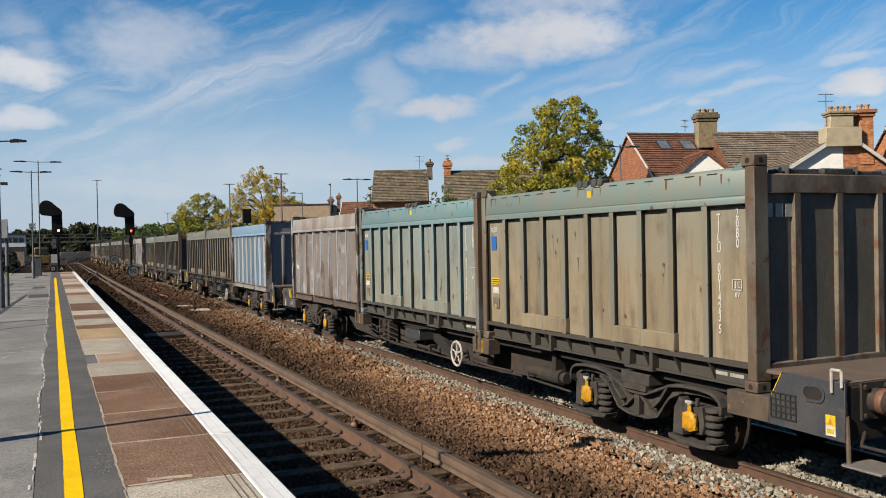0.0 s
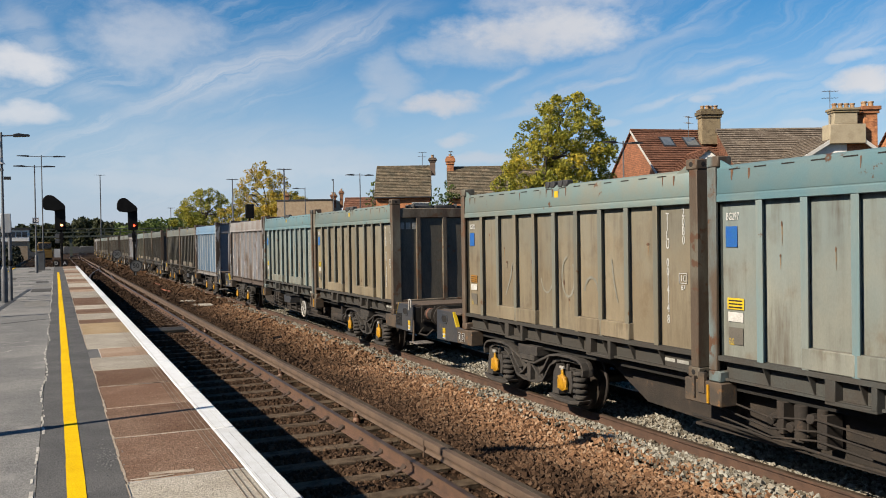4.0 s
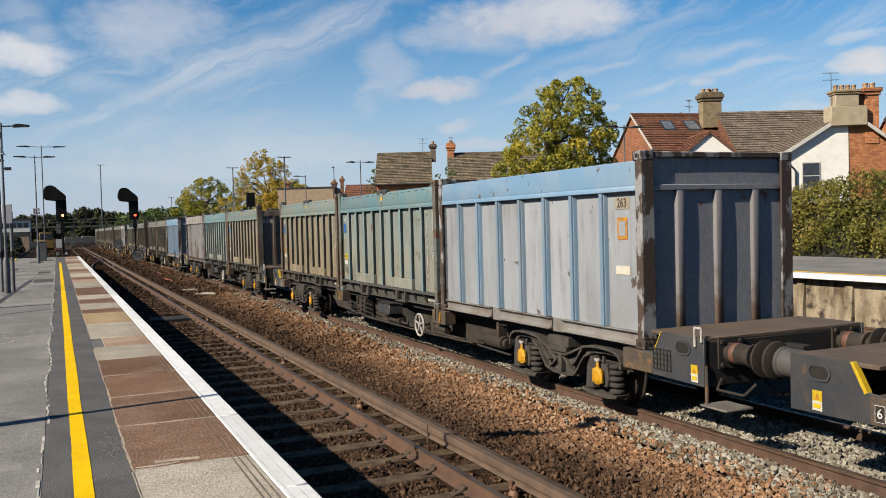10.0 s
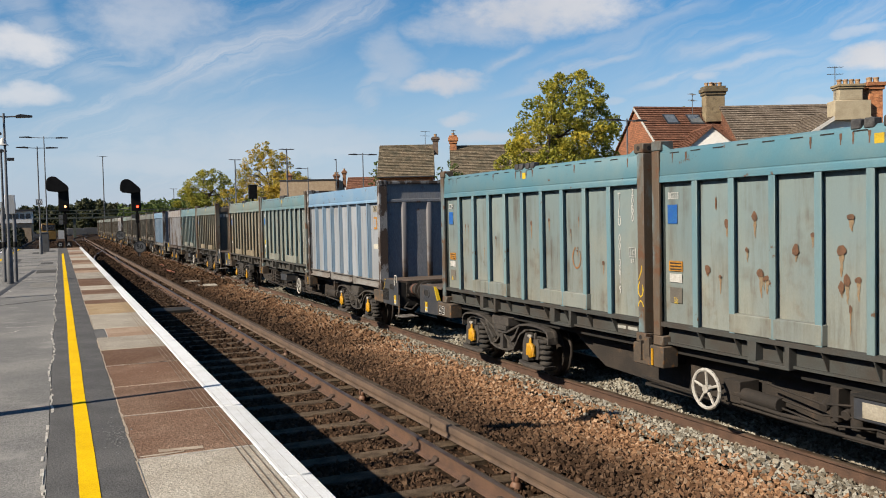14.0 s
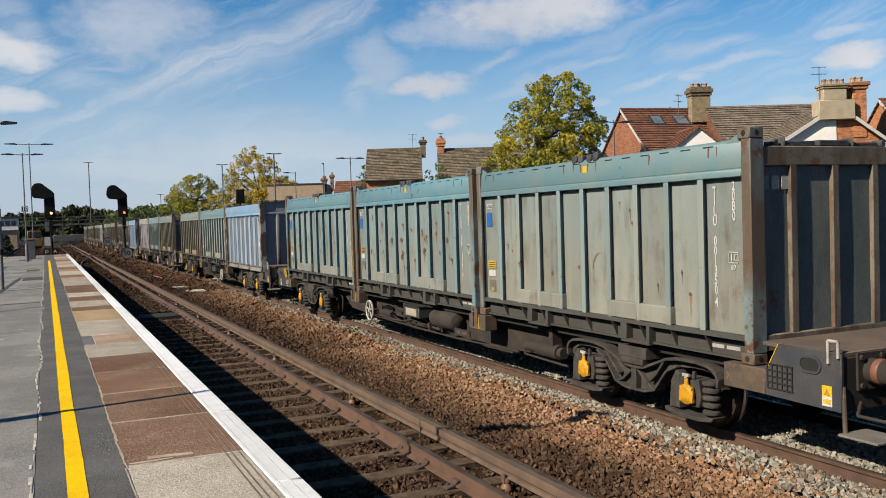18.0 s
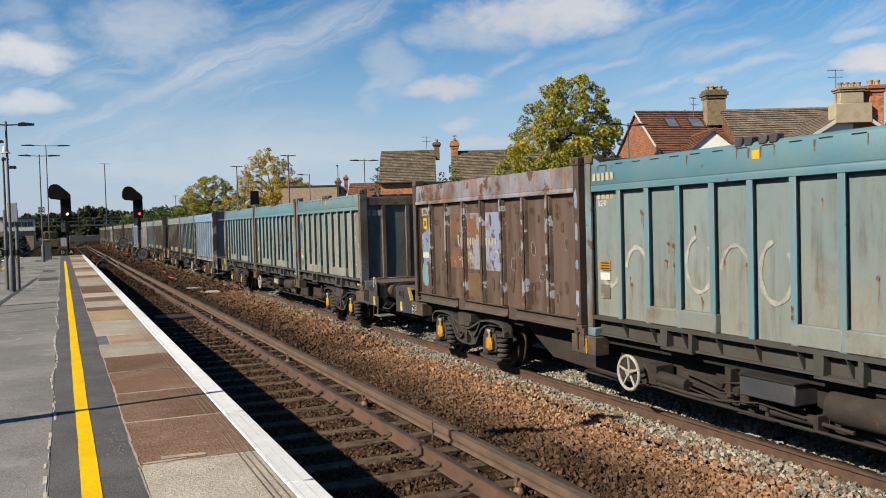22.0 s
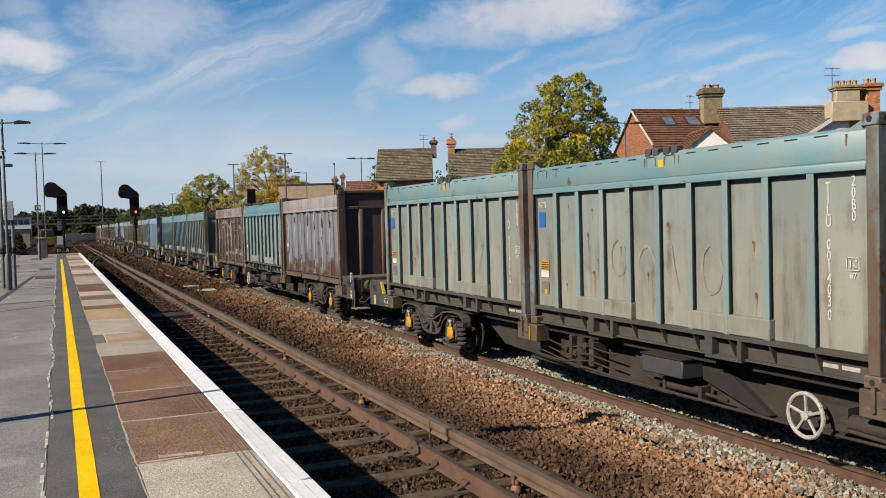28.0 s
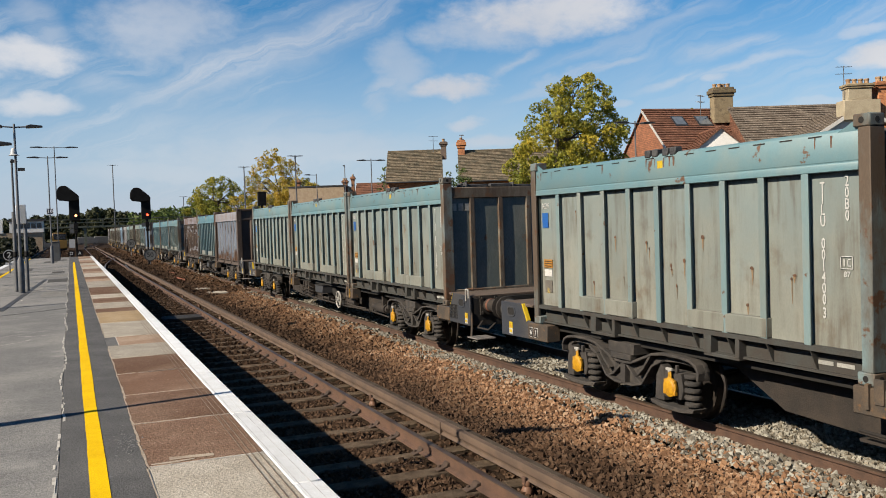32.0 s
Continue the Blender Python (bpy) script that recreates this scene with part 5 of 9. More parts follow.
def container_b(kind, fine):
    """Older container with wide panels, seven rounded ribs and a plain deep top rail."""
    m_pan, m_rib, m_hdr, m_sill, m_end = paint_set(kind)
    box = thing("waste_container", "", "container")
    m_p = m_postb if kind == "blue" else (m_postr if kind in ("rust", "brown") else m_postb)
    m_erib = surf(kind + " scabby end rib", (0.13, 0.085, 0.06), (0.085, 0.055, 0.04), scale=2.6, streak=1.5, fine=50, rough=0.8, fade=((0.27, 0.285, 0.32) if kind == "blue" else (0.15, 0.115, 0.095), 0.35, 0.75))
    ys = [0.13] + [0.89 + 0.727 * i for i in range(7)] + [CL - 0.13]
    corner_posts(box, m_p, fine)
    for sx in (1, -1):
        flip = Matrix.Diagonal((sx, 1, 1, 1))
        hdr = Geo().prism([(-CW + 0.004, 1.94), (-CW + 0.004, 1.995), (-CW + 0.02, 2.005), (-CW + 0.012, 2.015), (-CW + 0.02, 2.31), (-CW + 0.08, 2.315), (-CW + 0.12, 1.94)], "y", 0.135, CL - 0.135)
        part("top_rail", shared((kind, "hdr"), lambda: hdr.mesh("top_rail", m_hdr, 0.006)), None, box, at=flip)
        m_chan = surf(kind + " sill channel", (0.27, 0.26, 0.25) if kind == "blue" else (0.085, 0.062, 0.049), (0.20, 0.17, 0.15) if kind == "blue" else (0.12, 0.085, 0.066), scale=3, rough=0.75)
        base = part("sill", shared((kind, "sill"), lambda: Geo().box(-CW + 0.09, -CW + 0.14, 0.15, CL - 0.15, 0.0, 0.20).mesh("sill", m_chan)), None, box, at=flip)
        for y0, y1 in ((0.15, 1.95), (2.25, 3.85), (4.15, CL - 0.15)):
            part("sill_channel", shared((kind, "channel", y0), lambda: Geo().prism([(-CW + 0.01, 0.03), (-CW + 0.01, 0.05), (-CW + 0.06, 0.06), (-CW + 0.07, 0.17), (-CW + 0.02, 0.19), (-CW + 0.02, 0.205), (-CW + 0.088, 0.205),
                                                                                   (-CW + 0.088, 0.03)], "y", y0, y1).mesh("sill_channel", m_chan, 0.004)), None, base)

        def rib_mesh():
            return Geo().prism([(-CW + 0.10, -0.066), (-CW + 0.040, -0.046), (-CW + 0.036, -0.036), (-CW + 0.012, -0.034), (-CW + 0.012, 0.034), (-CW + 0.036, 0.036), (-CW + 0.040, 0.046), (-CW + 0.10, 0.066)], "z", 0.215, 1.935).mesh("rib", m_rib)
        if fine:
            for i in range(8):
                a, b = ys[i], ys[i + 1]
                pm = shared((kind, "panel", i), lambda: dented((-CW + 0.09, -CW + 0.14, a, b, 0.20, 1.945), i + 20, 0.004).mesh("side_panel", m_pan))
                part("side_panel", pm, None, box, at=flip)
        else:
            part("side_wall", shared((kind, "wall"), lambda: Geo().box(-CW + 0.07, -CW + 0.13, 0.13, CL - 0.13, 0.20, 1.945).mesh("side_wall", m_pan)), None, box, at=flip)
        rm = shared((kind, "rib"), rib_mesh)
        for y in ys[1:-1]:
            part("rib", rm, None, box, at=flip @ Matrix.Translation((0, y, 0)))
    for y in (0, CL):
        back = Matrix.Translation((0, y, 0)) @ Matrix.Diagonal((1, 1 if y == 0 else -1, 1, 1))
        part("end_header", shared((kind, "ehdr"), lambda: Geo().box(-CW + 0.185, CW - 0.185, 0.012, 0.10, 2.345, 2.415).mesh("end_header", m_p, 0.01)), None, box, at=back)
        part("end_rail", shared((kind, "erail"), lambda: Geo().box(-CW + 0.185, CW - 0.185, 0.02, 0.10, 1.94, 2.01).mesh("end_rail", m_end, 0.008)), None, box, at=back)
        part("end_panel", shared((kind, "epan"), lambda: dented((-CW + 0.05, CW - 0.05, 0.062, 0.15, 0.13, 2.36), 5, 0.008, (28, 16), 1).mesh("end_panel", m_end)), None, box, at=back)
        er = shared((kind, "erib"), lambda: Geo().prism([(-0.075, 0.09), (-0.05, 0.018), (0.05, 0.018), (0.075, 0.09)], "z", 0.14, 1.94).mesh("end_rib", m_erib, 0.008))
        for x in (-0.61, 0, 0.61):
            part("end_rib", er, None, box, at=back @ Matrix.Translation((x, 0, 0)))
        part("end_sill", shared((kind, "ebot"), lambda: Geo().box(-CW + 0.185, CW - 0.185, 0.006, 0.12, 0.0, 0.16).mesh("end_sill", m_p, 0.012)), None, box, at=back)
    part("floor", shared((kind, "floor"), lambda: Geo().box(-1.1, 1.1, 0.12, CL - 0.12, 0.12, 0.2).box(-1.05, 1.05, 0.14, CL - 0.14, 2.1, 2.14).mesh("load", m_net)), None, box, "dark load inside")
    return box


def wheel_mesh():
    g = Geo()
    for sx in (-1, 1):
        prof = [(0.07, 0.08), (0.11, 0.08), (0.12, 0.03), (0.33, 0.015), (0.355, 0.06), (0.415, 0.06), (0.42, -0.03), (0.45, -0.045), (0.45, -0.07), (0.355, -0.07), (0.33, -0.015), (0.12, -0.03), (0.11, -0.09), (0.07, -0.09)]
        g.lathe([(r, sx * (0.7525 + h)) for r, h in prof], (0, 0, 0), "x", 28)
    g.cyl((-1.05, 0, 0), (1.05, 0, 0), 0.07, n=12)
    return g.mesh("wheelset", m_wheel)


WHEEL = wheel_mesh()
TREAD = Geo().lathe([(0.358, -0.8135), (0.412, -0.8135), (0.412, -0.81), (0.358, -0.81)], (0, 0, 0), "x", 28, True).lathe([(0.358, 0.8135), (0.412, 0.8135), (0.412, 0.81), (0.358, 0.81)], (0, 0, 0), "x", 28, True)
for sx in (-1, 1):
    TREAD.lathe([(0.4215, sx * 0.812), (0.4235, sx * 0.79), (0.4245, sx * 0.73), (0.415, sx * 0.73), (0.412, sx * 0.812)], (0, 0, 0), "x", 28, True)
TREAD = TREAD.mesh("wheel_rim", m_tread)


def bogie_mesh():
    """Cast bogie: side frames humped over the axles with rounded ends, a braced middle, spring trays and the bolster."""
    g = Geo()
    half = [(0.0, 0.60), (0.18, 0.61), (0.42, 0.70), (0.62, 0.775), (0.85, 0.805), (1.15, 0.805), (1.34, 0.785), (1.45, 0.735), (1.50, 0.65), (1.49, 0.55)]
    under = [(1.42, 0.55), (1.38, 0.64), (1.28, 0.69), (1.05, 0.70), (0.80, 0.68), (0.62, 0.60), (0.50, 0.46), (0.40, 0.34), (0.20, 0.29), (0.0, 0.285)]
    top = [(-a, z) for a, z in half[::-1]] + half[1:]
    low = [(-a, z) for a, z in under] + under[::-1][1:]
    for sx in (-1, 1):
        x0, x1 = sorted((sx * 0.95, sx * 1.04))
        n = len(top)
        v = [(x, *p) for x in (x0, x1) for p in top + low]
        m = 2 * n
        faces = []
        for i in range(n - 1):
            faces += [(i, i + 1, n + i + 1, n + i), (m + i + 1, m + i, m + n + i, m + n + i + 1), (i + 1, i, m + i, m + i + 1), (n + i, n + i + 1, m + n + i + 1, m + n + i)]
        g.add(v, faces)

        def band(line, w, xa, xb):
            """A flange of thickness w that follows a bent line and stands proud of the frame."""
            lo_, hi_ = sorted((sx * xa, sx * xb))
            for (a, b), (c, d) in zip(line, line[1:]):
                ln = math.hypot(c - a, d - b)
                ny, nz = (d - b) / ln * w, -(c - a) / ln * w
                g.prism([(a, b), (c, d), (c + ny, d + nz), (a + ny, b + nz)], "x", lo_, hi_)
        band(top, 0.035, 1.02, 1.13)
        band(low[4:-4], -0.03, 1.02, 1.12)
        for s in (-1, 1):
            band([(s * 0.05, 0.57), (s * 0.24, 0.42), (s * 0.36, 0.37)][::s], 0.03, 1.02, 1.10)
            band([(s * 0.60, 0.73), (s * 0.46, 0.56), (s * 0.32, 0.44)][::s], 0.035, 1.02, 1.12)
        g.box(*sorted((sx * 1.03, sx * 1.12)), -0.05, 0.05, 0.30, 0.58)
        g.box(*sorted((sx * 0.98, sx * 1.15)), -0.22, 0.22, 0.62, 0.70)
        for ya in (-1.025, 1.025):
            g.prism([(ya - 0.15, 0.28), (ya - 0.19, 0.40), (ya - 0.15, 0.60), (ya + 0.15, 0.60), (ya + 0.19, 0.40), (ya + 0.15, 0.28)], "x", *sorted((sx * 0.92, sx * 1.12)))
            g.prism([(ya - 0.41, 0.215), (ya - 0.18, 0.185), (ya + 0.18, 0.185), (ya + 0.41, 0.215), (ya + 0.38, 0.165), (ya + 0.17, 0.135), (ya - 0.17, 0.135), (ya - 0.38, 0.165)], "x", *sorted((sx * 0.96, sx * 1.15)))
            g.prism([(ya + 0.18, 0.22), (ya + 0.36, 0.22), (ya + 0.33, 0.52), (ya + 0.24, 0.66), (ya + 0.18, 0.62)], "x", *sorted((sx * 0.98, sx * 1.11)))
            g.box(*sorted((sx * 1.10, sx * 1.14)), ya - 0.11, ya - 0.07, 0.60, 0.69)
    g.box(-1.0, 1.0, -0.22, 0.22, 0.42, 0.66)
    g.box(-1.14, 1.14, -0.28, 0.28, 0.70, 0.84)
    for y in (-0.52, 0.52):
        g.box(-0.9, 0.9, y - 0.05, y + 0.05, 0.30, 0.42)
    return g.mesh("bogie", m_bogie, 0.006)


def spring_mesh():
    g = Geo()
    for k in range(5):
        z = 0.22 + 0.082 * k
        g.lathe([(0.075, z), (0.100, z + 0.012), (0.105, z + 0.030), (0.100, z + 0.048), (0.075, z + 0.060), (0.05, z + 0.03)], (0, 0, 0), "z", 14, True)
    g.cyl((0, 0, 0.17), (0, 0, 0.60), 0.06, n=10)
    return g.mesh("spring", m_bogie)


BOGIE, SPRING = bogie_mesh(), spring_mesh()
CAP = Geo().lathe([(0.105, 0), (0.118, -0.02), (0.118, -0.045), (0.095, -0.05), (0.085, -0.06), (0.02, -0.062)], (0, 0, 0), "x", 18)
CAP.prism([(-0.035, 0.09), (0.035, 0.09), (0.02, 0.20), (-0.02, 0.20)], "x", -0.04, -0.02).box(-0.05, -0.01, -0.11, -0.075, -0.09, -0.03).box(-0.05, -0.01, 0.075, 0.11, -0.09, -0.03)
CAP.box(-0.05, -0.01, -0.10, -0.07, 0.05, 0.09).box(-0.05, -0.01, 0.07, 0.10, 0.05, 0.09)
CAP = CAP.mesh("axle_cap", m_cap, 0.004)
TAG = Geo().box(-0.05, -0.02, -0.055, 0.055, 0.20, 0.235).box(-0.05, -0.02, -0.015, 0.015, 0.18, 0.21).mesh("sensor_tag", m_hand, 0.003)

WHEELSETS = []


BOLT = Geo().cyl((0, 0, 0), (0, 0.025, 0), 0.025, n=6).mesh("bolt", m_under)
m_bufferg = surf("grey buffer casing", (0.085, 0.083, 0.08), (0.13, 0.125, 0.12), scale=5, rough=0.6)


def end_platform(wagon, y, out):
    """The lower deck beyond the last container: side plates, buffers, hoses. out: -1 at the rear, 1 at the front."""
    def at(a, b):
        return sorted((y + out * a, y + out * b))
    part("end_deck", Geo().box(-1.2, 1.2, *at(0.10, 1.05), 1.12, 1.165), m_deck, wagon, bevel=0.008)
    part("headstock", Geo().box(-1.2, 1.2, *at(0.98, 1.06), 0.62, 1.12), m_dark, wagon, bevel=0.01)
    for sx in (-1, 1):
        prof = [(y + out * a, z) for a, z in ((-0.02, 0.90), (0.20, 0.92), (0.34, 1.165), (1.07, 1.165), (1.07, 0.62), (-0.02, 0.64))]
        side = part("side_plate", Geo().prism(prof, "x", *sorted((sx * 1.2, sx * 1.235))), m_plate, wagon, "grey blue side plate", bevel=0.006)
        edge = [(y + out * a, z) for a, z in (((0.19, 0.918), (0.335, 1.168), (0.375, 1.168), (0.225, 0.90)) if out > 0 else ((0.19, 0.918), (0.335, 1.168), (0.345, 1.168), (0.198, 0.912)))]
        part("yellow_edge", Geo().prism(edge, "x", *sorted((sx * 1.18, sx * 1.239))), m_papery, side, "yellow edge marking")
        if sx < 0:
            hole = Geo()
            for k, (r, mm) in enumerate(((0.075, 0),)):
                pts = []
                for i in range(20):
                    a = 6.28319 * i / 20
                    pts.append((y + out * 0.72 + 0.05 * (1 if math.cos(a) > 0 else -1) + 0.06 * math.cos(a), 1.02 + 0.06 * math.sin(a)))
                hole.prism(pts, "x", -1.2385, -1.22)
            part("hand_hole", hole, m_dark, side)
            ring = Geo()
            for i in range(20):
                a, b = 6.28319 * i / 20, 6.28319 * (i + 1) / 20
                p = [(y + out * 0.72 + 0.05 * (1 if math.cos(c) > 0 else -1) + rr * math.cos(c), 1.02 + rr * math.sin(c)) for c, rr in ((a, 0.06), (b, 0.06), (b, 0.085), (a, 0.085))]
                ring.prism(p, "x", -1.246, -1.234)
            part("hand_hole_rim", ring, m_plate, side)
            c = y + (0.74 if out > 0 else -0.915)
            sq = part("warning_sign", Geo().box(-1.243, -1.234, c - 0.055, c + 0.055, 0.66, 0.75), m_paperw, side, "white and yellow warning sign")
            part("warning_top", Geo().box(-1.243, -1.234, c - 0.055, c + 0.055, 0.75, 0.85), m_papery, sq)
            part("warning_symbol", Geo().prism([(c - 0.03, 0.765), (c + 0.03, 0.765), (c, 0.825)], "x", -1.246, -1.243), m_papero, sq)
            part("warning_text_bar", Geo().box(-1.246, -1.243, c - 0.042, c + 0.042, 0.685, 0.725), m_papery, sq)
            if out < 0:
                grid = Geo()
                for i in range(6):
                    a = y + out * (0.20 + 0.062 * i)
                    grid.box(-1.246, -1.236, a - 0.006, a + 0.006, 0.72, 0.96)
                for i in range(5):
                    z = 0.72 + 0.06 * i
                    grid.box(-1.247, -1.236, *at(0.19, 0.52), z - 0.006, z + 0.006)
                part("mesh_guard", grid, m_dark, side)
        buf = Geo().lathe([(0.115, 0.0), (0.115, 0.36), (0.135, 0.37), (0.135, 0.40), (0.085, 0.40), (0.085, 0.52)] if out < 0 else
                          [(0.15, 0.0), (0.15, 0.40), (0.165, 0.41), (0.165, 0.44), (0.085, 0.44), (0.085, 0.52)], (0, 0, 0), "y", 22)
        buf.box(-0.17, 0.17, -0.005, 0.025, -0.17, 0.17)
        m = Matrix.Translation((sx * 0.865, y + out * 1.06, 0.98)) @ Matrix.Diagonal((1, out, 1, 1))
        b = part("buffer", buf, m_under if out < 0 else m_bufferg, wagon, at=m)
        for bx in (-0.13, 0.13):
            for bz in (-0.13, 0.13):
                part("bolt", BOLT, None, b, at=(bx, 0.025, bz))
        part("buffer_head", Geo().lathe([(0.0, 0.50), (0.12, 0.50), (0.20, 0.525), (0.205, 0.55), (0.15, 0.56), (0.0, 0.562)], (0, 0, 0), "y", 22), m_under, b)
        part("buffer_collar", Geo().lathe([(0.118, 0.10), (0.122, 0.11), (0.122, 0.16), (0.118, 0.17)], (0, 0, 0), "y", 18), surf("orange brown collar", (0.22, 0.085, 0.05), (0.14, 0.07, 0.05), rough=0.6), b)
    hook = Geo().box(-0.07, 0.07, *at(1.0, 1.35), 0.90, 1.02)
    hook.tube([(0.0, y + out * 1.3, 0.96), (0.0, y + out * 1.45, 0.82), (0.0, y + out * 1.62, 0.86)], 0.035)
    part("coupling", hook, m_dark, wagon, bevel=0.01)
    for x in (-0.42, 0.38):
        hose = Geo()
        pts = [(x + 0.02 * i, y + out * (1.05 + 0.09 * i), 0.72 - 0.22 * math.sin(math.pi * i / 6)) for i in range(7)]
        hose.tube(pts, 0.022, 7)
        part("brake_hose", hose, m_dark, wagon)
    if out < 0:
        hang = Geo().tube([(-1.19, y + out * 0.98, 1.25), (-1.24, y + out * 0.98, 1.25), (-1.245, y + out * 0.98, 0.98)], 0.016)
        grab = Geo().tube([(-1.25, y + out * 0.94, 1.06), (-1.25, y + out * 0.94, 1.27), (-1.25, y + out * 1.05, 1.27), (-1.25, y + out * 1.05, 1.12)], 0.015)
        part("grab_rail", grab, m_hand, wagon, "white grab rail")
        st = part("footstep", Geo().box(-1.32, -0.95, *at(1.09, 1.50), 0.43, 0.455), surf("checker plate step", (0.27, 0.245, 0.225), (0.2, 0.18, 0.16), fine=90, bump=0.8, rough=0.6), wagon, "metal footstep plate", bevel=0.006)
        part("step_hanger", Geo().tube([(-1.20, y + out * 1.06, 0.86), (-1.21, y + out * 1.08, 0.6), (-1.24, y + out * 1.11, 0.44)], 0.022), m_bracket, st)
        part("release_handle", Geo().tube([(-1.0, y + out * 1.08, 0.70), (-1.12, y + out * 1.14, 0.60), (-1.12, y + out * 1.55, 0.60), (-1.0, y + out * 1.6, 0.72)], 0.016), m_under, wagon)


def build_wagon(hand_y):
    """Container flat wagon: spine, cross beams, two bogies and the gear hung under it."""
    w = thing("flat_wagon", "grey brown container flat wagon with yellow axle caps", "railway wagon", group="train wagons")
    span = 3 * CL + 2 * CGAP
    part("spine", Geo().box(-0.33, 0.33, 0.0, span, 0.60, 0.86).box(-0.5, 0.5, -1.0, 0.3, 0.62, 1.12).box(-0.5, 0.5, span - 0.3, span + 1.0, 0.62, 1.12), m_dark, w)
    belly = [(3.6, 0.86), (4.6, 0.36), (6.0, 0.30), (span - 6.0, 0.30), (span - 4.6, 0.36), (span - 3.6, 0.86)]
    for sx in (-1, 1):
        part("side_girder", Geo().prism(belly, "x", *sorted((sx * 0.72, sx * 0.80))), m_under, w, bevel=0.008)
        part("flange", Geo().box(*sorted((sx * 0.64, sx * 0.88)), 5.6, span - 5.6, 0.275, 0.305), m_under, w)
        part("side_sole", Geo().box(*sorted((sx * 0.95, sx * 1.02)), 0.2, span - 0.2, 0.80, 0.875), m_dark, w)
    for y in (0.12, CL + CGAP / 2, 2 * CL + 1.5 * CGAP, span - 0.12):
        part("cross_beam", Geo().box(-1.1, 1.1, y - 0.16, y + 0.16, 0.64, 0.86), m_dark, w)
        for sx in (-1, 1):
            b = part("corner_bracket", Geo().box(*sorted((sx * 1.02, sx * 1.245)), y - 0.29, y + 0.29, 0.64, 0.895), m_bracket, w, "dirty brown bracket", bevel=0.01)
            if 1 < y < span - 1:
                part("twistlock", Geo().box(*sorted((sx * 1.22, sx * 1.26)), y - 0.05, y + 0.05, 0.76, 0.98).box(*sorted((sx * 1.23, sx * 1.27)), y + 0.10, y + 0.14, 0.70, 0.93), m_bracket, b)
                part("lock_handle", Geo().box(*sorted((sx * 1.246, sx * 1.262)), y - 0.115, y - 0.085, 0.66, 0.86), m_cap, b, "yellow lock handle")
    end_platform(w, 0.0, -1)
    end_platform(w, span, 1)
    for c in (2.12, span - 2.12):
        bg = part("bogie", BOGIE, None, w, at=(0, c, 0))
        for ya in (-1.025, 1.025):
            ws = part("wheelset", WHEEL, None, bg, at=(0, ya, 0.42))
            for sx in (1, -1):
                m = Matrix.Translation((0, ya, 0.42)) @ Matrix.Diagonal((sx, 1, 1, 1)) @ Matrix.Translation((-1.13, 0, 0))
                part("axle_cap", CAP, None, bg, "round yellow axle cap", at=m)
                part("sensor_tag", TAG, None, bg, at=m)
                for d in (-0.285,):
                    part("spring", SPRING, None, bg, at=(sx * -1.05, ya + d, 0))
    # brake gear
    hw = Geo()
    for i in range(24):
        a, b = 6.28319 * i / 24, 6.28319 * (i + 1) / 24
        hw.cyl((-1.27, hand_y + 0.21 * math.cos(a), 0.54 + 0.21 * math.sin(a)), (-1.27, hand_y + 0.21 * math.cos(b), 0.54 + 0.21 * math.sin(b)), 0.022, n=7)
    for i in range(5):
        a = 6.28319 * i / 5 + 0.3
        hw.cyl((-1.26, hand_y, 0.54), (-1.27, hand_y + 0.2 * math.cos(a), 0.54 + 0.2 * math.sin(a)), 0.016, n=6)
    hw.cyl((-1.29, hand_y, 0.54), (-1.22, hand_y, 0.54), 0.045, n=10)
    wheel = part("handwheel", hw, m_hand, w, "white five-spoked brake handwheel")
    gear = Geo().cyl((-1.2, hand_y, 0.54), (-0.8, hand_y, 0.54), 0.03).cyl((-1.05, hand_y - 0.25, 0.52), (-1.05, hand_y - 0.85, 0.50), 0.075)
    gear.tube([(-1.1, hand_y, 0.46), (-1.1, hand_y - 0.9, 0.42), (-1.0, hand_y - 1.5, 0.40)], 0.022).box(-1.12, -0.85, hand_y - 0.35, hand_y - 0.1, 0.42, 0.66)
    part("brake_gear", gear, m_under, w, bevel=0.006)
    part("brake_cylinder", Geo().cyl((-0.98, 4.0, 0.50), (-0.98, 4.55, 0.50), 0.11).cyl((-0.98, 4.55, 0.50), (-0.98, 4.95, 0.50), 0.075).cyl((-0.98, 3.9, 0.50), (-0.98, 4.0, 0.50), 0.08)
         .box(-1.05, -0.9, 4.1, 4.2, 0.5, 0.85).tube([(-1.05, 3.7, 0.35), (-1.05, 4.9, 0.38), (-0.9, 5.2, 0.5)], 0.018), m_under, w)
    boxy = hand_y + 1.85 if hand_y < 9 else hand_y - 2.6
    bb = part("battery_box", Geo().box(-1.20, -0.8, boxy, boxy + 0.75, 0.58, 0.79), m_plate, w, "grey blue equipment box", bevel=0.012)
    part("lid", Geo().box(-1.215, -0.79, boxy - 0.012, boxy + 0.762, 0.79, 0.812), m_dark, bb, bevel=0.004)
    part("web_plate", Geo().prism([(boxy, 0.86), (boxy - 0.15, 0.86), (boxy - 1.05, 0.33), (boxy - 0.9, 0.31), (boxy, 0.56)], "x", -0.90, -0.83), m_dark, w)
    part("slack_adjuster", Geo().cyl((-0.98, boxy - 0.1, 0.43), (-0.98, boxy + 0.55, 0.43), 0.055).cyl((-0.98, boxy - 0.5, 0.40), (-0.98, boxy + 0.9, 0.46), 0.022)
         .box(-1.05, -0.9, boxy - 0.14, boxy - 0.08, 0.32, 0.50).box(-1.05, -0.9, boxy + 0.50, boxy + 0.55, 0.34, 0.52), m_under, w, bevel=0.004)
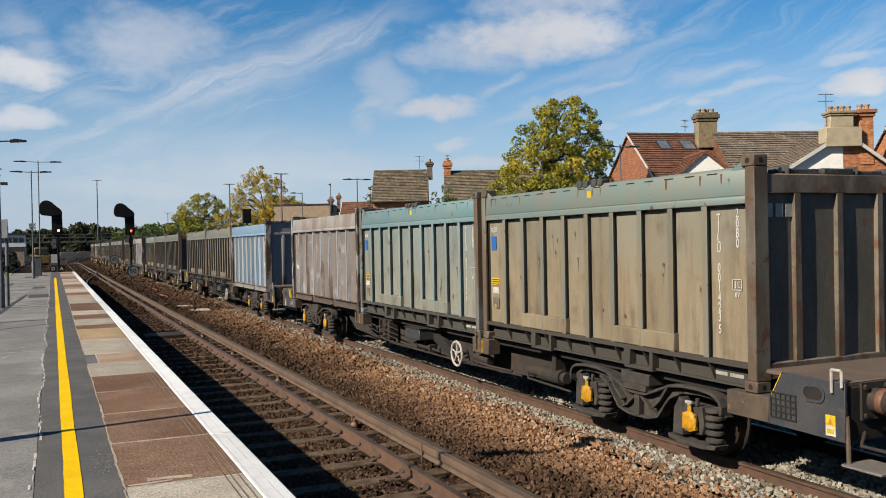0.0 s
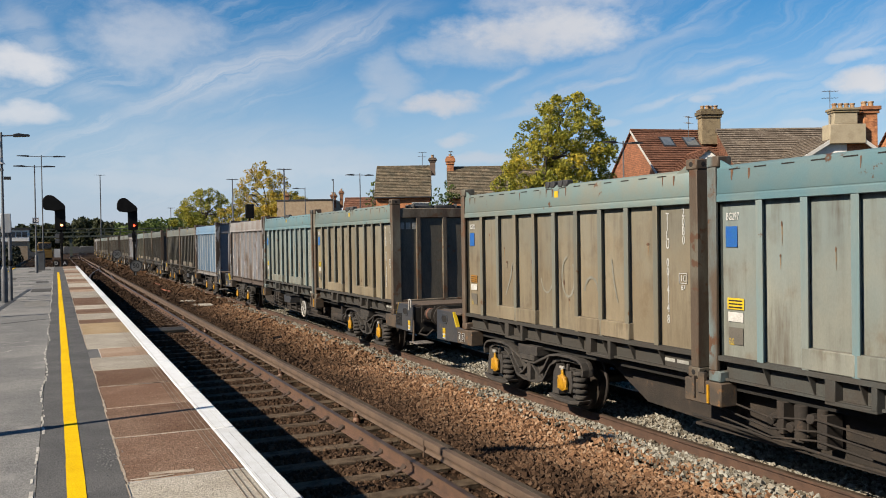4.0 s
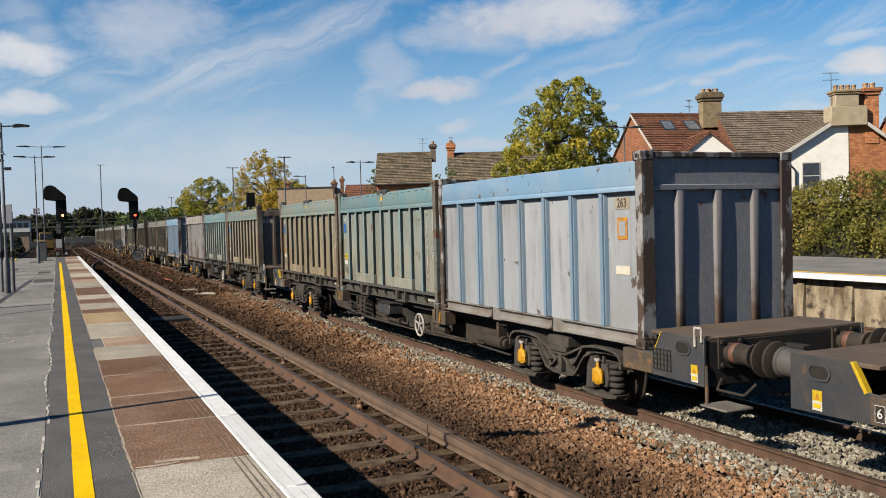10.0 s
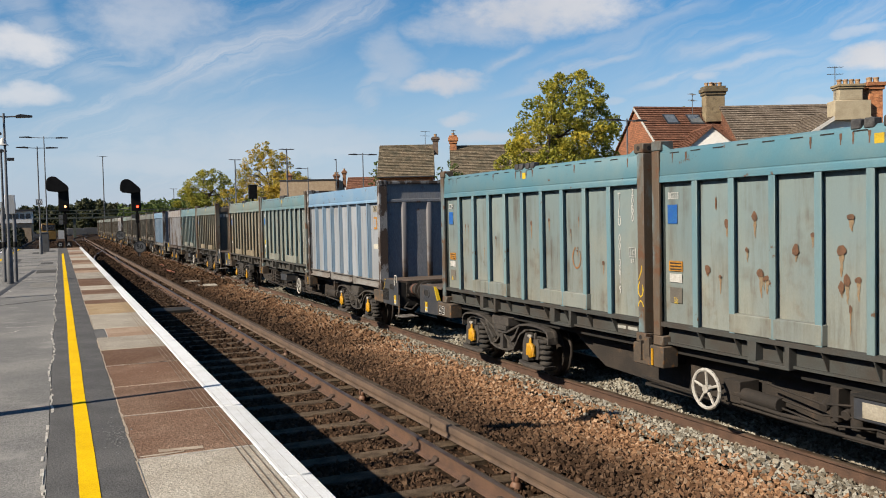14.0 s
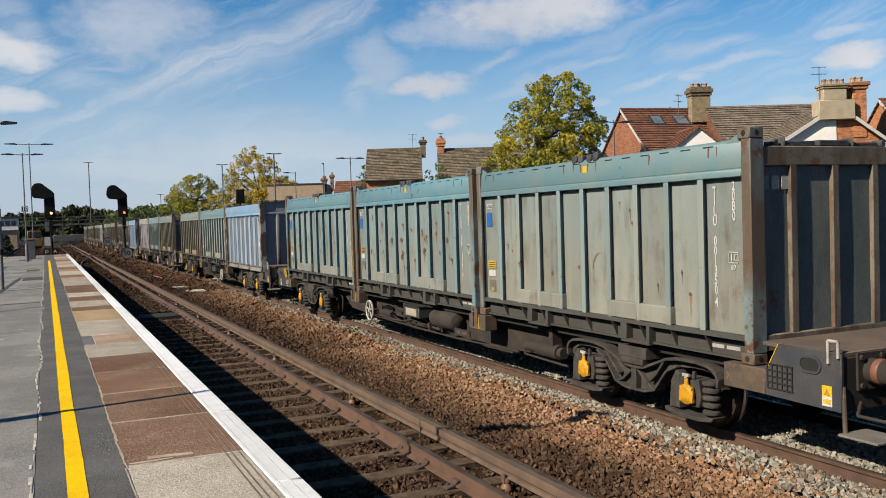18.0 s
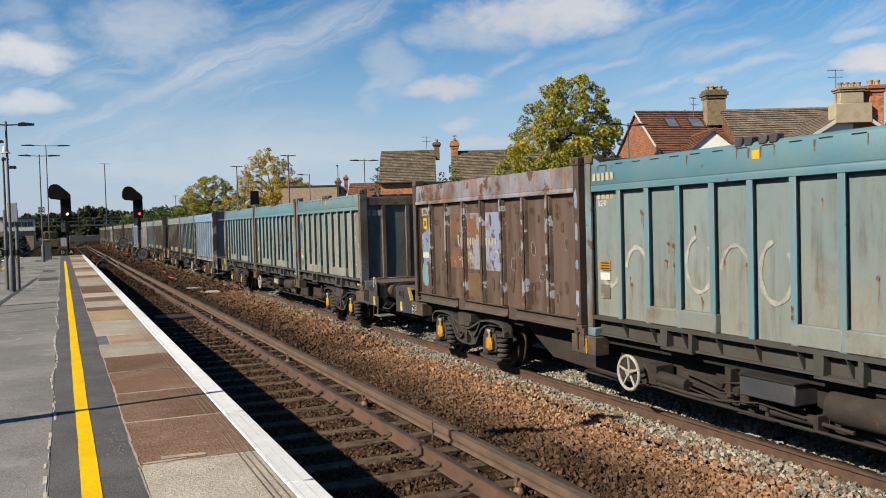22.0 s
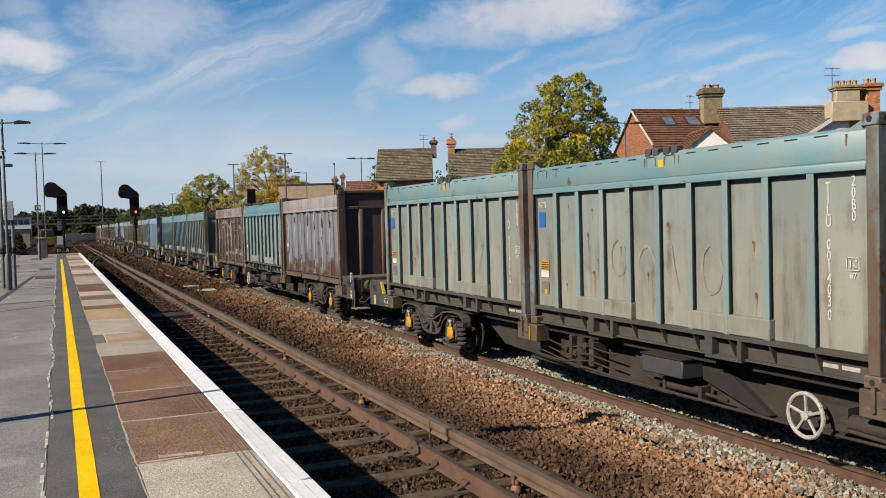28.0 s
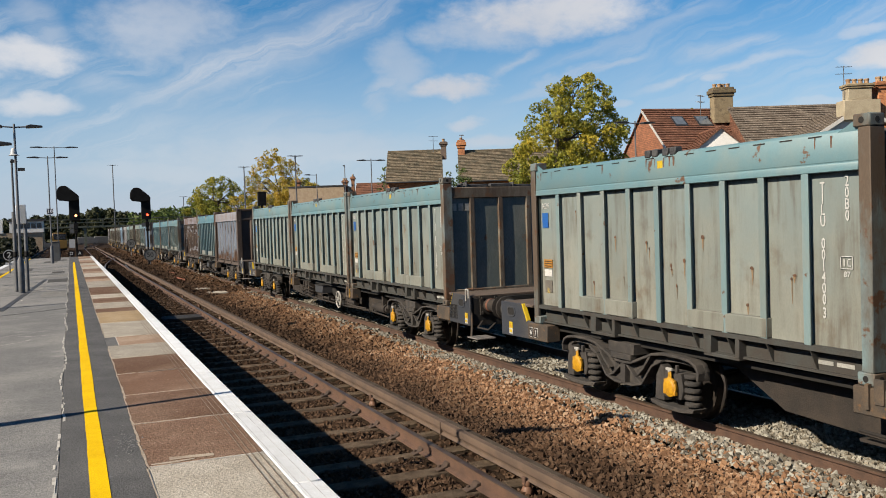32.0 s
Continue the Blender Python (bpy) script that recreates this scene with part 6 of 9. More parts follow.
    if hand_y > 9:
        part("air_tank", Geo().lathe([(0.06, 0), (0.15, 0.05), (0.17, 0.12), (0.17, 0.98), (0.15, 1.05), (0.06, 1.1)], (-0.95, hand_y - 3.9, 0.62), "y", 18), m_under, w)
        part("number_plate", Geo().box(-1.16, -1.14, hand_y - 4.7, hand_y - 4.1, 0.44, 0.56), m_under, w)
        part("plate_bars", Geo().box(-1.165, -1.16, hand_y - 4.6, hand_y - 4.4, 0.47, 0.53).box(-1.165, -1.16, hand_y - 4.35, hand_y - 4.2, 0.47, 0.53), m_bracket, w)
    valve = Geo()
    rng_ = random.Random(8)
    base = hand_y + 3.85 if hand_y < 9 else 9.2
    for i in range(9):
        y = base + 0.085 * i
        if i % 3 == 1:
            valve.cyl((-1.02, y, 0.42 + rng_.uniform(0, 0.1)), (-1.02, y, 0.80), 0.045 + rng_.uniform(0, 0.03))
        elif i % 3 == 2:
            valve.cyl((-1.10, y, 0.55 + rng_.uniform(0, 0.15)), (-0.8, y, 0.6 + rng_.uniform(0, 0.1)), 0.05)
        else:
            valve.box(-1.04 + rng_.uniform(-0.05, 0.05), -0.85, y, y + rng_.uniform(0.05, 0.12), 0.40 + rng_.uniform(0, 0.2), 0.62 + rng_.uniform(0, 0.2))
    for dz in (0.0, 0.09, 0.2):
        valve.tube([(-1.06, base - 0.5, 0.45 + dz), (-1.08, base + 0.1, 0.50 + dz), (-1.08, base + 0.7, 0.42 + dz), (-1.0, base + 1.5, 0.48 + dz)], 0.013, 6)
    valve.tube([(-1.1, 5.0, 0.40), (-1.1, 7.4, 0.36), (-1.1, 10.4, 0.38), (-1.0, 12.8, 0.42)], 0.017)
    part("brake_valve_gear", valve, m_under, w, bevel=0.008)
    return w


def wagon_pose(k, t, rear, front):
    """Pose of something of wagon k that reaches from rear to front along it; it sits on the track at both ends."""
    i = min(int(t * 2), len(RUN) - 2)
    # cubic through the table, so that the pace changes softly
    p0, p1, p2, p3 = RUN[max(i - 1, 0)], RUN[i], RUN[i + 1], RUN[min(i + 2, len(RUN) - 1)]
    u = t * 2 - i
    s = p1 + 0.5 * u * (p2 - p0 + u * (2 * p0 - 5 * p1 + 4 * p2 - p3 + u * (3 * (p1 - p2) + p3 - p0)))
    s -= k * PITCH
    a, b = along(TRAIN_C, s + rear), along(TRAIN_C, s + front)
    return a, math.degrees(math.atan2(-(b[0] - a[0]), b[1] - a[1])), s


FIRST, LAST = -9, 5
SPAN = 3 * CL + 2 * CGAP
MOVERS = []      # thing, wagon, where its origin lies along the wagon, length, height

wagon_in, wagon_out = build_wagon(7.0), build_wagon(11.3)


def wheels_of(w):
    return [o for o in w.children_recursive if o.name.startswith("wheelset")]


for k in range(FIRST, LAST + 1):
    src = wagon_out if k in (2, 3, -2, -3, -6, -7) else wagon_in
    used = any(m[0] is src for m in MOVERS)
    w = copy_thing(src, pose(0, 0, 0)) if used else src
    if k == 2:
        part("data_panel", Geo().box(-1.212, -1.199, 8.80, 9.34, 0.615, 0.755), surf("dirty cream data panel", (0.46, 0.42, 0.34), (0.36, 0.32, 0.25), scale=7), w, "dirty cream data panel")
    MOVERS.append((w, k, 0.0, SPAN, 0.0))
    WHEELSETS += wheels_of(w)

# what stands on each wagon, rear to front: look, side number, serial
LOADS = {
    -9: ("grime", "grime", "tan"), -8: ("grime", "grime", "grime"), -7: ("grime", "tan", "grime"), -6: ("grime", "grime", "mauve"), -5: ("grime", "grime", "tan"), -4: ("grime", "grime", "grime"),
    -3: ("mauve", "grime", "grime"), -2: ("grime", "grime", "tan"), -1: ("blue", "grime", "grime"), 0: ("tan", "teal", "mauve"), 1: ("blue", "teal", "tan"), 2: ("teal", "bright", "bright"),
    3: ("rust", "bright", "brown"), 4: ("teal", "teal", "teal"), 5: ("teal", "teal", "teal")}
MARKS = {(0, 0): ("BG250", "0014235"), (0, 1): ("BG268", "0014170"), (1, 2): ("BG300", "0014148"), (1, 1): ("BG297", "0013814"), (2, 2): ("BG291", "0013619"), (2, 1): ("BG333", "0013579"),
         (2, 0): ("BG325", "0013504"), (3, 1): ("BG340", "0013809"), (4, 2): ("BG311", "0014066"), (4, 1): ("BG173", "0014030"), (4, 0): ("BG297", "0013990"), (5, 2): ("BG295", "0014003"),
         (5, 1): ("BG318", "0014011"), (5, 0): ("BG306", "0014020"), (-1, 1): ("BG281", "0014191"), (-1, 2): ("BG277", "0014205")}
WORDS = {"grime": "dirty brown ribbed steel waste container with a dull rail, darkened for rib shade", "tan": "tan and weathered teal ribbed steel waste container with a rusty frame", "teal": "grey green and teal ribbed steel waste container with rust marks",
         "bright": "bright teal ribbed steel waste container with pale panels", "blue": "silver and light blue ribbed steel container with chipped paint",
         "rust": "grey mauve ribbed steel container with rust scabs and pale ribs", "brown": "dark rust brown ribbed steel container with flaking blue paint", "mauve": "mauve grey ribbed steel container streaked with rust"}
TEMPLATES = {}


def put_container(k, slot):
    kind = LOADS[k][slot]
    fine = k >= -1
    key = (kind, fine)
    if key not in TEMPLATES:
        TEMPLATES[key] = (container_b if kind in ("blue", "rust", "brown", "mauve") else container_t)(kind, fine)
        c = TEMPLATES[key]
        FRESH.append(c)
    else:
        c = copy_thing(TEMPLATES[key], pose(0, 0, 0))
    tagged(c, WORDS[kind] , "container", "containers on the train")
    MOVERS.append((c, k, slot * (CL + CGAP), CL, BASE))
    return c


FRESH = []
LOADED = {(k, slot): put_container(k, slot) for k in range(FIRST, LAST + 1) for slot in range(3)}


NARROW = Matrix.Diagonal((0.66, 1, 1, 1))


def ribbon(pts, w):
    """A flat painted stroke along a bent line in the plane of a wall."""
    left, right = [], []
    for i, (a, b) in enumerate(pts):
        (a0, b0), (a1, b1) = pts[max(i - 1, 0)], pts[min(i + 1, len(pts) - 1)]
        ln = math.hypot(a1 - a0, b1 - b0) or 1
        k = w / 2 * (0.75 + 0.25 * math.sin(i * 1.9))
        nx, ny = -(b1 - b0) / ln * k, (a1 - a0) / ln * k
        left.append((a + nx, b + ny, 0))
        right.append((a - nx, b - ny, 0))
    n = len(pts)
    return Geo().add(left + right, [(n + i, n + i + 1, i + 1, i) for i in range(n - 1)])


def arc(cx, cy, rx, ry, a0, a1, n=14):
    return [(cx + rx * math.cos(radians(a0 + (a1 - a0) * i / n)), cy + ry * math.sin(radians(a0 + (a1 - a0) * i / n))) for i in range(n + 1)]


GLYPHS = (arc(0, -0.1, 0.16, 0.26, 15, 165), [(-0.10, 0.25), (-0.06, 0.0), (0.02, -0.24)], arc(0, 0, 0.15, 0.25, 100, 400, 20), [(-0.16 + 0.02 * i, 0.10 * math.sin(i * 0.7)) for i in range(17)],
          [(0.10, 0.25), (0.05, 0.05), (-0.12, -0.24)], arc(0, 0.1, 0.16, 0.24, 195, 345))
# wagon, slot: bays with a faded shape, and its height
SPRAY = {(1, 2): ((2, 1), (3, 0), (4, 2), (5, 5), (7, 4)), (1, 1): ((1, 3), (5, 0)), (2, 2): ((2, 2),), (2, 0): ((4, 0),), (3, 1): ((9, 5), (8, 0), (6, 2), (5, 0), (4, 2)), (4, 1): ((4, 1), (3, 2), (5, 0), (6, 2)), (4, 2): ((2, 4),)}


def sprayed(c, k, slot):
    r = random.Random(k * 13 + slot)
    if (k, slot) == (3, 1):
        for i in range(9):
            row = i < 5
            part("spray_bar", Geo().box(-0.035, 0.035, -0.05, 0.05, 0, 0.001), m_cream, c, "cream spray painted bar", at=on_side(-CW + (0.006 if row else 0.0765), CL - 0.22 - 0.10 * (i if row else i - 5), 2.12 if row else 1.88))
    for bay, shape in SPRAY.get((k, slot), ()):
        y = 0.755 + 0.571 * (bay - 0.5)
        tall = r.uniform(0.9, 1.15)
        big = 1.35 if (k, slot) == (3, 1) else 0.62 if (k, slot) == (2, 2) else 1.0
        g = ribbon([(a * 1.05 * big, b * tall * big) for a, b in GLYPHS[shape]], r.uniform(0.05, 0.07) if (k, slot) == (3, 1) else r.uniform(0.03, 0.05))
        part("spray_mark", g, surf("orange spray paint", (0.33, 0.15, 0.05), (0.24, 0.16, 0.09), scale=7, bump=0) if (k, slot) == (2, 2) else m_chalk if (k, slot) == (3, 1) else m_spray, c, "faded spray painted shape", at=on_side(-CW + 0.0765, y, r.uniform(0.88, 1.05)))


m_spray = surf("worn spray paint", (0.32, 0.305, 0.255), (0.26, 0.25, 0.205), scale=6, lo=0.35, hi=0.55, rough=0.8, bump=0)


m_rustrun = surf("orange rust run", (0.29, 0.185, 0.095), (0.28, 0.215, 0.14), scale=12, bump=0)
m_rustspot = surf("dark rust spot", (0.19, 0.092, 0.046), (0.12, 0.062, 0.036), scale=12, bump=0)
m_cream = surf("cream spray paint", (0.52, 0.47, 0.34), (0.40, 0.36, 0.26), scale=8, rough=0.8, bump=0)


def streak_shape(x, y, z, w, ln, r, lean=0.0):
    """Corners and faces of a run of rust that narrows and wavers downwards; lean: how far it comes forward for each metre down."""
    pts, n = [], 7
    for i in range(n + 1):
        u = i / n
        half = w * (1 - 0.8 * u) * r.uniform(0.7, 1.25)
        mid = y + w * 0.35 * r.uniform(-1, 1) * u
        pts += [(x - lean * ln * u - 0.0015, mid - half, z - ln * u), (x - lean * ln * u - 0.0015, mid + half, z - ln * u)]
    return pts, [(2 * i, 2 * i + 1, 2 * i + 3, 2 * i + 2) for i in range(n)]


def rust_runs(c, k, slot, x, count):
    """Blisters of rust with a run below each."""
    r = random.Random(k * 31 + slot * 5 + 2)
    spots, runs, top = Geo(), Geo(), Geo()
    bold = 1.7 if (k, slot) == (2, 1) else 1.0
    for i in range(count):
        bay = r.randint(1, 8)
        y, z = 0.755 + 0.571 * (bay - 0.5) + r.uniform(-0.17, 0.17), r.uniform(0.6, 1.75)
        w, h = bold * r.uniform(0.008, 0.030), bold * r.uniform(0.01, 0.04)
        ring = [(x - 0.0003 * i, y + w * math.cos(6.28319 * j / 9) * r.uniform(0.7, 1.2), z + h * math.sin(6.28319 * j / 9) * r.uniform(0.7, 1.2)) for j in range(9)]
        spots.add(ring, [tuple(range(9))])
        ln = r.uniform(0.06, 0.26)
        runs.add(*streak_shape(x + 0.0035 - 0.00004 * i, y, z, w * 0.7, ln, r))
    for yy in (2.70, 2.88, 3.05, 3.22, r.uniform(0.3, 0.5), r.uniform(5.45, 5.65), r.uniform(5.65, 5.8)) + tuple(r.uniform(0.5, 5.5) for _ in range(3)):
        ln, w = r.uniform(0.10, 0.24), r.uniform(0.006, 0.020)
        top.add(*streak_shape(-CW + 0.024, yy, 2.262, w, ln, r, 0.0085 / 0.265))
    tagged(part("rust_streak", top, m_rustspot, c, "dark rust streaks on the top rail"), kind="stuff")
    tagged(part("rust_blister", spots, m_rustspot, c, "dark rust blisters"), kind="stuff")
    tagged(part("rust_stain", runs, m_rustrun, c, "orange rust runs"), kind="stuff")


def blob(hw_, hh, seed, rough=0.35, n=40):
    """A flake of paint or scab of rust: a rounded patch with an uneven edge."""
    pts = []
    for i in range(n):
        a = 6.28319 * i / n
        ca, sa = math.cos(a), math.sin(a)
        q = (abs(ca) ** 3 + abs(sa) ** 3) ** -0.333 * (1 + rough * noise.noise((ca * 1.1 + seed, sa * 1.1, seed * 0.7)) + 0.5 * rough * noise.noise((ca * 4 + seed, sa * 4, 3.1)))
        pts.append((hw_ * q * ca, hh * q * sa, 0.0))
    pts.append((0.0, 0.0, 0.0))
    return Geo().add(pts, [(i, (i + 1) % n, n) for i in range(n)])


m_scab = surf("dark rust scab", (0.075, 0.044, 0.030), (0.12, 0.066, 0.040), scale=9, rough=0.85)
m_bluep = surf("flaking pale blue paint", (0.25, 0.31, 0.46), (0.31, 0.36, 0.49), scale=2.4, rough=0.55, fine_mix=0.1, third=(0.10, 0.058, 0.038), third_lo=0.60, third_hi=0.62, third_scale=4, drip=((0.20, 0.09, 0.04), 0.5, 0.66, 6.0))
m_bluer = surf("pale blue paint breaking into rust", (0.27, 0.29, 0.36), (0.20, 0.095, 0.05), scale=2.6, lo=0.44, hi=0.52, streak=1.6, rough=0.6, fine_mix=0.12, third=(0.085, 0.048, 0.032), third_lo=0.60, third_hi=0.63, third_scale=5)
m_rustb = surf("orange rust bloom", (0.20, 0.090, 0.045), (0.12, 0.068, 0.046), scale=2.2, lo=0.4, hi=0.6, rough=0.75, third=(0.28, 0.29, 0.34), third_lo=0.62, third_hi=0.66, third_scale=6)
m_tealp = surf("flaking teal paint", (0.17, 0.34, 0.40), (0.24, 0.38, 0.42), scale=4, rough=0.6, third=(0.10, 0.058, 0.038), third_lo=0.60, third_hi=0.62, third_scale=6)
m_pale = surf("bared pale primer", (0.33, 0.34, 0.37), (0.26, 0.26, 0.28), scale=7, rough=0.7)


def weathered_bays(c, x):
    """The scabbed brown container: three painted bays, an ochre patch, pale primer bared along the ribs and scabs of rust."""
    for y0, y1, m in ((4.50, 3.90, m_rustb), (3.78, 3.18, m_bluer), (3.05, 2.46, m_bluep)):
        part("paint_field", Geo().box(-(y0 - y1) / 2, (y0 - y1) / 2, -0.49, 0.49, 0, 0.004), m, c, "faded painted field", at=on_side(x + 0.003, (y0 + y1) / 2, 1.24), bevel=0.002)
    part("ochre_patch", Geo().box(-0.29, 0.29, -0.21, 0.21, 0, 0.004), surf("ochre primer", (0.21, 0.125, 0.052), (0.15, 0.092, 0.048), scale=3, rough=0.7), c, "ochre primer patch", at=on_side(x + 0.003, 3.48, 0.47))
    for i, yy in enumerate((4.10, 3.98, 3.80, 3.70, 3.60, 3.50, 3.33, 2.98, 2.88, 2.76, 2.64)):
        tall = 0.17 if i in (0, 6) else 0.12
        part("letter_bar", Geo().box(-0.028, 0.028, -tall / 2, tall / 2, 0, 0.002), m_cream, c, "cream letter bar", at=on_side(x - 0.0045, yy, 1.24 + (tall - 0.12) / 2))
    for i, (yy, zz, sc) in enumerate(((3.62, 0.98, 0.6), (3.42, 0.96, 0.5), (2.85, 1.0, 0.65), (2.62, 0.98, 0.6), (4.05, 0.95, 0.35))):
        part("spray_mark", ribbon([(a * sc, b * sc) for a, b in GLYPHS[(i * 5 + 3) % 6]], 0.028), m_cream, c, "faded cream spray painted shape", at=on_side(x - 0.006 - 0.0006 * i, yy, zz))
    part("paint_flake", blob(0.19, 0.40, 1.2), m_bluep, c, "flaking pale blue paint", at=on_side(x + 0.0025, CL - 0.40, 1.12))
    part("paint_flake", blob(0.15, 0.20, 6.2), m_tealp, c, "flaking teal paint", at=on_side(x + 0.002, CL - 0.36, 0.58))
    r2 = random.Random(3)
    for i in range(30):
        bay = r2.choice((0, 0, 1, 1, 2, 2, 3, 4, 5, 6))
        yy, zz, hw_, hh = 0.89 + 0.727 * bay - 0.37 + r2.uniform(-0.22, 0.22), r2.uniform(0.4, 1.8), r2.uniform(0.02, 0.07), r2.uniform(0.03, 0.11)
        if r2.random() < 0.4:
            part("paint_flake", blob(hw_ * 1.18, hh * 1.12, i * 3.3), m_pale, c, "bared pale primer", at=on_side(x + 0.0010 - 0.00031 * i, yy, zz))
        part("rust_scab", blob(hw_, hh, i * 3.3), m_scab, c, "dark rust scab", at=on_side(x + 0.0006 - 0.00031 * i, yy, zz))
    # scabs with a pale rim hang along the ribs
    for rib in range(7):
        yr = 0.89 + 0.727 * rib
        if rib in (0, 1, 2, 4, 5, 6):
            part("bared_strip", blob(0.026, 0.82 if rib < 3 else 0.55, rib * 4.4, 0.25, 60), m_pale, c, "bared pale primer", at=on_side(-CW + 0.0112, yr + 0.012, 1.07 if rib < 3 else 1.25))
        for q in range(5 if rib < 3 else 3):
            part("rust_scab", blob(0.036, r2.uniform(0.05, 0.13), rib * 7.1 + q), m_scab, c, "dark rust scab", at=on_side(-CW + 0.0095 - 0.0006 * q, yr - 0.006, 0.42 + 0.30 * q + r2.uniform(-0.06, 0.06)))
    for q in range(4):
        part("paint_flake", blob(0.035, r2.uniform(0.05, 0.13), q * 5.1 + 2), m_bluep, c, "flaking pale blue paint", at=on_side(-CW - 0.0012, 0.07, 0.5 + 0.45 * q))


def mark_container(c, k, slot):
    """Numbers, stickers and spray paint, added to one container alone."""
    kind, r = LOADS[k][slot], random.Random(k * 7 + slot)
    if kind in ("blue", "rust", "brown", "mauve"):
        x, near = -CW + 0.0885, kind not in ("rust", "brown") or slot == 0
        number = {(1, 0): "263", (3, 2): "166", (3, 0): "195"}.get((k, slot), "214")
        y = 0.52 if kind == "blue" else CL - 0.42
        if (k, slot) == (3, 2):
            weathered_bays(c, x)
        if (k, slot) == (3, 0):
            r2 = random.Random(12)
            for i in range(40):
                part("rust_scab", blob(r2.uniform(0.012, 0.045), r2.uniform(0.015, 0.065), i * 1.9), m_scab, c, "dark rust scab", at=on_side(x - 0.001 - 0.00013 * i, 0.89 + 0.727 * r2.randint(0, 6) + r2.uniform(-0.28, 0.28), r2.choice((r2.uniform(0.32, 0.8), r2.uniform(0.3, 1.8)))))
            # paint lost in broad patches low on the bays
            for i, (yy, zz, hw_, hh) in enumerate(((5.62, 0.56, 0.20, 0.19), (5.72, 0.42, 0.13, 0.10), (4.98, 0.50, 0.10, 0.13), (4.85, 0.72, 0.05, 0.08), (4.28, 0.46, 0.17, 0.12), (3.40, 0.60, 0.14, 0.20), (2.75, 0.45, 0.19, 0.11), (1.95, 0.55, 0.12, 0.16), (1.20, 0.44, 0.18, 0.10))):
                part("rust_patch", blob(hw_, hh, i * 5.7 + 3, 0.6), m_scab, c, "bared dark rust patch", at=on_side(x - 0.0004 - 0.00006 * i, min(yy, CL - 0.40), zz))
            for i in range(16):
                part("rust_scab", blob(0.03, r2.uniform(0.04, 0.16), i * 2.3 + 50), m_scab, c, "dark rust scab", at=on_side(-CW + 0.0105 - 0.00021 * i, 0.89 + 0.727 * (i % 7) + r2.uniform(-0.02, 0.02), r2.uniform(0.35, 1.85)))
        plate = part("number_panel", card(0.30, 0.15, surf("cream number panel", (0.42, 0.37, 0.28), (0.36, 0.31, 0.23)), "number_panel"), None, c, at=on_side(x, y, 1.80))
        part("number", lettering(number, 0.165, surf("brown numerals", (0.075, 0.06, 0.045))), None, plate, at=Matrix.Translation((0, 0, 0.006)) @ Matrix.Diagonal((0.8, 1, 1, 1)))
        frame_ = Geo().box(-0.085, 0.085, -0.105, 0.105, 0, 0.004) if kind in ("rust", "brown") else Geo().box(-0.105, 0.105, -0.14, 0.14, 0, 0.004)
        sq = part("square_mark", frame_.mesh("square_mark", m_papero if kind not in ("rust", "brown") else m_papery), None, c, "orange square mark", at=on_side(x, y, 1.48 if kind not in ("rust", "brown") else 1.57))
        part("square_middle", card(0.14, 0.19, paint_set(kind)[0], "square_middle") if kind not in ("rust", "brown") else card(0.085, 0.11, paint_set(kind)[0], "square_inside"), None, sq, at=(0, 0, 0.003))
        part("label_card", card(0.30, 0.11, surf("cream label", (0.74, 0.70, 0.60), (0.62, 0.58, 0.48)), "label_card"), None, c, at=on_side(x, y, 0.95))
        return
    x = -CW + 0.0770
    bg, serial = MARKS[(k, slot)]
    part("serial", lettering("\n".join("TILU " + serial[:6]), 0.145, m_letter, 0.73), None, c, at=on_side(x, 0.60, 1.26) @ NARROW)
    part("check_digit", lettering(serial[6], 0.145, m_letter), None, c, at=on_side(x, 0.60, 0.60) @ NARROW)
    part("type_code", lettering("20B0".replace("", "\n").strip(), 0.145, m_letter, 0.73), None, c, at=on_side(x, 0.32, 1.68) @ NARROW)
    part("year", lettering("87", 0.075, m_letter), None, c, at=on_side(x, 0.335, 0.98))
    fr = part("mark_frame", Geo().box(-0.07, 0.07, 0.052, 0.06, 0, 0.003).box(-0.07, 0.07, -0.06, -0.052, 0, 0.003).box(-0.07, -0.062, -0.06, 0.06, 0, 0.003).box(0.062, 0.07, -0.06, 0.06, 0, 0.003)
              .box(-0.035, -0.022, -0.035, 0.035, 0, 0.003).box(0.008, 0.018, -0.035, 0.035, 0, 0.003).box(0.008, 0.045, 0.025, 0.035, 0, 0.003).box(0.008, 0.045, -0.035, -0.025, 0, 0.003), m_letter, c, at=on_side(x, 0.335, 1.09))
    part("side_number", lettering(bg, 0.115, m_letter), None, c, at=on_side(x, CL - 0.30, 1.77) @ Matrix.Diagonal((0.6, 1, 1, 1)))
    if (k, slot) == (2, 2):
        for q in range(3):
            part("spray_mark", ribbon([(a * 0.32, b * 0.36) for a, b in GLYPHS[(q * 2) % 6]], 0.022), m_papery, c, "yellow spray painted scrawl", at=on_side(-CW - 0.0015, 0.075, 0.45 + 0.2 * q))
    if (k, slot) != (3, 1):
        part("blue_sticker", card(0.17, 0.22, m_paperb, "blue_sticker"), None, c, at=on_side(x, CL - 0.285, 1.56))
    low = 0.86 + r.uniform(-0.04, 0.10)
    a = part("orange_sticker", card(0.24, 0.12, m_papero if r.random() < 0.6 else m_papery, "warning_sticker"), None, c, at=on_side(x, CL - 0.335, low))
    bars = Geo()
    for i in range(3):
        bars.box(-0.10, 0.10, -0.045 + 0.035 * i, -0.03 + 0.035 * i, 0, 0.002)
    tagged(part("sticker_lines", shared("sticker lines", lambda: bars.mesh("sticker_lines", m_under)), None, a, at=(0, 0, 0.004)), kind="stuff")
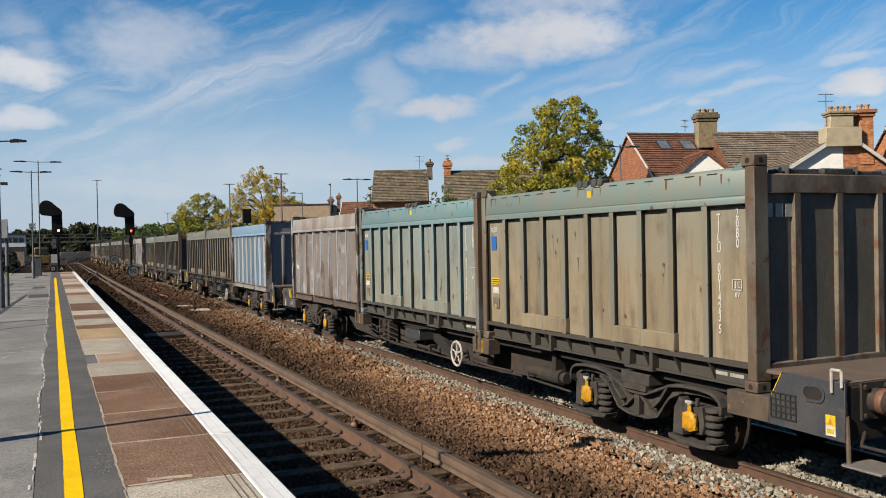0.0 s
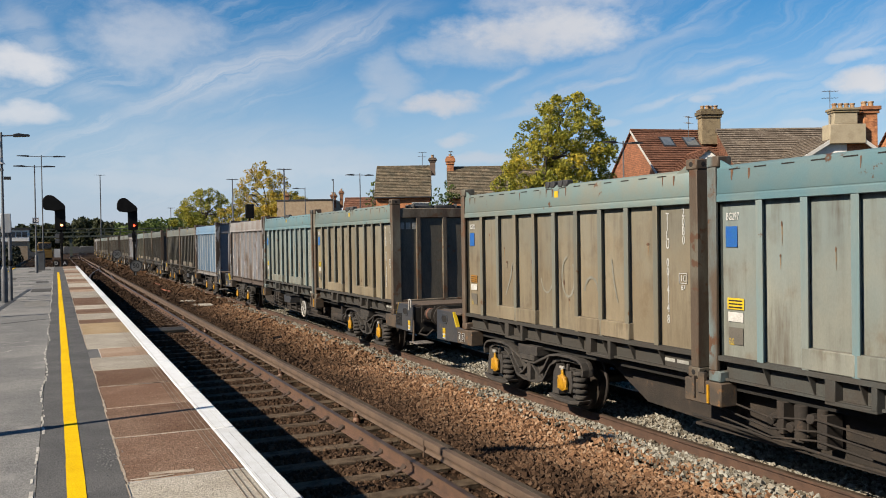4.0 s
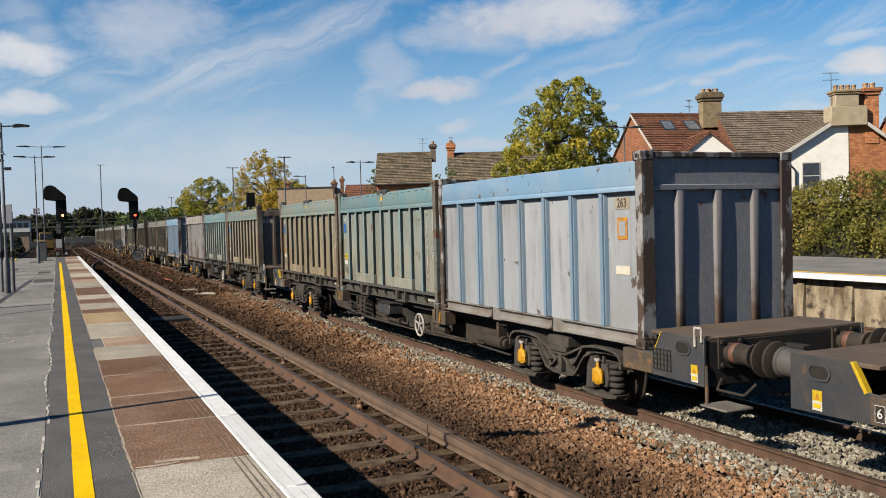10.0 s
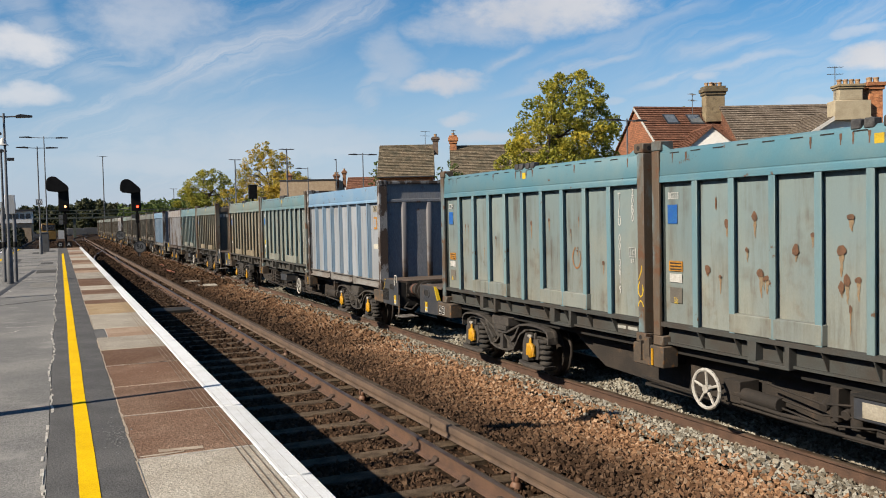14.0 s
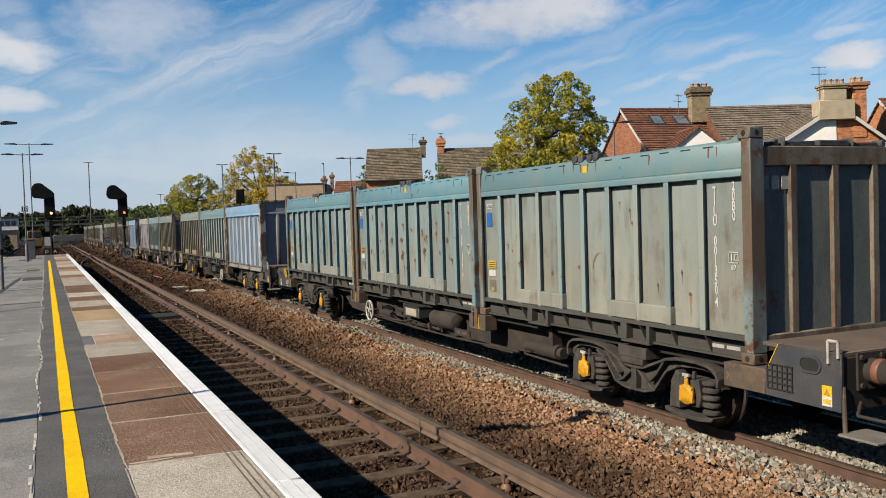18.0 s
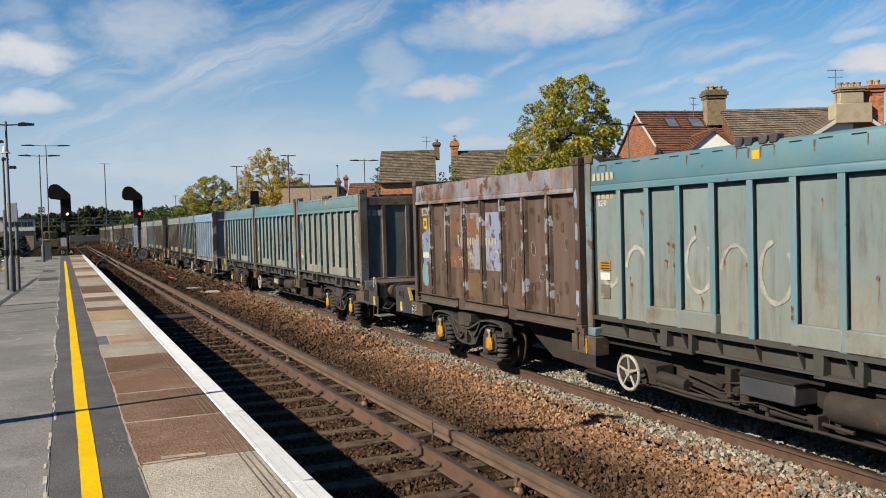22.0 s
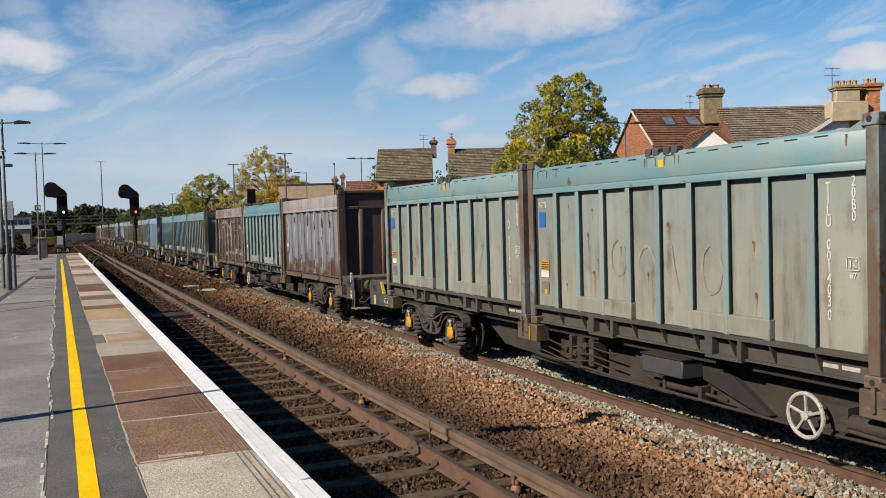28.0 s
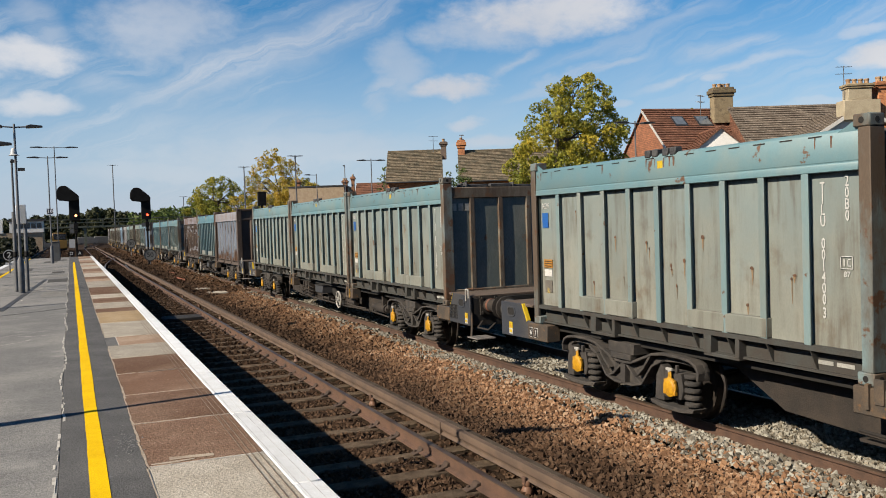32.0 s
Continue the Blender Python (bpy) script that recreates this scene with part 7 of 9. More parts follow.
    part("white_sticker", card(0.22, 0.10, m_paperw, "white_sticker"), None, c, at=on_side(x, CL - 0.335, low - 0.14))
    part("grey_patch", card(0.21, 0.18, surf("grey patch", (0.15, 0.135, 0.115), (0.19, 0.17, 0.14)), "grey_patch"), None, c, at=on_side(x, CL - 0.335, low - 0.34))
    part("yellow_sticker", card(0.07, 0.07, m_papery, "yellow_sticker"), None, c, at=on_side(x, CL - 0.26 - r.uniform(0, 0.10), low - 0.40))
    part("yellow_sticker", card(0.10, 0.12, m_papery, "rail_sticker"), None, c, at=on_side(-CW + 0.022, 2.95, 2.17))
    part("maker_bar", shared("maker bar", lambda: Geo().box(-0.22, -0.02, -0.018, 0.022, 0, 0.002).mesh("maker_bar", m_chalk)), None, c, at=on_side(-CW + 0.113, 0.52, 0.12))
    part("maker_bar", shared("maker bar", lambda: None), None, c, at=on_side(-CW + 0.113, 0.28, 0.12))
    sprayed(c, k, slot)
    rust_runs(c, k, slot, -CW + 0.0775, 34 if (k, slot) == (2, 1) else r.randint(8, 16))
    for i in range(3):
        part("end_letter_bar", card(0.10, 0.14, m_chalk, "end_letter_bar"), None, c, at=on_end(-0.98 + 0.14 * i, 0.046, 1.86))
    part("end_serial", lettering("\n".join("TILU " + serial), 0.12, m_chalk, 0.95), None, c, at=on_end(0.88, 0.046, 1.28))


DIGITS = {0: "67", 1: "65", 2: "62", 3: "63", 4: "64", 5: "61"}
for w, k, *_ in [m for m in MOVERS if m[4] == 0.0 and m[1] >= 0]:
    for i, ch in enumerate(DIGITS[k]):
        fr = part("digit_frame", card(0.105, 0.15, m_letter, "digit_frame"), None, w, at=on_side(-1.246, SPAN + 0.06 - 0.145 * i, 0.755))
        inner = part("digit_field", card(0.093, 0.138, m_under, "digit_field"), None, fr, at=(0, 0, 0.002))
        part("digit", lettering(ch, 0.12, m_letter), None, inner, at=(0, 0, 0.006))
for (k, slot), c in LOADED.items():
    if k >= -1:
        mark_container(c, k, slot)

# ---- platform furniture, signals ----
m_galv = surf("galvanised steel", (0.20, 0.21, 0.23), (0.15, 0.155, 0.17), scale=5, fine=60, rough=0.55, metal=0.3)
m_lampd = surf("dark lamp head", (0.035, 0.037, 0.042), (0.05, 0.05, 0.055), rough=0.5)
m_black = surf("black signal paint", (0.008, 0.008, 0.009), (0.014, 0.014, 0.015), rough=0.75, spec=0.12)
m_signw = surf("white sign face", (0.72, 0.73, 0.74), (0.64, 0.65, 0.66), rough=0.5, bump=0)
m_red = surf("lit red lens", (1.0, 0.05, 0.02), (1.0, 0.05, 0.02), glow=3.6, bump=0, rand=0, fine_mix=0)
m_orange_l = surf("lit warm lens", (1.0, 0.33, 0.13), (1.0, 0.33, 0.13), glow=2.6, bump=0, rand=0, fine_mix=0)
m_greybox = surf("grey cabinet paint", (0.16, 0.165, 0.17), (0.12, 0.12, 0.12), rough=0.6)


def lamp_post(x, y, z0, top, reach, label, head=0.62, tilt=0.0, r=0.042, turn=0.0, double=True):
    t = thing("lamp_post", label, "lamp post", group="lamp posts", at=(x, y, z0, 0, 0, turn))
    h = top - z0
    part("base", Geo().lathe([(r * 2.1, 0), (r * 2.1, 0.9), (r * 1.2, 1.0)], (0, 0, 0), "z", 12), m_galv, t)
    part("column", Geo().cyl((0, 0, 0.9), (0, 0, h), r, r * 0.7, 12), m_galv, t)
    for s in ((-1, 1) if double else (-1,)):
        part("arm", Geo().cyl((0, 0, h - 0.10), (s * (reach - head), 0, h - 0.08 + tilt), r * 0.5, n=8), m_galv, t)
        hd = Geo().prism([(s * (reach - head), h - 0.12 + tilt), (s * (reach - head), h - 0.05 + tilt), (s * (reach - head * 0.7), h - 0.02 + tilt), (s * reach, h - 0.05 + tilt * 1.3), (s * reach, h - 0.09 + tilt * 1.3)], "y", -0.11, 0.11)
        part("lamp_head", hd, m_lampd, t, "flat dark lamp head", bevel=0.01)
    return t


lampA = lamp_post(-1.32, 26.8, PLAT_Z, 5.62, 0.72, "galvanised platform lamp post with two flat heads", head=0.42)
part("loudspeaker", Geo().lathe([(0.04, 0.2), (0.07, 0.16), (0.09, 0.04), (0.14, 0.0)], (-0.04, 0, 3.85), "z", 14), m_signw, lampA, "white bell loudspeaker")
part("cctv_unit", Geo().box(0.04, 0.22, -0.06, 0.06, 3.42, 3.50), m_lampd, lampA)
lamp_post(-1.0, 53.0, PLAT_Z, 6.9, 1.06, "tall platform lamp post beside the end of the platform", head=0.62)
lamp_post(-0.75, 62.0, PLAT_Z, 8.3, 1.45, "tall lamp post beyond the platform end", head=0.75)
lamp_post(-1.40, 8.04, PLAT_Z, 4.9, 0.95, "platform lamp post with two flat heads", head=0.65)
lamp_post(-1.62, 21.5, PLAT_Z, 4.62, 0.5, "slim lamp post with a single head", head=0.3, double=False, turn=180)
low = lamp_post(-1.56, 29.4, PLAT_Z, 4.85, 0.16, "slim post with a small lamp beside the totem sign", head=0.2, double=False, turn=180)
lamp_post(21.7, 29.7, FP_Z, 6.41, 0.95, "double headed lamp post on the far platform", head=0.6)
lamp_post(18.1, 53.2, FP_Z, 6.75, 0.95, "lamp post with curved arms on the far platform", head=0.55, tilt=-0.03)
lamp_post(17.5, 64.5, FP_Z, 6.5, 0.95, "single armed lamp post on the far platform", head=0.45, double=False)
lamp_post(19.0, 62.0, FP_Z, 7.0, 0.12, "bare slim pole on the far platform", head=0.1, double=False)
for i, (x, y, top) in enumerate(((20.2, 82, 9.4), (20.1, 108, 10.2), (20.1, 133.5, 10.1), (20.0, 152, 9.0), (20.0, 170, 9.0))):
    lamp_post(x, y, FP_Z - 1.0, top, 0.75, "tall yard lighting mast with two flood heads", head=0.55, r=0.09)
lamp_post(10.6, 236, -0.3, 19.9, 1.3, "very tall slender yard lighting mast", head=0.8, r=0.16)

# totem sign in front of the lamp
totem = thing("totem_sign", "pale station totem sign on two posts with a dark band", "sign", at=(-1.36, 27.6, PLAT_Z))
for dx in (-0.13, 0.16):
    p = part("post", Geo().cyl((dx, 0, 0), (dx, 0.1, 2.3), 0.05, n=10), m_galv, totem)
    part("post_band", Geo().cyl((dx, 0, 1.0), (dx, 0.1, 1.25), 0.056, n=10), m_black, p)
part("sign_board", Geo().box(-0.06, 0.20, -0.05, 0.03, 1.95, 2.5), m_signw, totem, "white sign board", bevel=0.01)
round2 = thing("stop_marker", "round black and white stop marker on a short post", "sign", at=(-2.5, 42.0, PLAT_Z))
part("post", Geo().cyl((0, 0, 0), (0, 0, 0.7), 0.03, n=8), m_galv, round2)
disc = part("disc", Geo().lathe([(0.24, -0.01), (0.24, 0.01)], (0, 0, 0.78), "y", 24), m_black, round2)
part("ring", Geo().lathe([(0.205, -0.02), (0.24, -0.02), (0.24, -0.011), (0.205, -0.011)], (0, 0, 0.78), "y", 24, True), m_signw, disc)
part("numeral", lettering("2", 0.34, m_signw), None, disc, at=on_end(0, -0.016, 0.78))
part("plate", Geo().box(-0.16, 0.16, -0.015, 0.015, 0.36, 0.46), m_signw, round2)
m_sign10 = surf("bright white sign paint", (1.5, 1.5, 1.52), (1.4, 1.4, 1.42), rough=0.5, bump=0)
ten = thing("car_stop_sign", "square blue sign with a white number ten", "sign", at=(-1.0, 52.92, PLAT_Z))
part("bracket", Geo().box(-0.03, 0.03, 0, 0.06, 2.85, 3.0), m_galv, ten)
face = part("sign_face", Geo().box(-0.17, 0.17, -0.03, 0.0, 2.75, 3.08), surf("navy sign face", (0.03, 0.04, 0.08), rough=0.5), ten)
part("numerals", lettering("10", 0.27, m_sign10), None, face, at=on_end(0, -0.034, 2.915))
part("border", Geo().box(-0.16, 0.16, -0.034, -0.03, 2.76, 2.775).box(-0.16, 0.16, -0.034, -0.03, 3.055, 3.07).box(-0.16, -0.145, -0.034, -0.03, 2.76, 3.07).box(0.145, 0.16, -0.034, -0.03, 2.76, 3.07), m_sign10, face)
cab = thing("equipment_cabinet", "grey trackside equipment cabinet on the platform end", "cabinet", at=(-0.86, 58.0, PLAT_Z))
part("body", Geo().box(-0.22, 0.22, -0.2, 0.2, 0, 1.15), m_greybox, cab, bevel=0.02)
part("lid", Geo().box(-0.24, 0.24, -0.22, 0.22, 1.15, 1.19), m_greybox, cab, bevel=0.01)


def signal(x, y, z0, lens, label):
    """Colour light signal: hooded route box leaning to the left over a slim head on a post."""
    s = thing("railway_signal", label, "signal", group="signals", at=(x, y, z0))
    t = 5.9 - z0
    part("post", Geo().cyl((0.12, 0.1, 0), (0.12, 0.1, t - 1.6), 0.07, n=10), m_black, s)
    part("head", Geo().prism([(-0.28, t - 2.45), (0.42, t - 2.45), (0.40, t - 0.85), (0.0, t - 0.75), (-0.28, t - 1.05)], "y", -0.12, 0.16), m_black, s, bevel=0.02)
    part("route_box", Geo().prism([(-1.06, t - 0.82), (-0.90, t - 1.02), (-0.60, t - 1.05), (-0.28, t - 1.10), (0.40, t - 1.0), (0.41, t - 0.78), (0.30, t - 0.62), (-0.02, t - 0.34), (-0.30, t - 0.09), (-0.46, t - 0.01), (-0.66, t), (-0.84, t - 0.06), (-0.98, t - 0.22), (-1.05, t - 0.5)], "y", -0.30, 0.16), m_black, s, "hooded route indicator box", bevel=0.03)
    hood = Geo()
    for i in range(12):
        a, b = math.pi * (i / 12), math.pi * ((i + 1) / 12)
        p = [(0.15 + rr * math.cos(c), t - 2.1 + rr * math.sin(c)) for c, rr in ((a, 0.15), (b, 0.15), (b, 0.17), (a, 0.17))]
        hood.prism(p, "y", -0.34, -0.12)
    part("lens_hood", hood, m_black, s)
    part("lens", Geo().lathe([(0.085, -0.125), (0.085, -0.12)], (0.15, 0, t - 2.1), "y", 18), lens, s, "lit signal lens")
    part("subsidiary_head", Geo().box(-0.02, 0.26, -0.10, 0.14, t - 3.1, t - 2.62).lathe([(0.14, -0.16), (0.14, 0.1)], (0.12, 0, t - 3.25), "y", 14), m_black, s, bevel=0.015)
    part("plate", Geo().box(-0.30, 0.02, -0.05, -0.02, t - 3.0, t - 2.7), m_greybox, s)
    return s


sig = signal(0.25, 66.0, 0.8, m_orange_l, "black colour light signal with a glowing lamp at the platform end")
part("notice", Geo().box(-0.36, 0.02, -0.06, -0.03, 0.75, 1.35), m_signw, sig, "white notice plate")
part("warning_plate", Geo().box(-0.30, -0.02, -0.06, -0.03, 1.75, 2.05), m_greybox, sig, "grey identification plate")
sig2 = signal(5.35, 70.0, -0.15, m_red, "black colour light signal with a red lamp between the tracks")


def speed_board(x, y, z, text, label):
    s = thing("speed_board", label, "sign", group="speed boards", at=(x, y, -0.2))
    part("post", Geo().cyl((0, 0.05, 0), (0, 0.05, z + 0.2), 0.04, n=8), m_galv, s)
    d = part("disc", Geo().lathe([(0.46, -0.015), (0.46, 0.015)], (0, 0, z + 0.2), "y", 28), surf("grey dim sign face", (0.34, 0.34, 0.33), (0.28, 0.28, 0.27)), s)
    part("ring", Geo().lathe([(0.39, -0.03), (0.46, -0.03), (0.46, -0.016), (0.39, -0.016)], (0, 0, z + 0.2), "y", 28, True), m_lampd, d)
    part("figures", lettering(text, 0.5, m_lampd), None, d, at=on_end(0, -0.02, z + 0.2))


speed_board(5.5, 69.0, 0.72, "50", "round speed board with the figures fifty")
speed_board(5.75, 95.0, 1.32, "30", "round speed board with the figures thirty")
buf = thing("letter_board", "pair of round boards with letters at the platform end", "sign", at=(0.25, 65.0, PLAT_Z))
for dx, ch in ((-0.25, "D"), (0.28, "A")):
    b = part("board", Geo().lathe([(0.22, -0.01), (0.22, 0.01)], (dx, 0, 0.26), "y", 20), m_black, buf)
    part("letter", lettering(ch, 0.32, m_signw), None, b, at=on_end(dx, -0.014, 0.26))
stalk = thing("railway_signal", "back of a dark signal head on a tall post", "signal", group="signals", at=(14.4, 70.2, -0.2))
part("post", Geo().cyl((0, 0, 0), (0, 0, 4.6), 0.08, n=10), m_black, stalk)
part("head", Geo().box(-0.33, 0.33, -0.2, 0.1, 4.5, 5.65), m_black, stalk, bevel=0.03)

# cable covers and an orange cable in the space between the tracks
for x, y, w, ln, a in ((5.15, 38.9, 0.75, 0.7, 4), (5.4, 36.0, 0.8, 1.1, -3)):
    b = thing("cable_cover", "pale concrete cable cover lying on the ballast", "cover", Geo().box(-w / 2, w / 2, -ln / 2, ln / 2, 0, 0.05), m_slab_p, at=(x, y, BED_Z + 0.07, 0, 0, a), bevel=0.01)
board = thing("timber_board", "dark timber board between the rails of the near track", "board", Geo().box(-0.55, 0.55, -0.5, 0.5, 0, 0.10), m_dark, at=(2.95, 26.7, -0.18), bevel=0.02)
cable = thing("orange_cable", "orange red cable pipe lying in the ballast", "cable", Geo().tube([(5.1, 44, -0.12), (5.4, 47, -0.10), (5.2, 50, -0.1), (5.7, 54, -0.1), (5.6, 58, -0.12)], 0.05), surf("orange cable", (0.38, 0.12, 0.045), (0.3, 0.1, 0.05), rough=0.6))

# footbridge far down the line
br = thing("footbridge", "distant green grey footbridge over the tracks", "bridge", at=(0, 190, -1.4))
m_green = surf("grey green bridge paint", (0.10, 0.125, 0.095), (0.14, 0.15, 0.12), rough=0.7)
part("deck", Geo().box(-6, 34, -0.9, 0.9, 5.15, 5.5), m_green, br)
for z in (6.1, 6.75):
    part("handrail", Geo().box(-6, 34, -0.95, -0.85, z, z + 0.16), m_green, br)
for i in range(14):
    part("post", Geo().box(-5.9 + i * 3.0, -5.75 + i * 3.0, -0.95, -0.85, 5.4, 6.8), m_green, br)
for x in (-5, 2.8, 13.0, 24):
    part("pier", Geo().box(x - 0.25, x + 0.25, -0.6, 0.6, -0.3, 5.2), m_green, br)

# signal box and yard things beyond the left side
sbx = thing("signal_box", "low two storey signal box with a band of windows", "building", at=(-7.4, 157, -0.4))
m_brick = surf("red brown brick", (0.26, 0.115, 0.06), (0.34, 0.17, 0.09), scale=3, fine=22, bump=0.5, rough=0.9, fine_mix=0.3)
m_glassd = surf("dark window glass", (0.03, 0.035, 0.045), (0.05, 0.055, 0.07), rough=0.08, bump=0, spec=0.8)
m_render = surf("white render", (1.22, 1.20, 1.15), (1.10, 1.08, 1.03), scale=2, fine=60, rough=0.85, bump=0.15)
m_bwall = surf("buff brick wall", (0.50, 0.39, 0.27), (0.42, 0.31, 0.21), scale=3, fine=20, bump=0.4, rough=0.9)
part("ground_floor", Geo().box(-3.6, 3.2, -2, 3, 0, 3.4), m_bwall, sbx)
part("upper_floor", Geo().box(-1.6, 3.4, -2.2, 3, 3.4, 5.3), m_render, sbx)
part("roof", Geo().box(-1.9, 3.7, -2.5, 3.3, 5.3, 5.6), m_lampd, sbx)
part("turret", Geo().box(-3.4, -2.6, -2.1, 0, 3.4, 5.6), m_render, sbx)
for i in range(5):
    part("window", Geo().box(-1.0 + i * 0.86, -0.3 + i * 0.86, -2.23, -2.19, 4.1, 4.9), m_glassd, sbx)
for x, y, col, nm in ((-1.6, 150, (0.26, 0.15, 0.03), "yellow"),):
    mch = thing("track_machine", nm + " track maintenance machine parked beside the line", "machine", at=(x, y, -0.3))
    mm = surf(nm + " machine paint", col, tuple(c * 0.75 for c in col), rough=0.5)
    part("body", Geo().box(-1.1, 1.1, -2.5, 2.5, 0.6, 1.9), mm, mch, bevel=0.06)
    part("cab", Geo().box(-1.0, 1.0, -2.4, -0.6, 1.9, 3.1), mm, mch, bevel=0.08)
    part("windscreen", Geo().box(-0.85, 0.85, -2.43, -2.38, 2.1, 2.9), m_glassd, mch)
    for dy in (-1.6, 1.6):
        part("wheel", Geo().cyl((-1.0, dy, 0.4), (1.0, dy, 0.4), 0.42), m_lampd, mch)
m_greyvan = surf("pale grey van paint", (0.15, 0.15, 0.155), (0.12, 0.12, 0.12), rough=0.5)
for x, y, c in ((-6.0, 185, m_greyvan), (4.0, 235, m_greyvan), (8.0, 240, m_greyvan)):
    van = thing("van", "pale grey van parked in the yard", "van", at=(x, y, -0.4))
    part("body", Geo().prism([(-2.4, 0.4), (2.4, 0.4), (2.4, 1.2), (1.7, 1.35), (1.2, 2.1), (-2.4, 2.15)], "y", -0.95, 0.95), c, van, bevel=0.08)
    part("windscreen", Geo().prism([(1.73, 1.38), (1.25, 2.05), (1.22, 2.05), (1.68, 1.38)], "y", -0.8, 0.8), m_glassd, van)
    for dx in (-1.6, 1.5):
        part("wheel", Geo().cyl((dx, -0.98, 0.36), (dx, 0.98, 0.36), 0.34), m_lampd, van)

# ---- houses beyond the far platform ----
m_tile_r = surf("red brown roof tile", (0.285, 0.135, 0.088), (0.205, 0.10, 0.068), scale=1.6, fine=14, bump=0.6, rough=0.9, fine_mix=0.5, spec=0.1, third=(0.36, 0.25, 0.19), third_lo=0.60, third_hi=0.72, third_scale=7, courses=(0.24, 0.14, 0.6, 0.24))
m_tile_b = surf("grey brown roof tile", (0.235, 0.188, 0.148), (0.33, 0.27, 0.215), scale=1.4, fine=13, bump=0.6, rough=0.92, fine_mix=0.5, spec=0.1, third=(0.50, 0.45, 0.38), third_lo=0.585, third_hi=0.68, third_scale=9, courses=(0.26, 0.16, 0.62, 0.26))
m_tile_g = surf("old mossy roof tile", (0.27, 0.215, 0.150), (0.165, 0.145, 0.105), scale=1.2, fine=11, bump=0.6, rough=0.92, fine_mix=0.5, spec=0.1, third=(0.40, 0.35, 0.27), third_lo=0.58, third_hi=0.70, third_scale=5, courses=(0.42, 0.22, 0.5, 0.30))
m_hang = surf("orange red hung tile", (0.46, 0.185, 0.092), (0.36, 0.145, 0.075), scale=2, fine=9, bump=0.5, rough=0.9, courses=(0.2, 0.12, 0.45, 0.22))
m_stone_c = surf("weathered chimney stone", (0.42, 0.33, 0.20), (0.33, 0.25, 0.15), scale=2.4, fine=20, bump=0.5, rough=0.92, third=(0.16, 0.12, 0.075), third_lo=0.56, third_hi=0.68, third_scale=2.2)
m_stone_l = surf("pale chimney render", (0.55, 0.47, 0.33), (0.47, 0.39, 0.27), scale=2, fine=30, rough=0.9)
m_pot2 = surf("clay chimney pot", (0.50, 0.33, 0.19), (0.42, 0.24, 0.13), scale=6, rough=0.85)
m_brick_o = surf("orange brick", (0.56, 0.235, 0.10), (0.42, 0.165, 0.075), scale=3, fine=26, bump=0.5, rough=0.9, fine_mix=0.35, courses=(0.24, 0.083, 1.5, 0.30))
m_barge = surf("white bargeboard", (0.76, 0.75, 0.72), (0.68, 0.66, 0.62), rough=0.6)


def slope(parent, tile, a, b, c, d, courses, name="roof_slope"):
    """Roof slope from eave a-b up to ridge d-c, in lapped courses."""
    a, b, c, d = (Vector(p) for p in (a, b, c, d))
    nrm = (b - a).cross(d - a).normalized()
    if nrm.z < 0:
        nrm.negate()
    g = Geo()
    for i in range(courses):
        u, w = i / courses, (i + 1.12) / courses
        p = [a.lerp(d, u) + nrm * 0.065, b.lerp(c, u) + nrm * 0.065, b.lerp(c, min(w, 1)) + nrm * 0.012, a.lerp(d, min(w, 1)) + nrm * 0.012]
        q = [v - nrm * 0.06 for v in p]
        g.add([tuple(v) for v in p + q], [(0, 1, 2, 3), (7, 6, 5, 4), (0, 4, 5, 1), (1, 5, 6, 2), (2, 6, 7, 3), (3, 7, 4, 0)])
    return tagged(part(name, g, tile, parent), kind="stuff")


def chimney(x, y, z0, z1, w, d, mat, pots, parent_at=0.0, label="", corbel=True, crown=None):
    c = thing("chimney", label, "chimney", group="chimneys", at=(x, y, z0, 0, 0, parent_at))
    h = z1 - z0
    part("chimney_shaft", Geo().box(-w / 2, w / 2, -d / 2, d / 2, 0, h * 0.72), mat, c, bevel=0.02)
    if corbel:
        part("corbel", Geo().box(-w / 2 - 0.07, w / 2 + 0.07, -d / 2 - 0.07, d / 2 + 0.07, h * 0.72, h * 0.80).box(-w / 2 - 0.15, w / 2 + 0.15, -d / 2 - 0.15, d / 2 + 0.15, h * 0.80, h * 0.90)
             .box(-w / 2 - 0.06, w / 2 + 0.06, -d / 2 - 0.06, d / 2 + 0.06, h * 0.90, h * 0.96), crown or mat, c, bevel=0.02)
    for i in range(pots):
        px = (i - (pots - 1) / 2) * w * 0.9 / max(pots, 1)
        part("pot", Geo().lathe([(0.13, h * 0.94), (0.12, h * 0.94 + 0.22), (0.15, h * 0.94 + 0.25), (0.15, h * 0.94 + 0.31), (0.10, h * 0.94 + 0.31)], (px, 0.05 * (-1) ** i, 0), "z", 12), m_pot2, c)
    return c


def aerial(x, y, z, h, turn=0):
    t = thing("aerial", "thin metal television aerial", "aerial", at=(x, y, z, 0, 0, turn))
    part("mast", Geo().cyl((0, 0, 0), (0, 0, h), 0.022, n=6), m_galv, t)
    for k, zz in enumerate((h - 0.05, h - 0.45)):
        b = part("boom", Geo().cyl((-0.45, 0, zz), (0.45, 0, zz), 0.014, n=6), m_galv, t)
        for i in range(5):
            part("rod", Geo().cyl((-0.4 + 0.2 * i, -0.2, zz), (-0.4 + 0.2 * i, 0.2, zz), 0.009, n=5), m_galv, b)
    return t


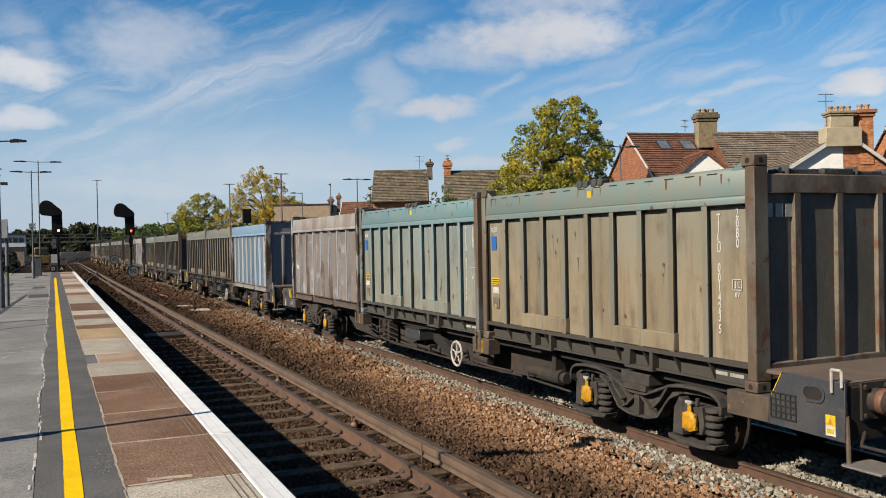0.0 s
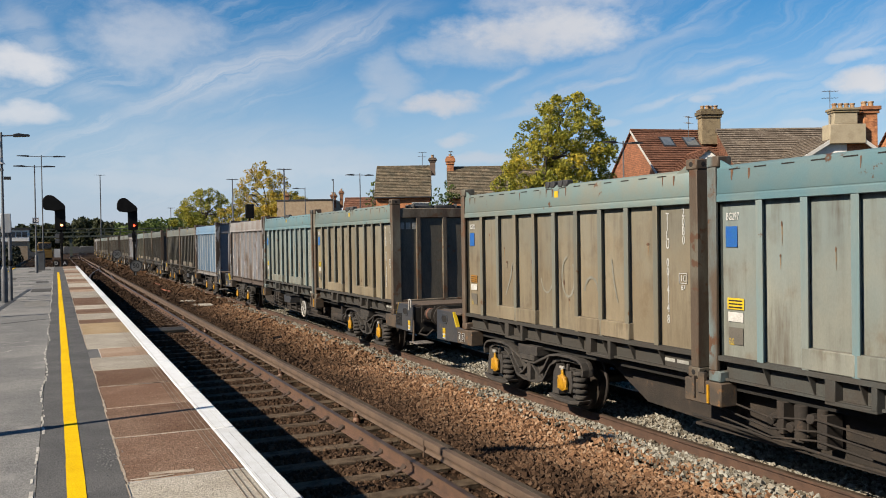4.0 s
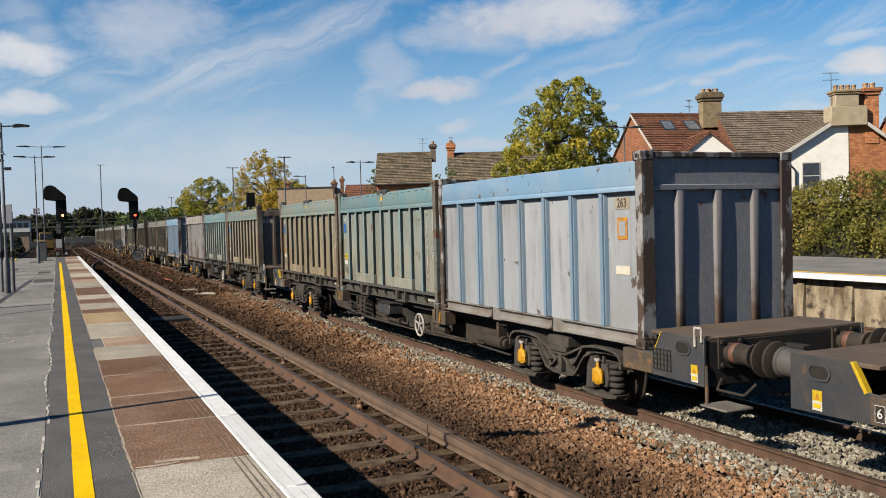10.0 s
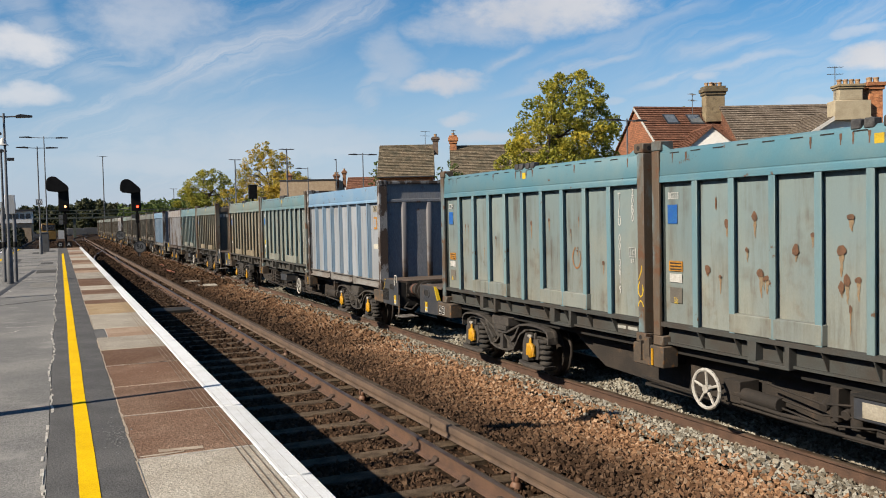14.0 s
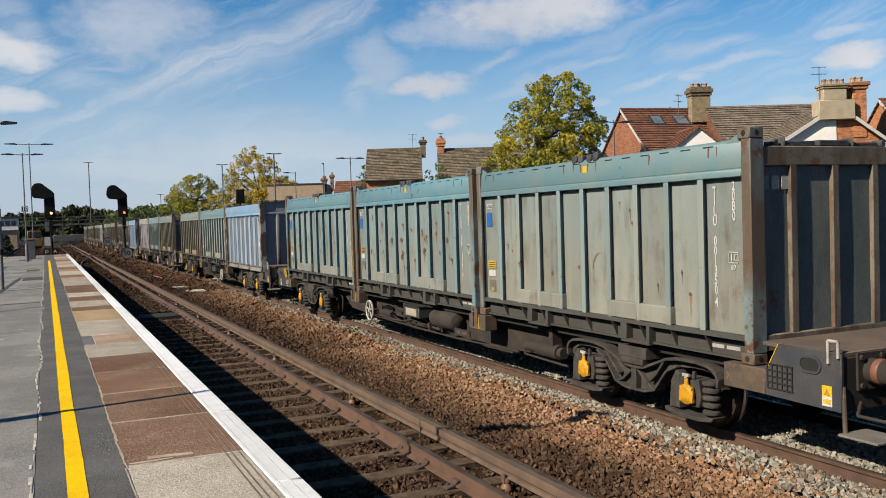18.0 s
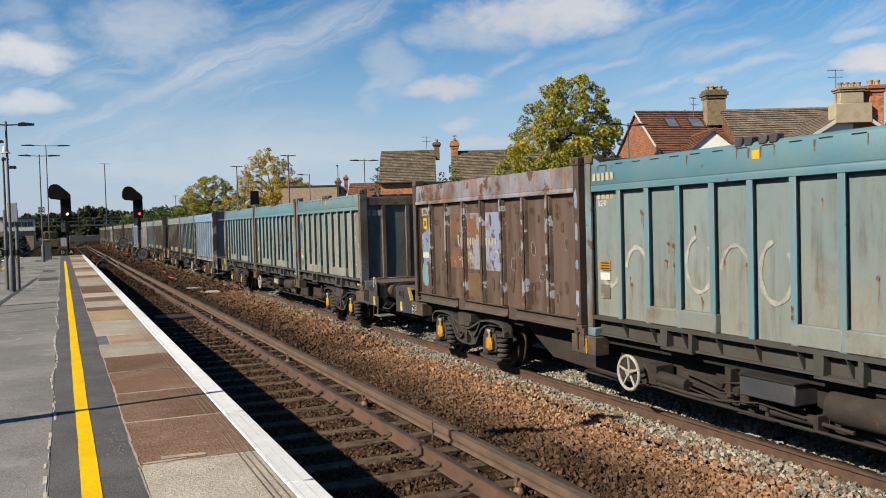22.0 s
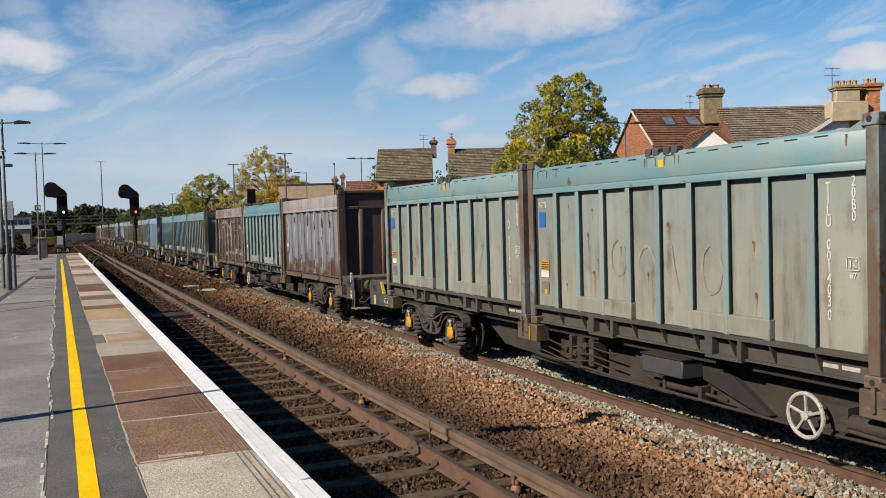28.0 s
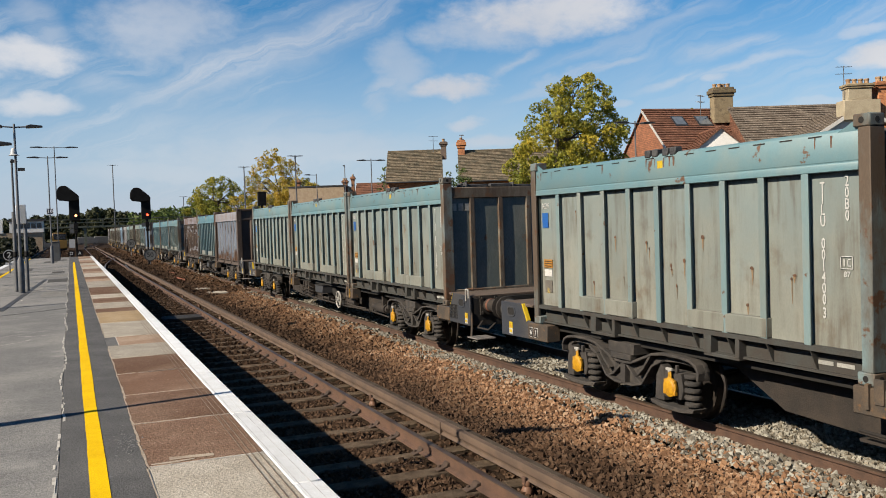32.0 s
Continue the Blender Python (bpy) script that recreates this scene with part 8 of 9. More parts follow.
def gabled(name_label, at, rot, length, half, ridge, eave, tile, wall, courses=16, end_l=None, end_r=None, over=0.15, base=0.0, verge=None, verges=(0, 1)):
    """House with its ridge along local x from 0 to length; local -y is the side that faces the railway."""
    h = thing("house", name_label, "house", group="houses", at=(at[0], at[1], base, 0, 0, rot))
    r, e = ridge - base, eave - base
    part("wall", Geo().box(0, length, -half, half, 0, e), wall, h)
    for x, m in ((0, end_l), (length, end_r)):
        s = 1 if x else -1
        part("gable", Geo().prism([(-half, e), (half, e), (0, r - 0.05)], "x", *sorted((x, x - s * 0.25))), m or wall, h)
    k = (r - e) / half
    slope(h, tile, (-over, -half - 0.3, e - 0.3 * k), (length + over, -half - 0.3, e - 0.3 * k), (length + over, 0, r), (-over, 0, r), courses)
    slope(h, tile, (length + over, half + 0.3, e - 0.3 * k), (-over, half + 0.3, e - 0.3 * k), (-over, 0, r), (length + over, 0, r), courses)
    part("ridge_tiles", Geo().cyl((-over, 0, r + 0.02), (length + over, 0, r + 0.02), 0.12, n=8), tile, h)
    part("gutter", Geo().cyl((-over, -half - 0.34, e - 0.3 * k - 0.02), (length + over, -half - 0.34, e - 0.3 * k - 0.02), 0.06, n=8), m_lampd, h)
    for x in [(-over, length + over)[i] for i in verges]:
        part("bargeboard", Geo().add([(x - 0.03, -half - 0.3, e - 0.3 * k - 0.12), (x + 0.03, -half - 0.3, e - 0.3 * k - 0.12), (x + 0.03, -half - 0.3, e - 0.3 * k + 0.06), (x - 0.03, -half - 0.3, e - 0.3 * k + 0.06),
                                      (x - 0.03, 0, r - 0.12), (x + 0.03, 0, r - 0.12), (x + 0.03, 0, r + 0.06), (x - 0.03, 0, r + 0.06)],
                                     [(0, 1, 2, 3), (7, 6, 5, 4), (0, 4, 5, 1), (1, 5, 6, 2), (2, 6, 7, 3), (3, 7, 4, 0)]), verge or m_barge, h, "plain tile verge" if verge else "white bargeboard")
    return h


def sash(parent, x, y, z, w, h, hung=True):
    fr = part("window", Geo().box(x - w / 2 - 0.06, x + w / 2 + 0.06, y - 0.02, y + 0.05, z - 0.06, z + h + 0.06), m_barge, parent, "white framed window", bevel=0.01)
    part("pane", Geo().box(x - w / 2, x + w / 2, y - 0.026, y - 0.018, z + h * 0.52, z + h), m_glassd, fr)
    part("pane", Geo().box(x - w / 2, x + w / 2, y - 0.026, y - 0.018, z, z + h * 0.48), m_glassd, fr)
    part("sill", Geo().box(x - w / 2 - 0.1, x + w / 2 + 0.1, y - 0.12, y + 0.02, z - 0.14, z - 0.06), m_stone_l, fr)
    return fr


# red roofed end house of the terrace
R1 = gabled("red tiled terrace house with hung tile gable and two roof windows", (35.3, 47.3), -11, 8.0, 5.2, 9.42, 5.0, m_tile_r, m_render, 28, m_hang, m_render)
for i, (x0, x1) in enumerate(((1.55, 2.45), (3.25, 4.25))):
    k = (9.42 - 5.0) / 5.2
    f = Geo()
    y0, y1 = -1.45, -0.62
    z0, z1 = 9.42 + k * y0 + 0.10, 9.42 + k * y1 + 0.10
    rw = part("roof_window", Geo().add([(x0, y0, z0), (x1, y0, z0), (x1, y1, z1), (x0, y1, z1), (x0, y0, z0 - 0.14), (x1, y0, z0 - 0.14), (x1, y1, z1 - 0.14), (x0, y1, z1 - 0.14)],
              [(0, 1, 2, 3), (7, 6, 5, 4), (0, 4, 5, 1), (1, 5, 6, 2), (2, 6, 7, 3), (3, 7, 4, 0)]), m_lampd, R1, "dark framed roof window")
    # the sky's reflection is put into the pane as a pale blue-grey
    part("pane", Geo().add([(x0 + 0.09, y0 + 0.07, z0 + 0.07), (x1 - 0.09, y0 + 0.07, z0 + 0.07), (x1 - 0.09, y1 - 0.07, z1 - 0.05), (x0 + 0.09, y1 - 0.07, z1 - 0.05)], [(0, 1, 2, 3)]),
         surf("roof glass in reflected sky colour", (0.16, 0.19, 0.22), (0.22, 0.25, 0.28), rough=0.06, bump=0, spec=1.0), rw)
# grey brown roofed middle house
R2 = gabled("grey brown tiled terrace house behind the rear wings", (40.2, 44.6), -22, 9.0, 5.0, 9.28, 5.2, m_tile_b, m_render, 26, m_tile_r, m_render, verges=(1,))
chimney(40.0, 45.2, 8.4, 10.85, 1.28, 0.8, m_stone_c, 4, -20, "weathered stone chimney stack with clay pots", True, surf("mossy sooty crown stone", (0.22, 0.17, 0.09), (0.13, 0.095, 0.06), scale=5, fine=20, bump=0.6))
aerial(38.6, 45.6, 8.9, 1.4, 30)
# small rear wing with a white gable
S = gabled("small rear wing with a white rendered gable", (35.9, 40.6), 66, 7.0, 1.9, 7.58, 6.03, m_tile_r, m_render, 13, m_render, m_render, verge=m_tile_r)
# rear wing: half white render, half brick
W = thing("house", "rear wing with a white rendered gable and a brick half", "house", group="houses", at=(38.6, 37.5, 0.0, 0, 0, -24.16))
part("wall", Geo().prism([(-0.7, 0), (3.75, 0), (3.75, 8.35), (-0.7, 5.65)], "y", 0, 8.0), m_render, W, "white rendered gable wall")
part("brick_wall", Geo().prism([(3.76, 0), (7.4, 0), (7.4, 5.65), (3.76, 8.35)], "y", 0.05, 8.0), m_brick_o, W, "orange brick gable wall")
slope(W, m_tile_b, (-1.1, 8.0, 5.5), (-1.1, -0.22, 5.5), (3.75, -0.22, 8.45), (3.75, 8.0, 8.45), 20)
slope(W, m_tile_b, (7.8, -0.22, 5.5), (7.8, 8.0, 5.5), (3.75, 8.0, 8.45), (3.75, -0.22, 8.45), 15)
for s, x0, x1 in ((1, -1.15, 3.75), (-1, 7.9, 3.75)):
    part("bargeboard", Geo().add([(x0, -0.30, 5.24), (x0, -0.18, 5.24), (x0, -0.18, 5.46), (x0, -0.30, 5.46), (x1, -0.30, 8.22), (x1, -0.18, 8.22), (x1, -0.18, 8.46), (x1, -0.30, 8.46)],
                                 [(0, 1, 2, 3), (7, 6, 5, 4), (0, 4, 5, 1), (1, 5, 6, 2), (2, 6, 7, 3), (3, 7, 4, 0)]), m_barge, W, "white bargeboard")
sash(W, 1.55, -0.02, 4.0, 0.95, 1.45)
part("recess_wall", Geo().box(-2.6, -0.7, 0.9, 1.2, 0, 5.9), m_render, W)
sash(W, -1.25, 0.88, 4.1, 0.8, 1.3)
for x in (-0.5, 0.62):
    part("drainpipe", Geo().tube([(x - 0.35, -0.25, 5.35), (x, -0.10, 5.05), (x, -0.08, 0.0)], 0.055), m_lampd, W, "black drainpipe")
dish = part("satellite_dish", Geo().lathe([(0.02, 0.0), (0.18, 0.03), (0.30, 0.10), (0.32, 0.12)], (-0.1, -0.3, 3.9), "y", 18), m_galv, W)
block = thing("chimney", "pale rendered chimney block with a narrower stack and clay pots", "chimney", group="chimneys", at=(38.6, 37.5, 0.0, 0, 0, -24.16))
part("block", Geo().box(2.62, 4.72, -0.34, 0.7, 7.55, 8.68), m_stone_l, block, bevel=0.03)
part("chimney_shaft", Geo().box(2.95, 4.30, -0.2, 0.6, 8.68, 9.35), m_stone_l, block, bevel=0.03)
part("crown", Geo().box(2.88, 4.38, -0.27, 0.67, 9.35, 9.47).box(2.82, 4.44, -0.33, 0.73, 9.47, 9.62), m_stone_c, block, bevel=0.03)
for i in range(4):
    part("pot", Geo().lathe([(0.13, 9.6), (0.12, 9.8), (0.15, 9.84), (0.15, 9.92), (0.10, 9.92)], (3.1 + 0.35 * i, 0.15, 0), "z", 12), m_pot2, block)
red = thing("chimney", "orange brick chimney stack with clay pots", "chimney", group="chimneys", at=(38.6, 37.5, 0.0, 0, 0, -24.16))
part("chimney_shaft", Geo().box(4.74, 5.55, 0.0, 0.8, 6.5, 9.45), m_brick_o, red, bevel=0.02)
part("crown", Geo().box(4.66, 5.63, -0.08, 0.88, 9.3, 9.5).box(4.58, 5.71, -0.16, 0.96, 9.5, 9.72), m_brick_o, red, bevel=0.02)
for i in range(2):
    part("pot", Geo().lathe([(0.15, 9.7), (0.14, 9.92), (0.17, 9.96), (0.17, 10.04), (0.11, 10.04)], (4.95 + 0.4 * i, 0.4, 0), "z", 12), m_pot2, red)
aerial(41.3, 36.5, 8.6, 2.1, -24)
R3 = gabled("red brick house further along the street", (46.5, 36.5), -24, 9.0, 4.0, 8.9, 5.6, m_tile_r, m_brick_o, 14)
# two older houses further along
L1 = gabled("older house with a mossy tiled roof and brick walls", (27.7, 75.95), -24.16, 4.75, 3.9, 9.15, 6.35, m_tile_g, m_brick_o, 20, verge=m_tile_g)
sash(L1, 4.0, -3.92, 4.4, 1.5, 1.2)
L2 = gabled("older house with a mossy tiled roof behind the trees", (33.45, 72.8), -24.16, 9.0, 3.9, 8.95, 6.2, m_tile_g, m_brick_o, 20, verge=m_tile_g)
chimney(32.15, 73.5, 8.3, 10.0, 0.5, 0.6, surf("sooty chimney brick", (0.14, 0.10, 0.08), (0.2, 0.14, 0.1)), 1, -24, "sooty brick chimney stack with a pot", True)
chimney(33.5, 72.5, 7.0, 10.1, 0.62, 0.6, m_brick_o, 1, -24, "orange brick chimney stack with clay pots", True)
aerial(31.3, 73.9, 9.0, 1.5)
aerial(33.6, 72.6, 9.3, 1.2, 60)
FB = thing("flat_roofed_building", "buff brick flat roofed building beyond the trees", "building", at=(22.0, 110.6, 0, 0, 0, -24.16))
part("wall", Geo().box(4.2, 11.3, 0, 10, 0, 7.5), m_bwall, FB)
part("parapet", Geo().box(4.1, 11.4, -0.1, 10.1, 7.5, 7.65), m_lampd, FB)
chimney(27.4, 110.0, 7.4, 8.4, 0.6, 0.5, m_brick, 2, -24, "distant brick chimney with two pots")
chimney(33.1, 108.0, 6.6, 8.4, 0.6, 0.5, m_brick, 2, -24, "distant brick chimney with a tall pot")
chimney(34.1, 107.8, 6.6, 8.9, 0.4, 0.4, m_brick, 1, -24, "distant narrow brick chimney")
H4 = gabled("low house with a brown roof far along", (33.5, 104.0), -24.16, 9.0, 4.0, 7.6, 5.4, m_tile_r, m_brick, 10)

# ---- trees and hedges ----


LEAF = 0.68     # scales the leaf colours to suit the raised exposure


def leafy(name, colours, rough=0.6):
    m = bpy.data.materials.new(name)
    MATS[name] = m
    m.use_nodes = True
    tree = m.node_tree
    tree.nodes.clear()
    add, link = nodes_of(tree)
    out, bsdf = add("ShaderNodeOutputMaterial"), add("ShaderNodeBsdfPrincipled", Roughness=rough)
    bsdf.inputs["Specular IOR Level"].default_value = 0.3
    geo, coord = add("ShaderNodeNewGeometry"), add("ShaderNodeTexCoord")
    r = add("ShaderNodeValToRGB")
    els = r.color_ramp.elements
    for i, c in enumerate(colours):
        e = els[i] if i < 2 else els.new(i / (len(colours) - 1))
        e.position, e.color = i / (len(colours) - 1), (*(v * LEAF for v in c), 1)
    n = add("ShaderNodeTexNoise", Scale=0.45, Detail=3.0)
    link(coord.outputs["Object"], n.inputs["Vector"])
    m1 = add("ShaderNodeMath")
    m1.operation = "MULTIPLY_ADD"
    m1.inputs[1].default_value = 0.45
    link(geo.outputs["Random Per Island"], m1.inputs[0])
    m2 = add("ShaderNodeMapRange")
    m2.inputs[1].default_value, m2.inputs[2].default_value, m2.inputs[4].default_value = 0.36, 0.66, 0.6
    link(n.outputs["Fac"], m2.inputs[0])
    link(m2.outputs[0], m1.inputs[2])
    link(m1.outputs[0], r.inputs[0])
    link(r.outputs[0], bsdf.inputs["Base Color"])
    tr = add("ShaderNodeBsdfTranslucent")
    link(r.outputs[0], tr.inputs[0])
    mix = add("ShaderNodeMixShader")
    mix.inputs[0].default_value = 0.3
    link(bsdf.outputs[0], mix.inputs[1])
    link(tr.outputs[0], mix.inputs[2])
    link(mix.outputs[0], out.inputs[0])
    return m


m_bark = surf("grey brown bark", (0.12, 0.095, 0.07), (0.08, 0.062, 0.046), scale=6, fine=40, bump=0.8, rough=0.95)
m_leaf_a = leafy("green to yellow leaves", [(0.115, 0.150, 0.024), (0.20, 0.22, 0.028), (0.30, 0.285, 0.032), (0.46, 0.385, 0.038), (0.68, 0.50, 0.05)])
m_leaf_o = leafy("olive green leaves", [(0.13, 0.155, 0.024), (0.22, 0.235, 0.030), (0.34, 0.315, 0.036), (0.50, 0.41, 0.044)])
m_leaf_b = leafy("autumn gold leaves", [(0.24, 0.235, 0.036), (0.38, 0.315, 0.042), (0.52, 0.37, 0.048), (0.62, 0.41, 0.055)])
m_leaf_g = leafy("deep green leaves", [(0.04, 0.07, 0.018), (0.065, 0.105, 0.024), (0.10, 0.14, 0.03), (0.15, 0.175, 0.04)])
m_leaf_h = leafy("hedge leaves", [(0.075, 0.085, 0.018), (0.14, 0.145, 0.026), (0.235, 0.21, 0.040), (0.40, 0.31, 0.075)])


def leaves(name, mat, centres, radii, per, size, seed, parent=None, flat=0.85):
    """Leaf blades scattered in the shells of many clumps; two bent triangles each."""
    rng = np.random.default_rng(seed)
    pts, cs = [], []
    for c, r in zip(centres, radii):
        n = max(6, int(per * r * r))
        d = rng.normal(size=(n, 3))
        d /= np.linalg.norm(d, axis=1)[:, None]
        d *= (rng.uniform(0.35, 1.0, (n, 1)) ** 0.5) * r
        d[:, 2] *= flat
        pts.append(d + np.asarray(c))
    p = np.concatenate(pts)
    n = len(p)
    a = rng.normal(size=(n, 3))
    a /= np.linalg.norm(a, axis=1)[:, None]
    b = np.cross(a, rng.normal(size=(n, 3)))
    b /= np.linalg.norm(b, axis=1)[:, None]
    s = size * rng.uniform(0.6, 1.3, (n, 1))
    v = np.stack([p - a * s, p + b * s * 0.5 + a * s * 0.1, p + a * s, p - b * s * 0.5 + a * s * 0.1], 1)
    nrm = np.cross(a, b) * s * 0.18
    v[:, 1] += nrm
    v[:, 3] += nrm
    f = (np.array([0, 1, 2, 0, 2, 3])[None] + (np.arange(n) * 4)[:, None]).reshape(-1)
    me = bpy.data.meshes.new(name)
    me.vertices.add(n * 4)
    me.vertices.foreach_set("co", v.reshape(-1).astype(np.float32))
    me.loops.add(len(f))
    me.loops.foreach_set("vertex_index", f.astype(np.int32))
    me.polygons.add(len(f) // 3)
    me.polygons.foreach_set("loop_start", np.arange(0, len(f), 3, dtype=np.int32))
    me.update(calc_edges=True)
    me.materials.append(mat)
    ob = new(name, me)
    ob.parent = parent
    return ob


def tree(x, y, z0, trunk_top, crown, mat, label, seed, per=70, size=0.13, clumps=60, trunk_r=0.28, lean=0.0, taper=0.42, small=1.0):
    """crown: (half width, half depth, bottom, top, shift of the top)."""
    t = thing("tree", label, "tree", group="trees", at=(x, y, z0))
    rng = random.Random(seed)
    hw, hd, zb, zt, sh = crown
    g = Geo()
    prev, steps = Vector((0, 0, 0)), 6
    for i in range(steps):
        nxt = Vector((lean * (i + 1) / steps + 0.08 * math.sin(i * 2.0 + seed), 0.06 * math.cos(i * 1.7), trunk_top * (i + 1) / steps))
        g.cyl(prev, nxt, trunk_r * (1 - 0.11 * i), trunk_r * (1 - 0.11 * (i + 1)), 10)
        prev = nxt
    part("trunk", g, m_bark, t)
    cs, rs = [], []
    for i in range(clumps):
        while True:
            u = [rng.uniform(-1, 1) for _ in range(3)]
            if sum(q * q for q in u) < 1:
                break
        f = (u[2] + 1) / 2
        wide = (1 - taper * max(0.0, f - 0.3) / 0.7)
        c = (u[0] * hw * wide + sh * f, u[1] * hd * wide, zb + (zt - zb) * (0.06 + 0.88 * f))
        cs.append(c)
        rs.append(small * rng.uniform(0.09, 0.22) * min(hw, hd, (zt - zb) / 2) * (1.15 - 0.4 * f))
    for i, c in enumerate(cs[:: max(1, clumps // 18)]):
        c = Vector(c)
        a = Vector((lean * 0.6, 0, trunk_top * rng.uniform(0.55, 0.98)))
        mid = a.lerp(c, 0.5) + Vector((0, 0, 0.12 * hw))
        part("limb", Geo().cyl(a, mid, trunk_r * 0.32, trunk_r * 0.2, 7).cyl(mid, c, trunk_r * 0.2, trunk_r * 0.06, 7), m_bark, t)
    crown_ob = leaves("crown", mat, cs, rs, per / 0.05 * 0.05, size, seed, t)
    return t


tree(26.0, 43.2, -0.6, 8.0, (3.75, 3.2, 3.0, 12.1, 2.0), m_leaf_a, "leafy ash tree turning from green to yellow", 11, per=900, size=0.082, clumps=360, trunk_r=0.24, taper=0.30, small=0.72)
tree(29.6, 130, -0.6, 9.5, (6.0, 4.5, 3.0, 15.9, -0.8), m_leaf_b, "airy autumn gold tree with a ragged crown", 21, per=300, size=0.125, clumps=300, trunk_r=0.3, small=0.68)
tree(20.8, 134, -0.6, 7.5, (5.6, 4.4, 3.0, 11.8, 0.3), m_leaf_o, "round dark green tree beside the yard", 31, per=320, size=0.125, clumps=240, trunk_r=0.3, small=0.72)
tree(31.5, 126, -0.6, 7.0, (4.4, 4.0, 3.0, 11.0, 0.0), m_leaf_b, "low gold and green tree beside the buff building", 41, per=240, size=0.17, clumps=110, trunk_r=0.25)
tree(22.8, 128, -0.6, 5.0, (2.6, 2.6, 1.6, 8.6, 0.0), m_leaf_b, "small yellow green tree between larger ones", 43, per=260, size=0.15, clumps=70, trunk_r=0.2)
tree(28.83, 63.5, -0.6, 5.0, (1.9, 1.4, 2.5, 8.0, 0.1), m_leaf_g, "dark green bushy tree between the two houses", 51, per=420, size=0.11, clumps=80, trunk_r=0.16)
tree(28.3, 79.5, -0.6, 6.0, (0.95, 1.0, 2.5, 9.2, 0.0), m_leaf_g, "narrow dark tree beside the older house", 61, per=320, size=0.13, clumps=70, trunk_r=0.14)
tree(46.5, 56.0, -0.6, 9.7, (0.8, 0.8, 6.2, 12.4, 0.0), m_leaf_g, "pointed conifer behind the terrace", 71, per=200, size=0.15, clumps=26, trunk_r=0.12)


def hedge():
    h = thing("hedge", "tall yellow green hedge behind the far platform", "hedge")
    rng = random.Random(4)
    cs, rs = [], []
    for i in range(1500):
        y = rng.uniform(6, 36)
        cs.append((24.45 + rng.uniform(0, 0.9), y, 1.05 + rng.uniform(0.0, 1.0) ** 0.8 * (2.45 + 0.25 * math.sin(y * 0.7))))
        rs.append(rng.uniform(0.24, 0.42))
    for i in range(20):
        y = 6.7 + i * 1.45
        part("stem", Geo().cyl((25.1, y, 0.3), (25.1 + rng.uniform(-0.2, 0.2), y + rng.uniform(-0.3, 0.3), 2.8), 0.06, 0.03, 7), m_bark, h)
    leaves("foliage", m_leaf_h, cs, rs, 560, 0.056, 9, h)
    # solid box coloured near black, for the shade deep between the leaves
    part("hedge_core", Geo().box(25.1, 25.5, 6, 36, -0.6, 2.9), surf("shade colour inside the hedge", (0.02, 0.025, 0.01), (0.03, 0.03, 0.015), fine=14, bump=1.0), h)


hedge()


def woods():
    rng = random.Random(12)
    cs, rs = [], []
    for i in range(1400):
        a = rng.uniform(-0.10, 0.30)
        d = rng.uniform(330, 460)
        rise = 8.4 + 1.2 * math.sin(a * 17 + 1.0) + 0.9 * math.sin(a * 43)
        cs.append((d * math.sin(a), d * math.cos(a), rng.uniform(0, 1) ** 0.7 * rise))
        rs.append(rng.uniform(1.2, 2.4))
    tagged(leaves("far_woods", leafy("far olive leaves", [(0.028, 0.038, 0.016), (0.05, 0.058, 0.024), (0.085, 0.085, 0.036)]), cs, rs, 16, 0.9, 77), "dark green woods along the horizon", "woods", kind="stuff")
    cs, rs = [], []
    for i in range(420):
        y = rng.uniform(72, 150)
        cs.append((-rng.uniform(3.6, 9.0) - 0.012 * y, y, rng.uniform(-0.5, 1.6)))
        rs.append(rng.uniform(0.5, 1.2))
    # this scrub lies in shade, and its near-black leaf colours carry that
    tagged(leaves("scrub", leafy("scrub leaves coloured for shade", [(0.012, 0.016, 0.008), (0.022, 0.026, 0.012), (0.035, 0.036, 0.018)]), cs, rs, 55, 0.3, 78), "scrub beyond the left side of the platform, coloured dark for shade", "scrub", kind="stuff")
    cs, rs = [], []
    for i in range(200):
        y = rng.uniform(165, 300)
        cs.append((rng.uniform(16, 60) * 0.6 + y * 0.13, y, rng.uniform(0, 7)))
        rs.append(rng.uniform(1.0, 2.2))
    for i in range(260):
        a = rng.uniform(0.062, 0.150)
        d = rng.uniform(205, 250)
        top = 7.6 + 1.3 * math.sin(a * 61) + 0.9 * math.sin(a * 140 + 1)
        cs.append((d * math.sin(a), d * math.cos(a), rng.uniform(0, 1) ** 0.7 * top))
        rs.append(rng.uniform(0.7, 1.5))
    tagged(leaves("scrub", m_leaf_g, cs, rs, 20, 0.55, 79), "trees and bushes behind the yard beyond the train", "scrub", kind="stuff")


woods()

# ---- loose ballast ----


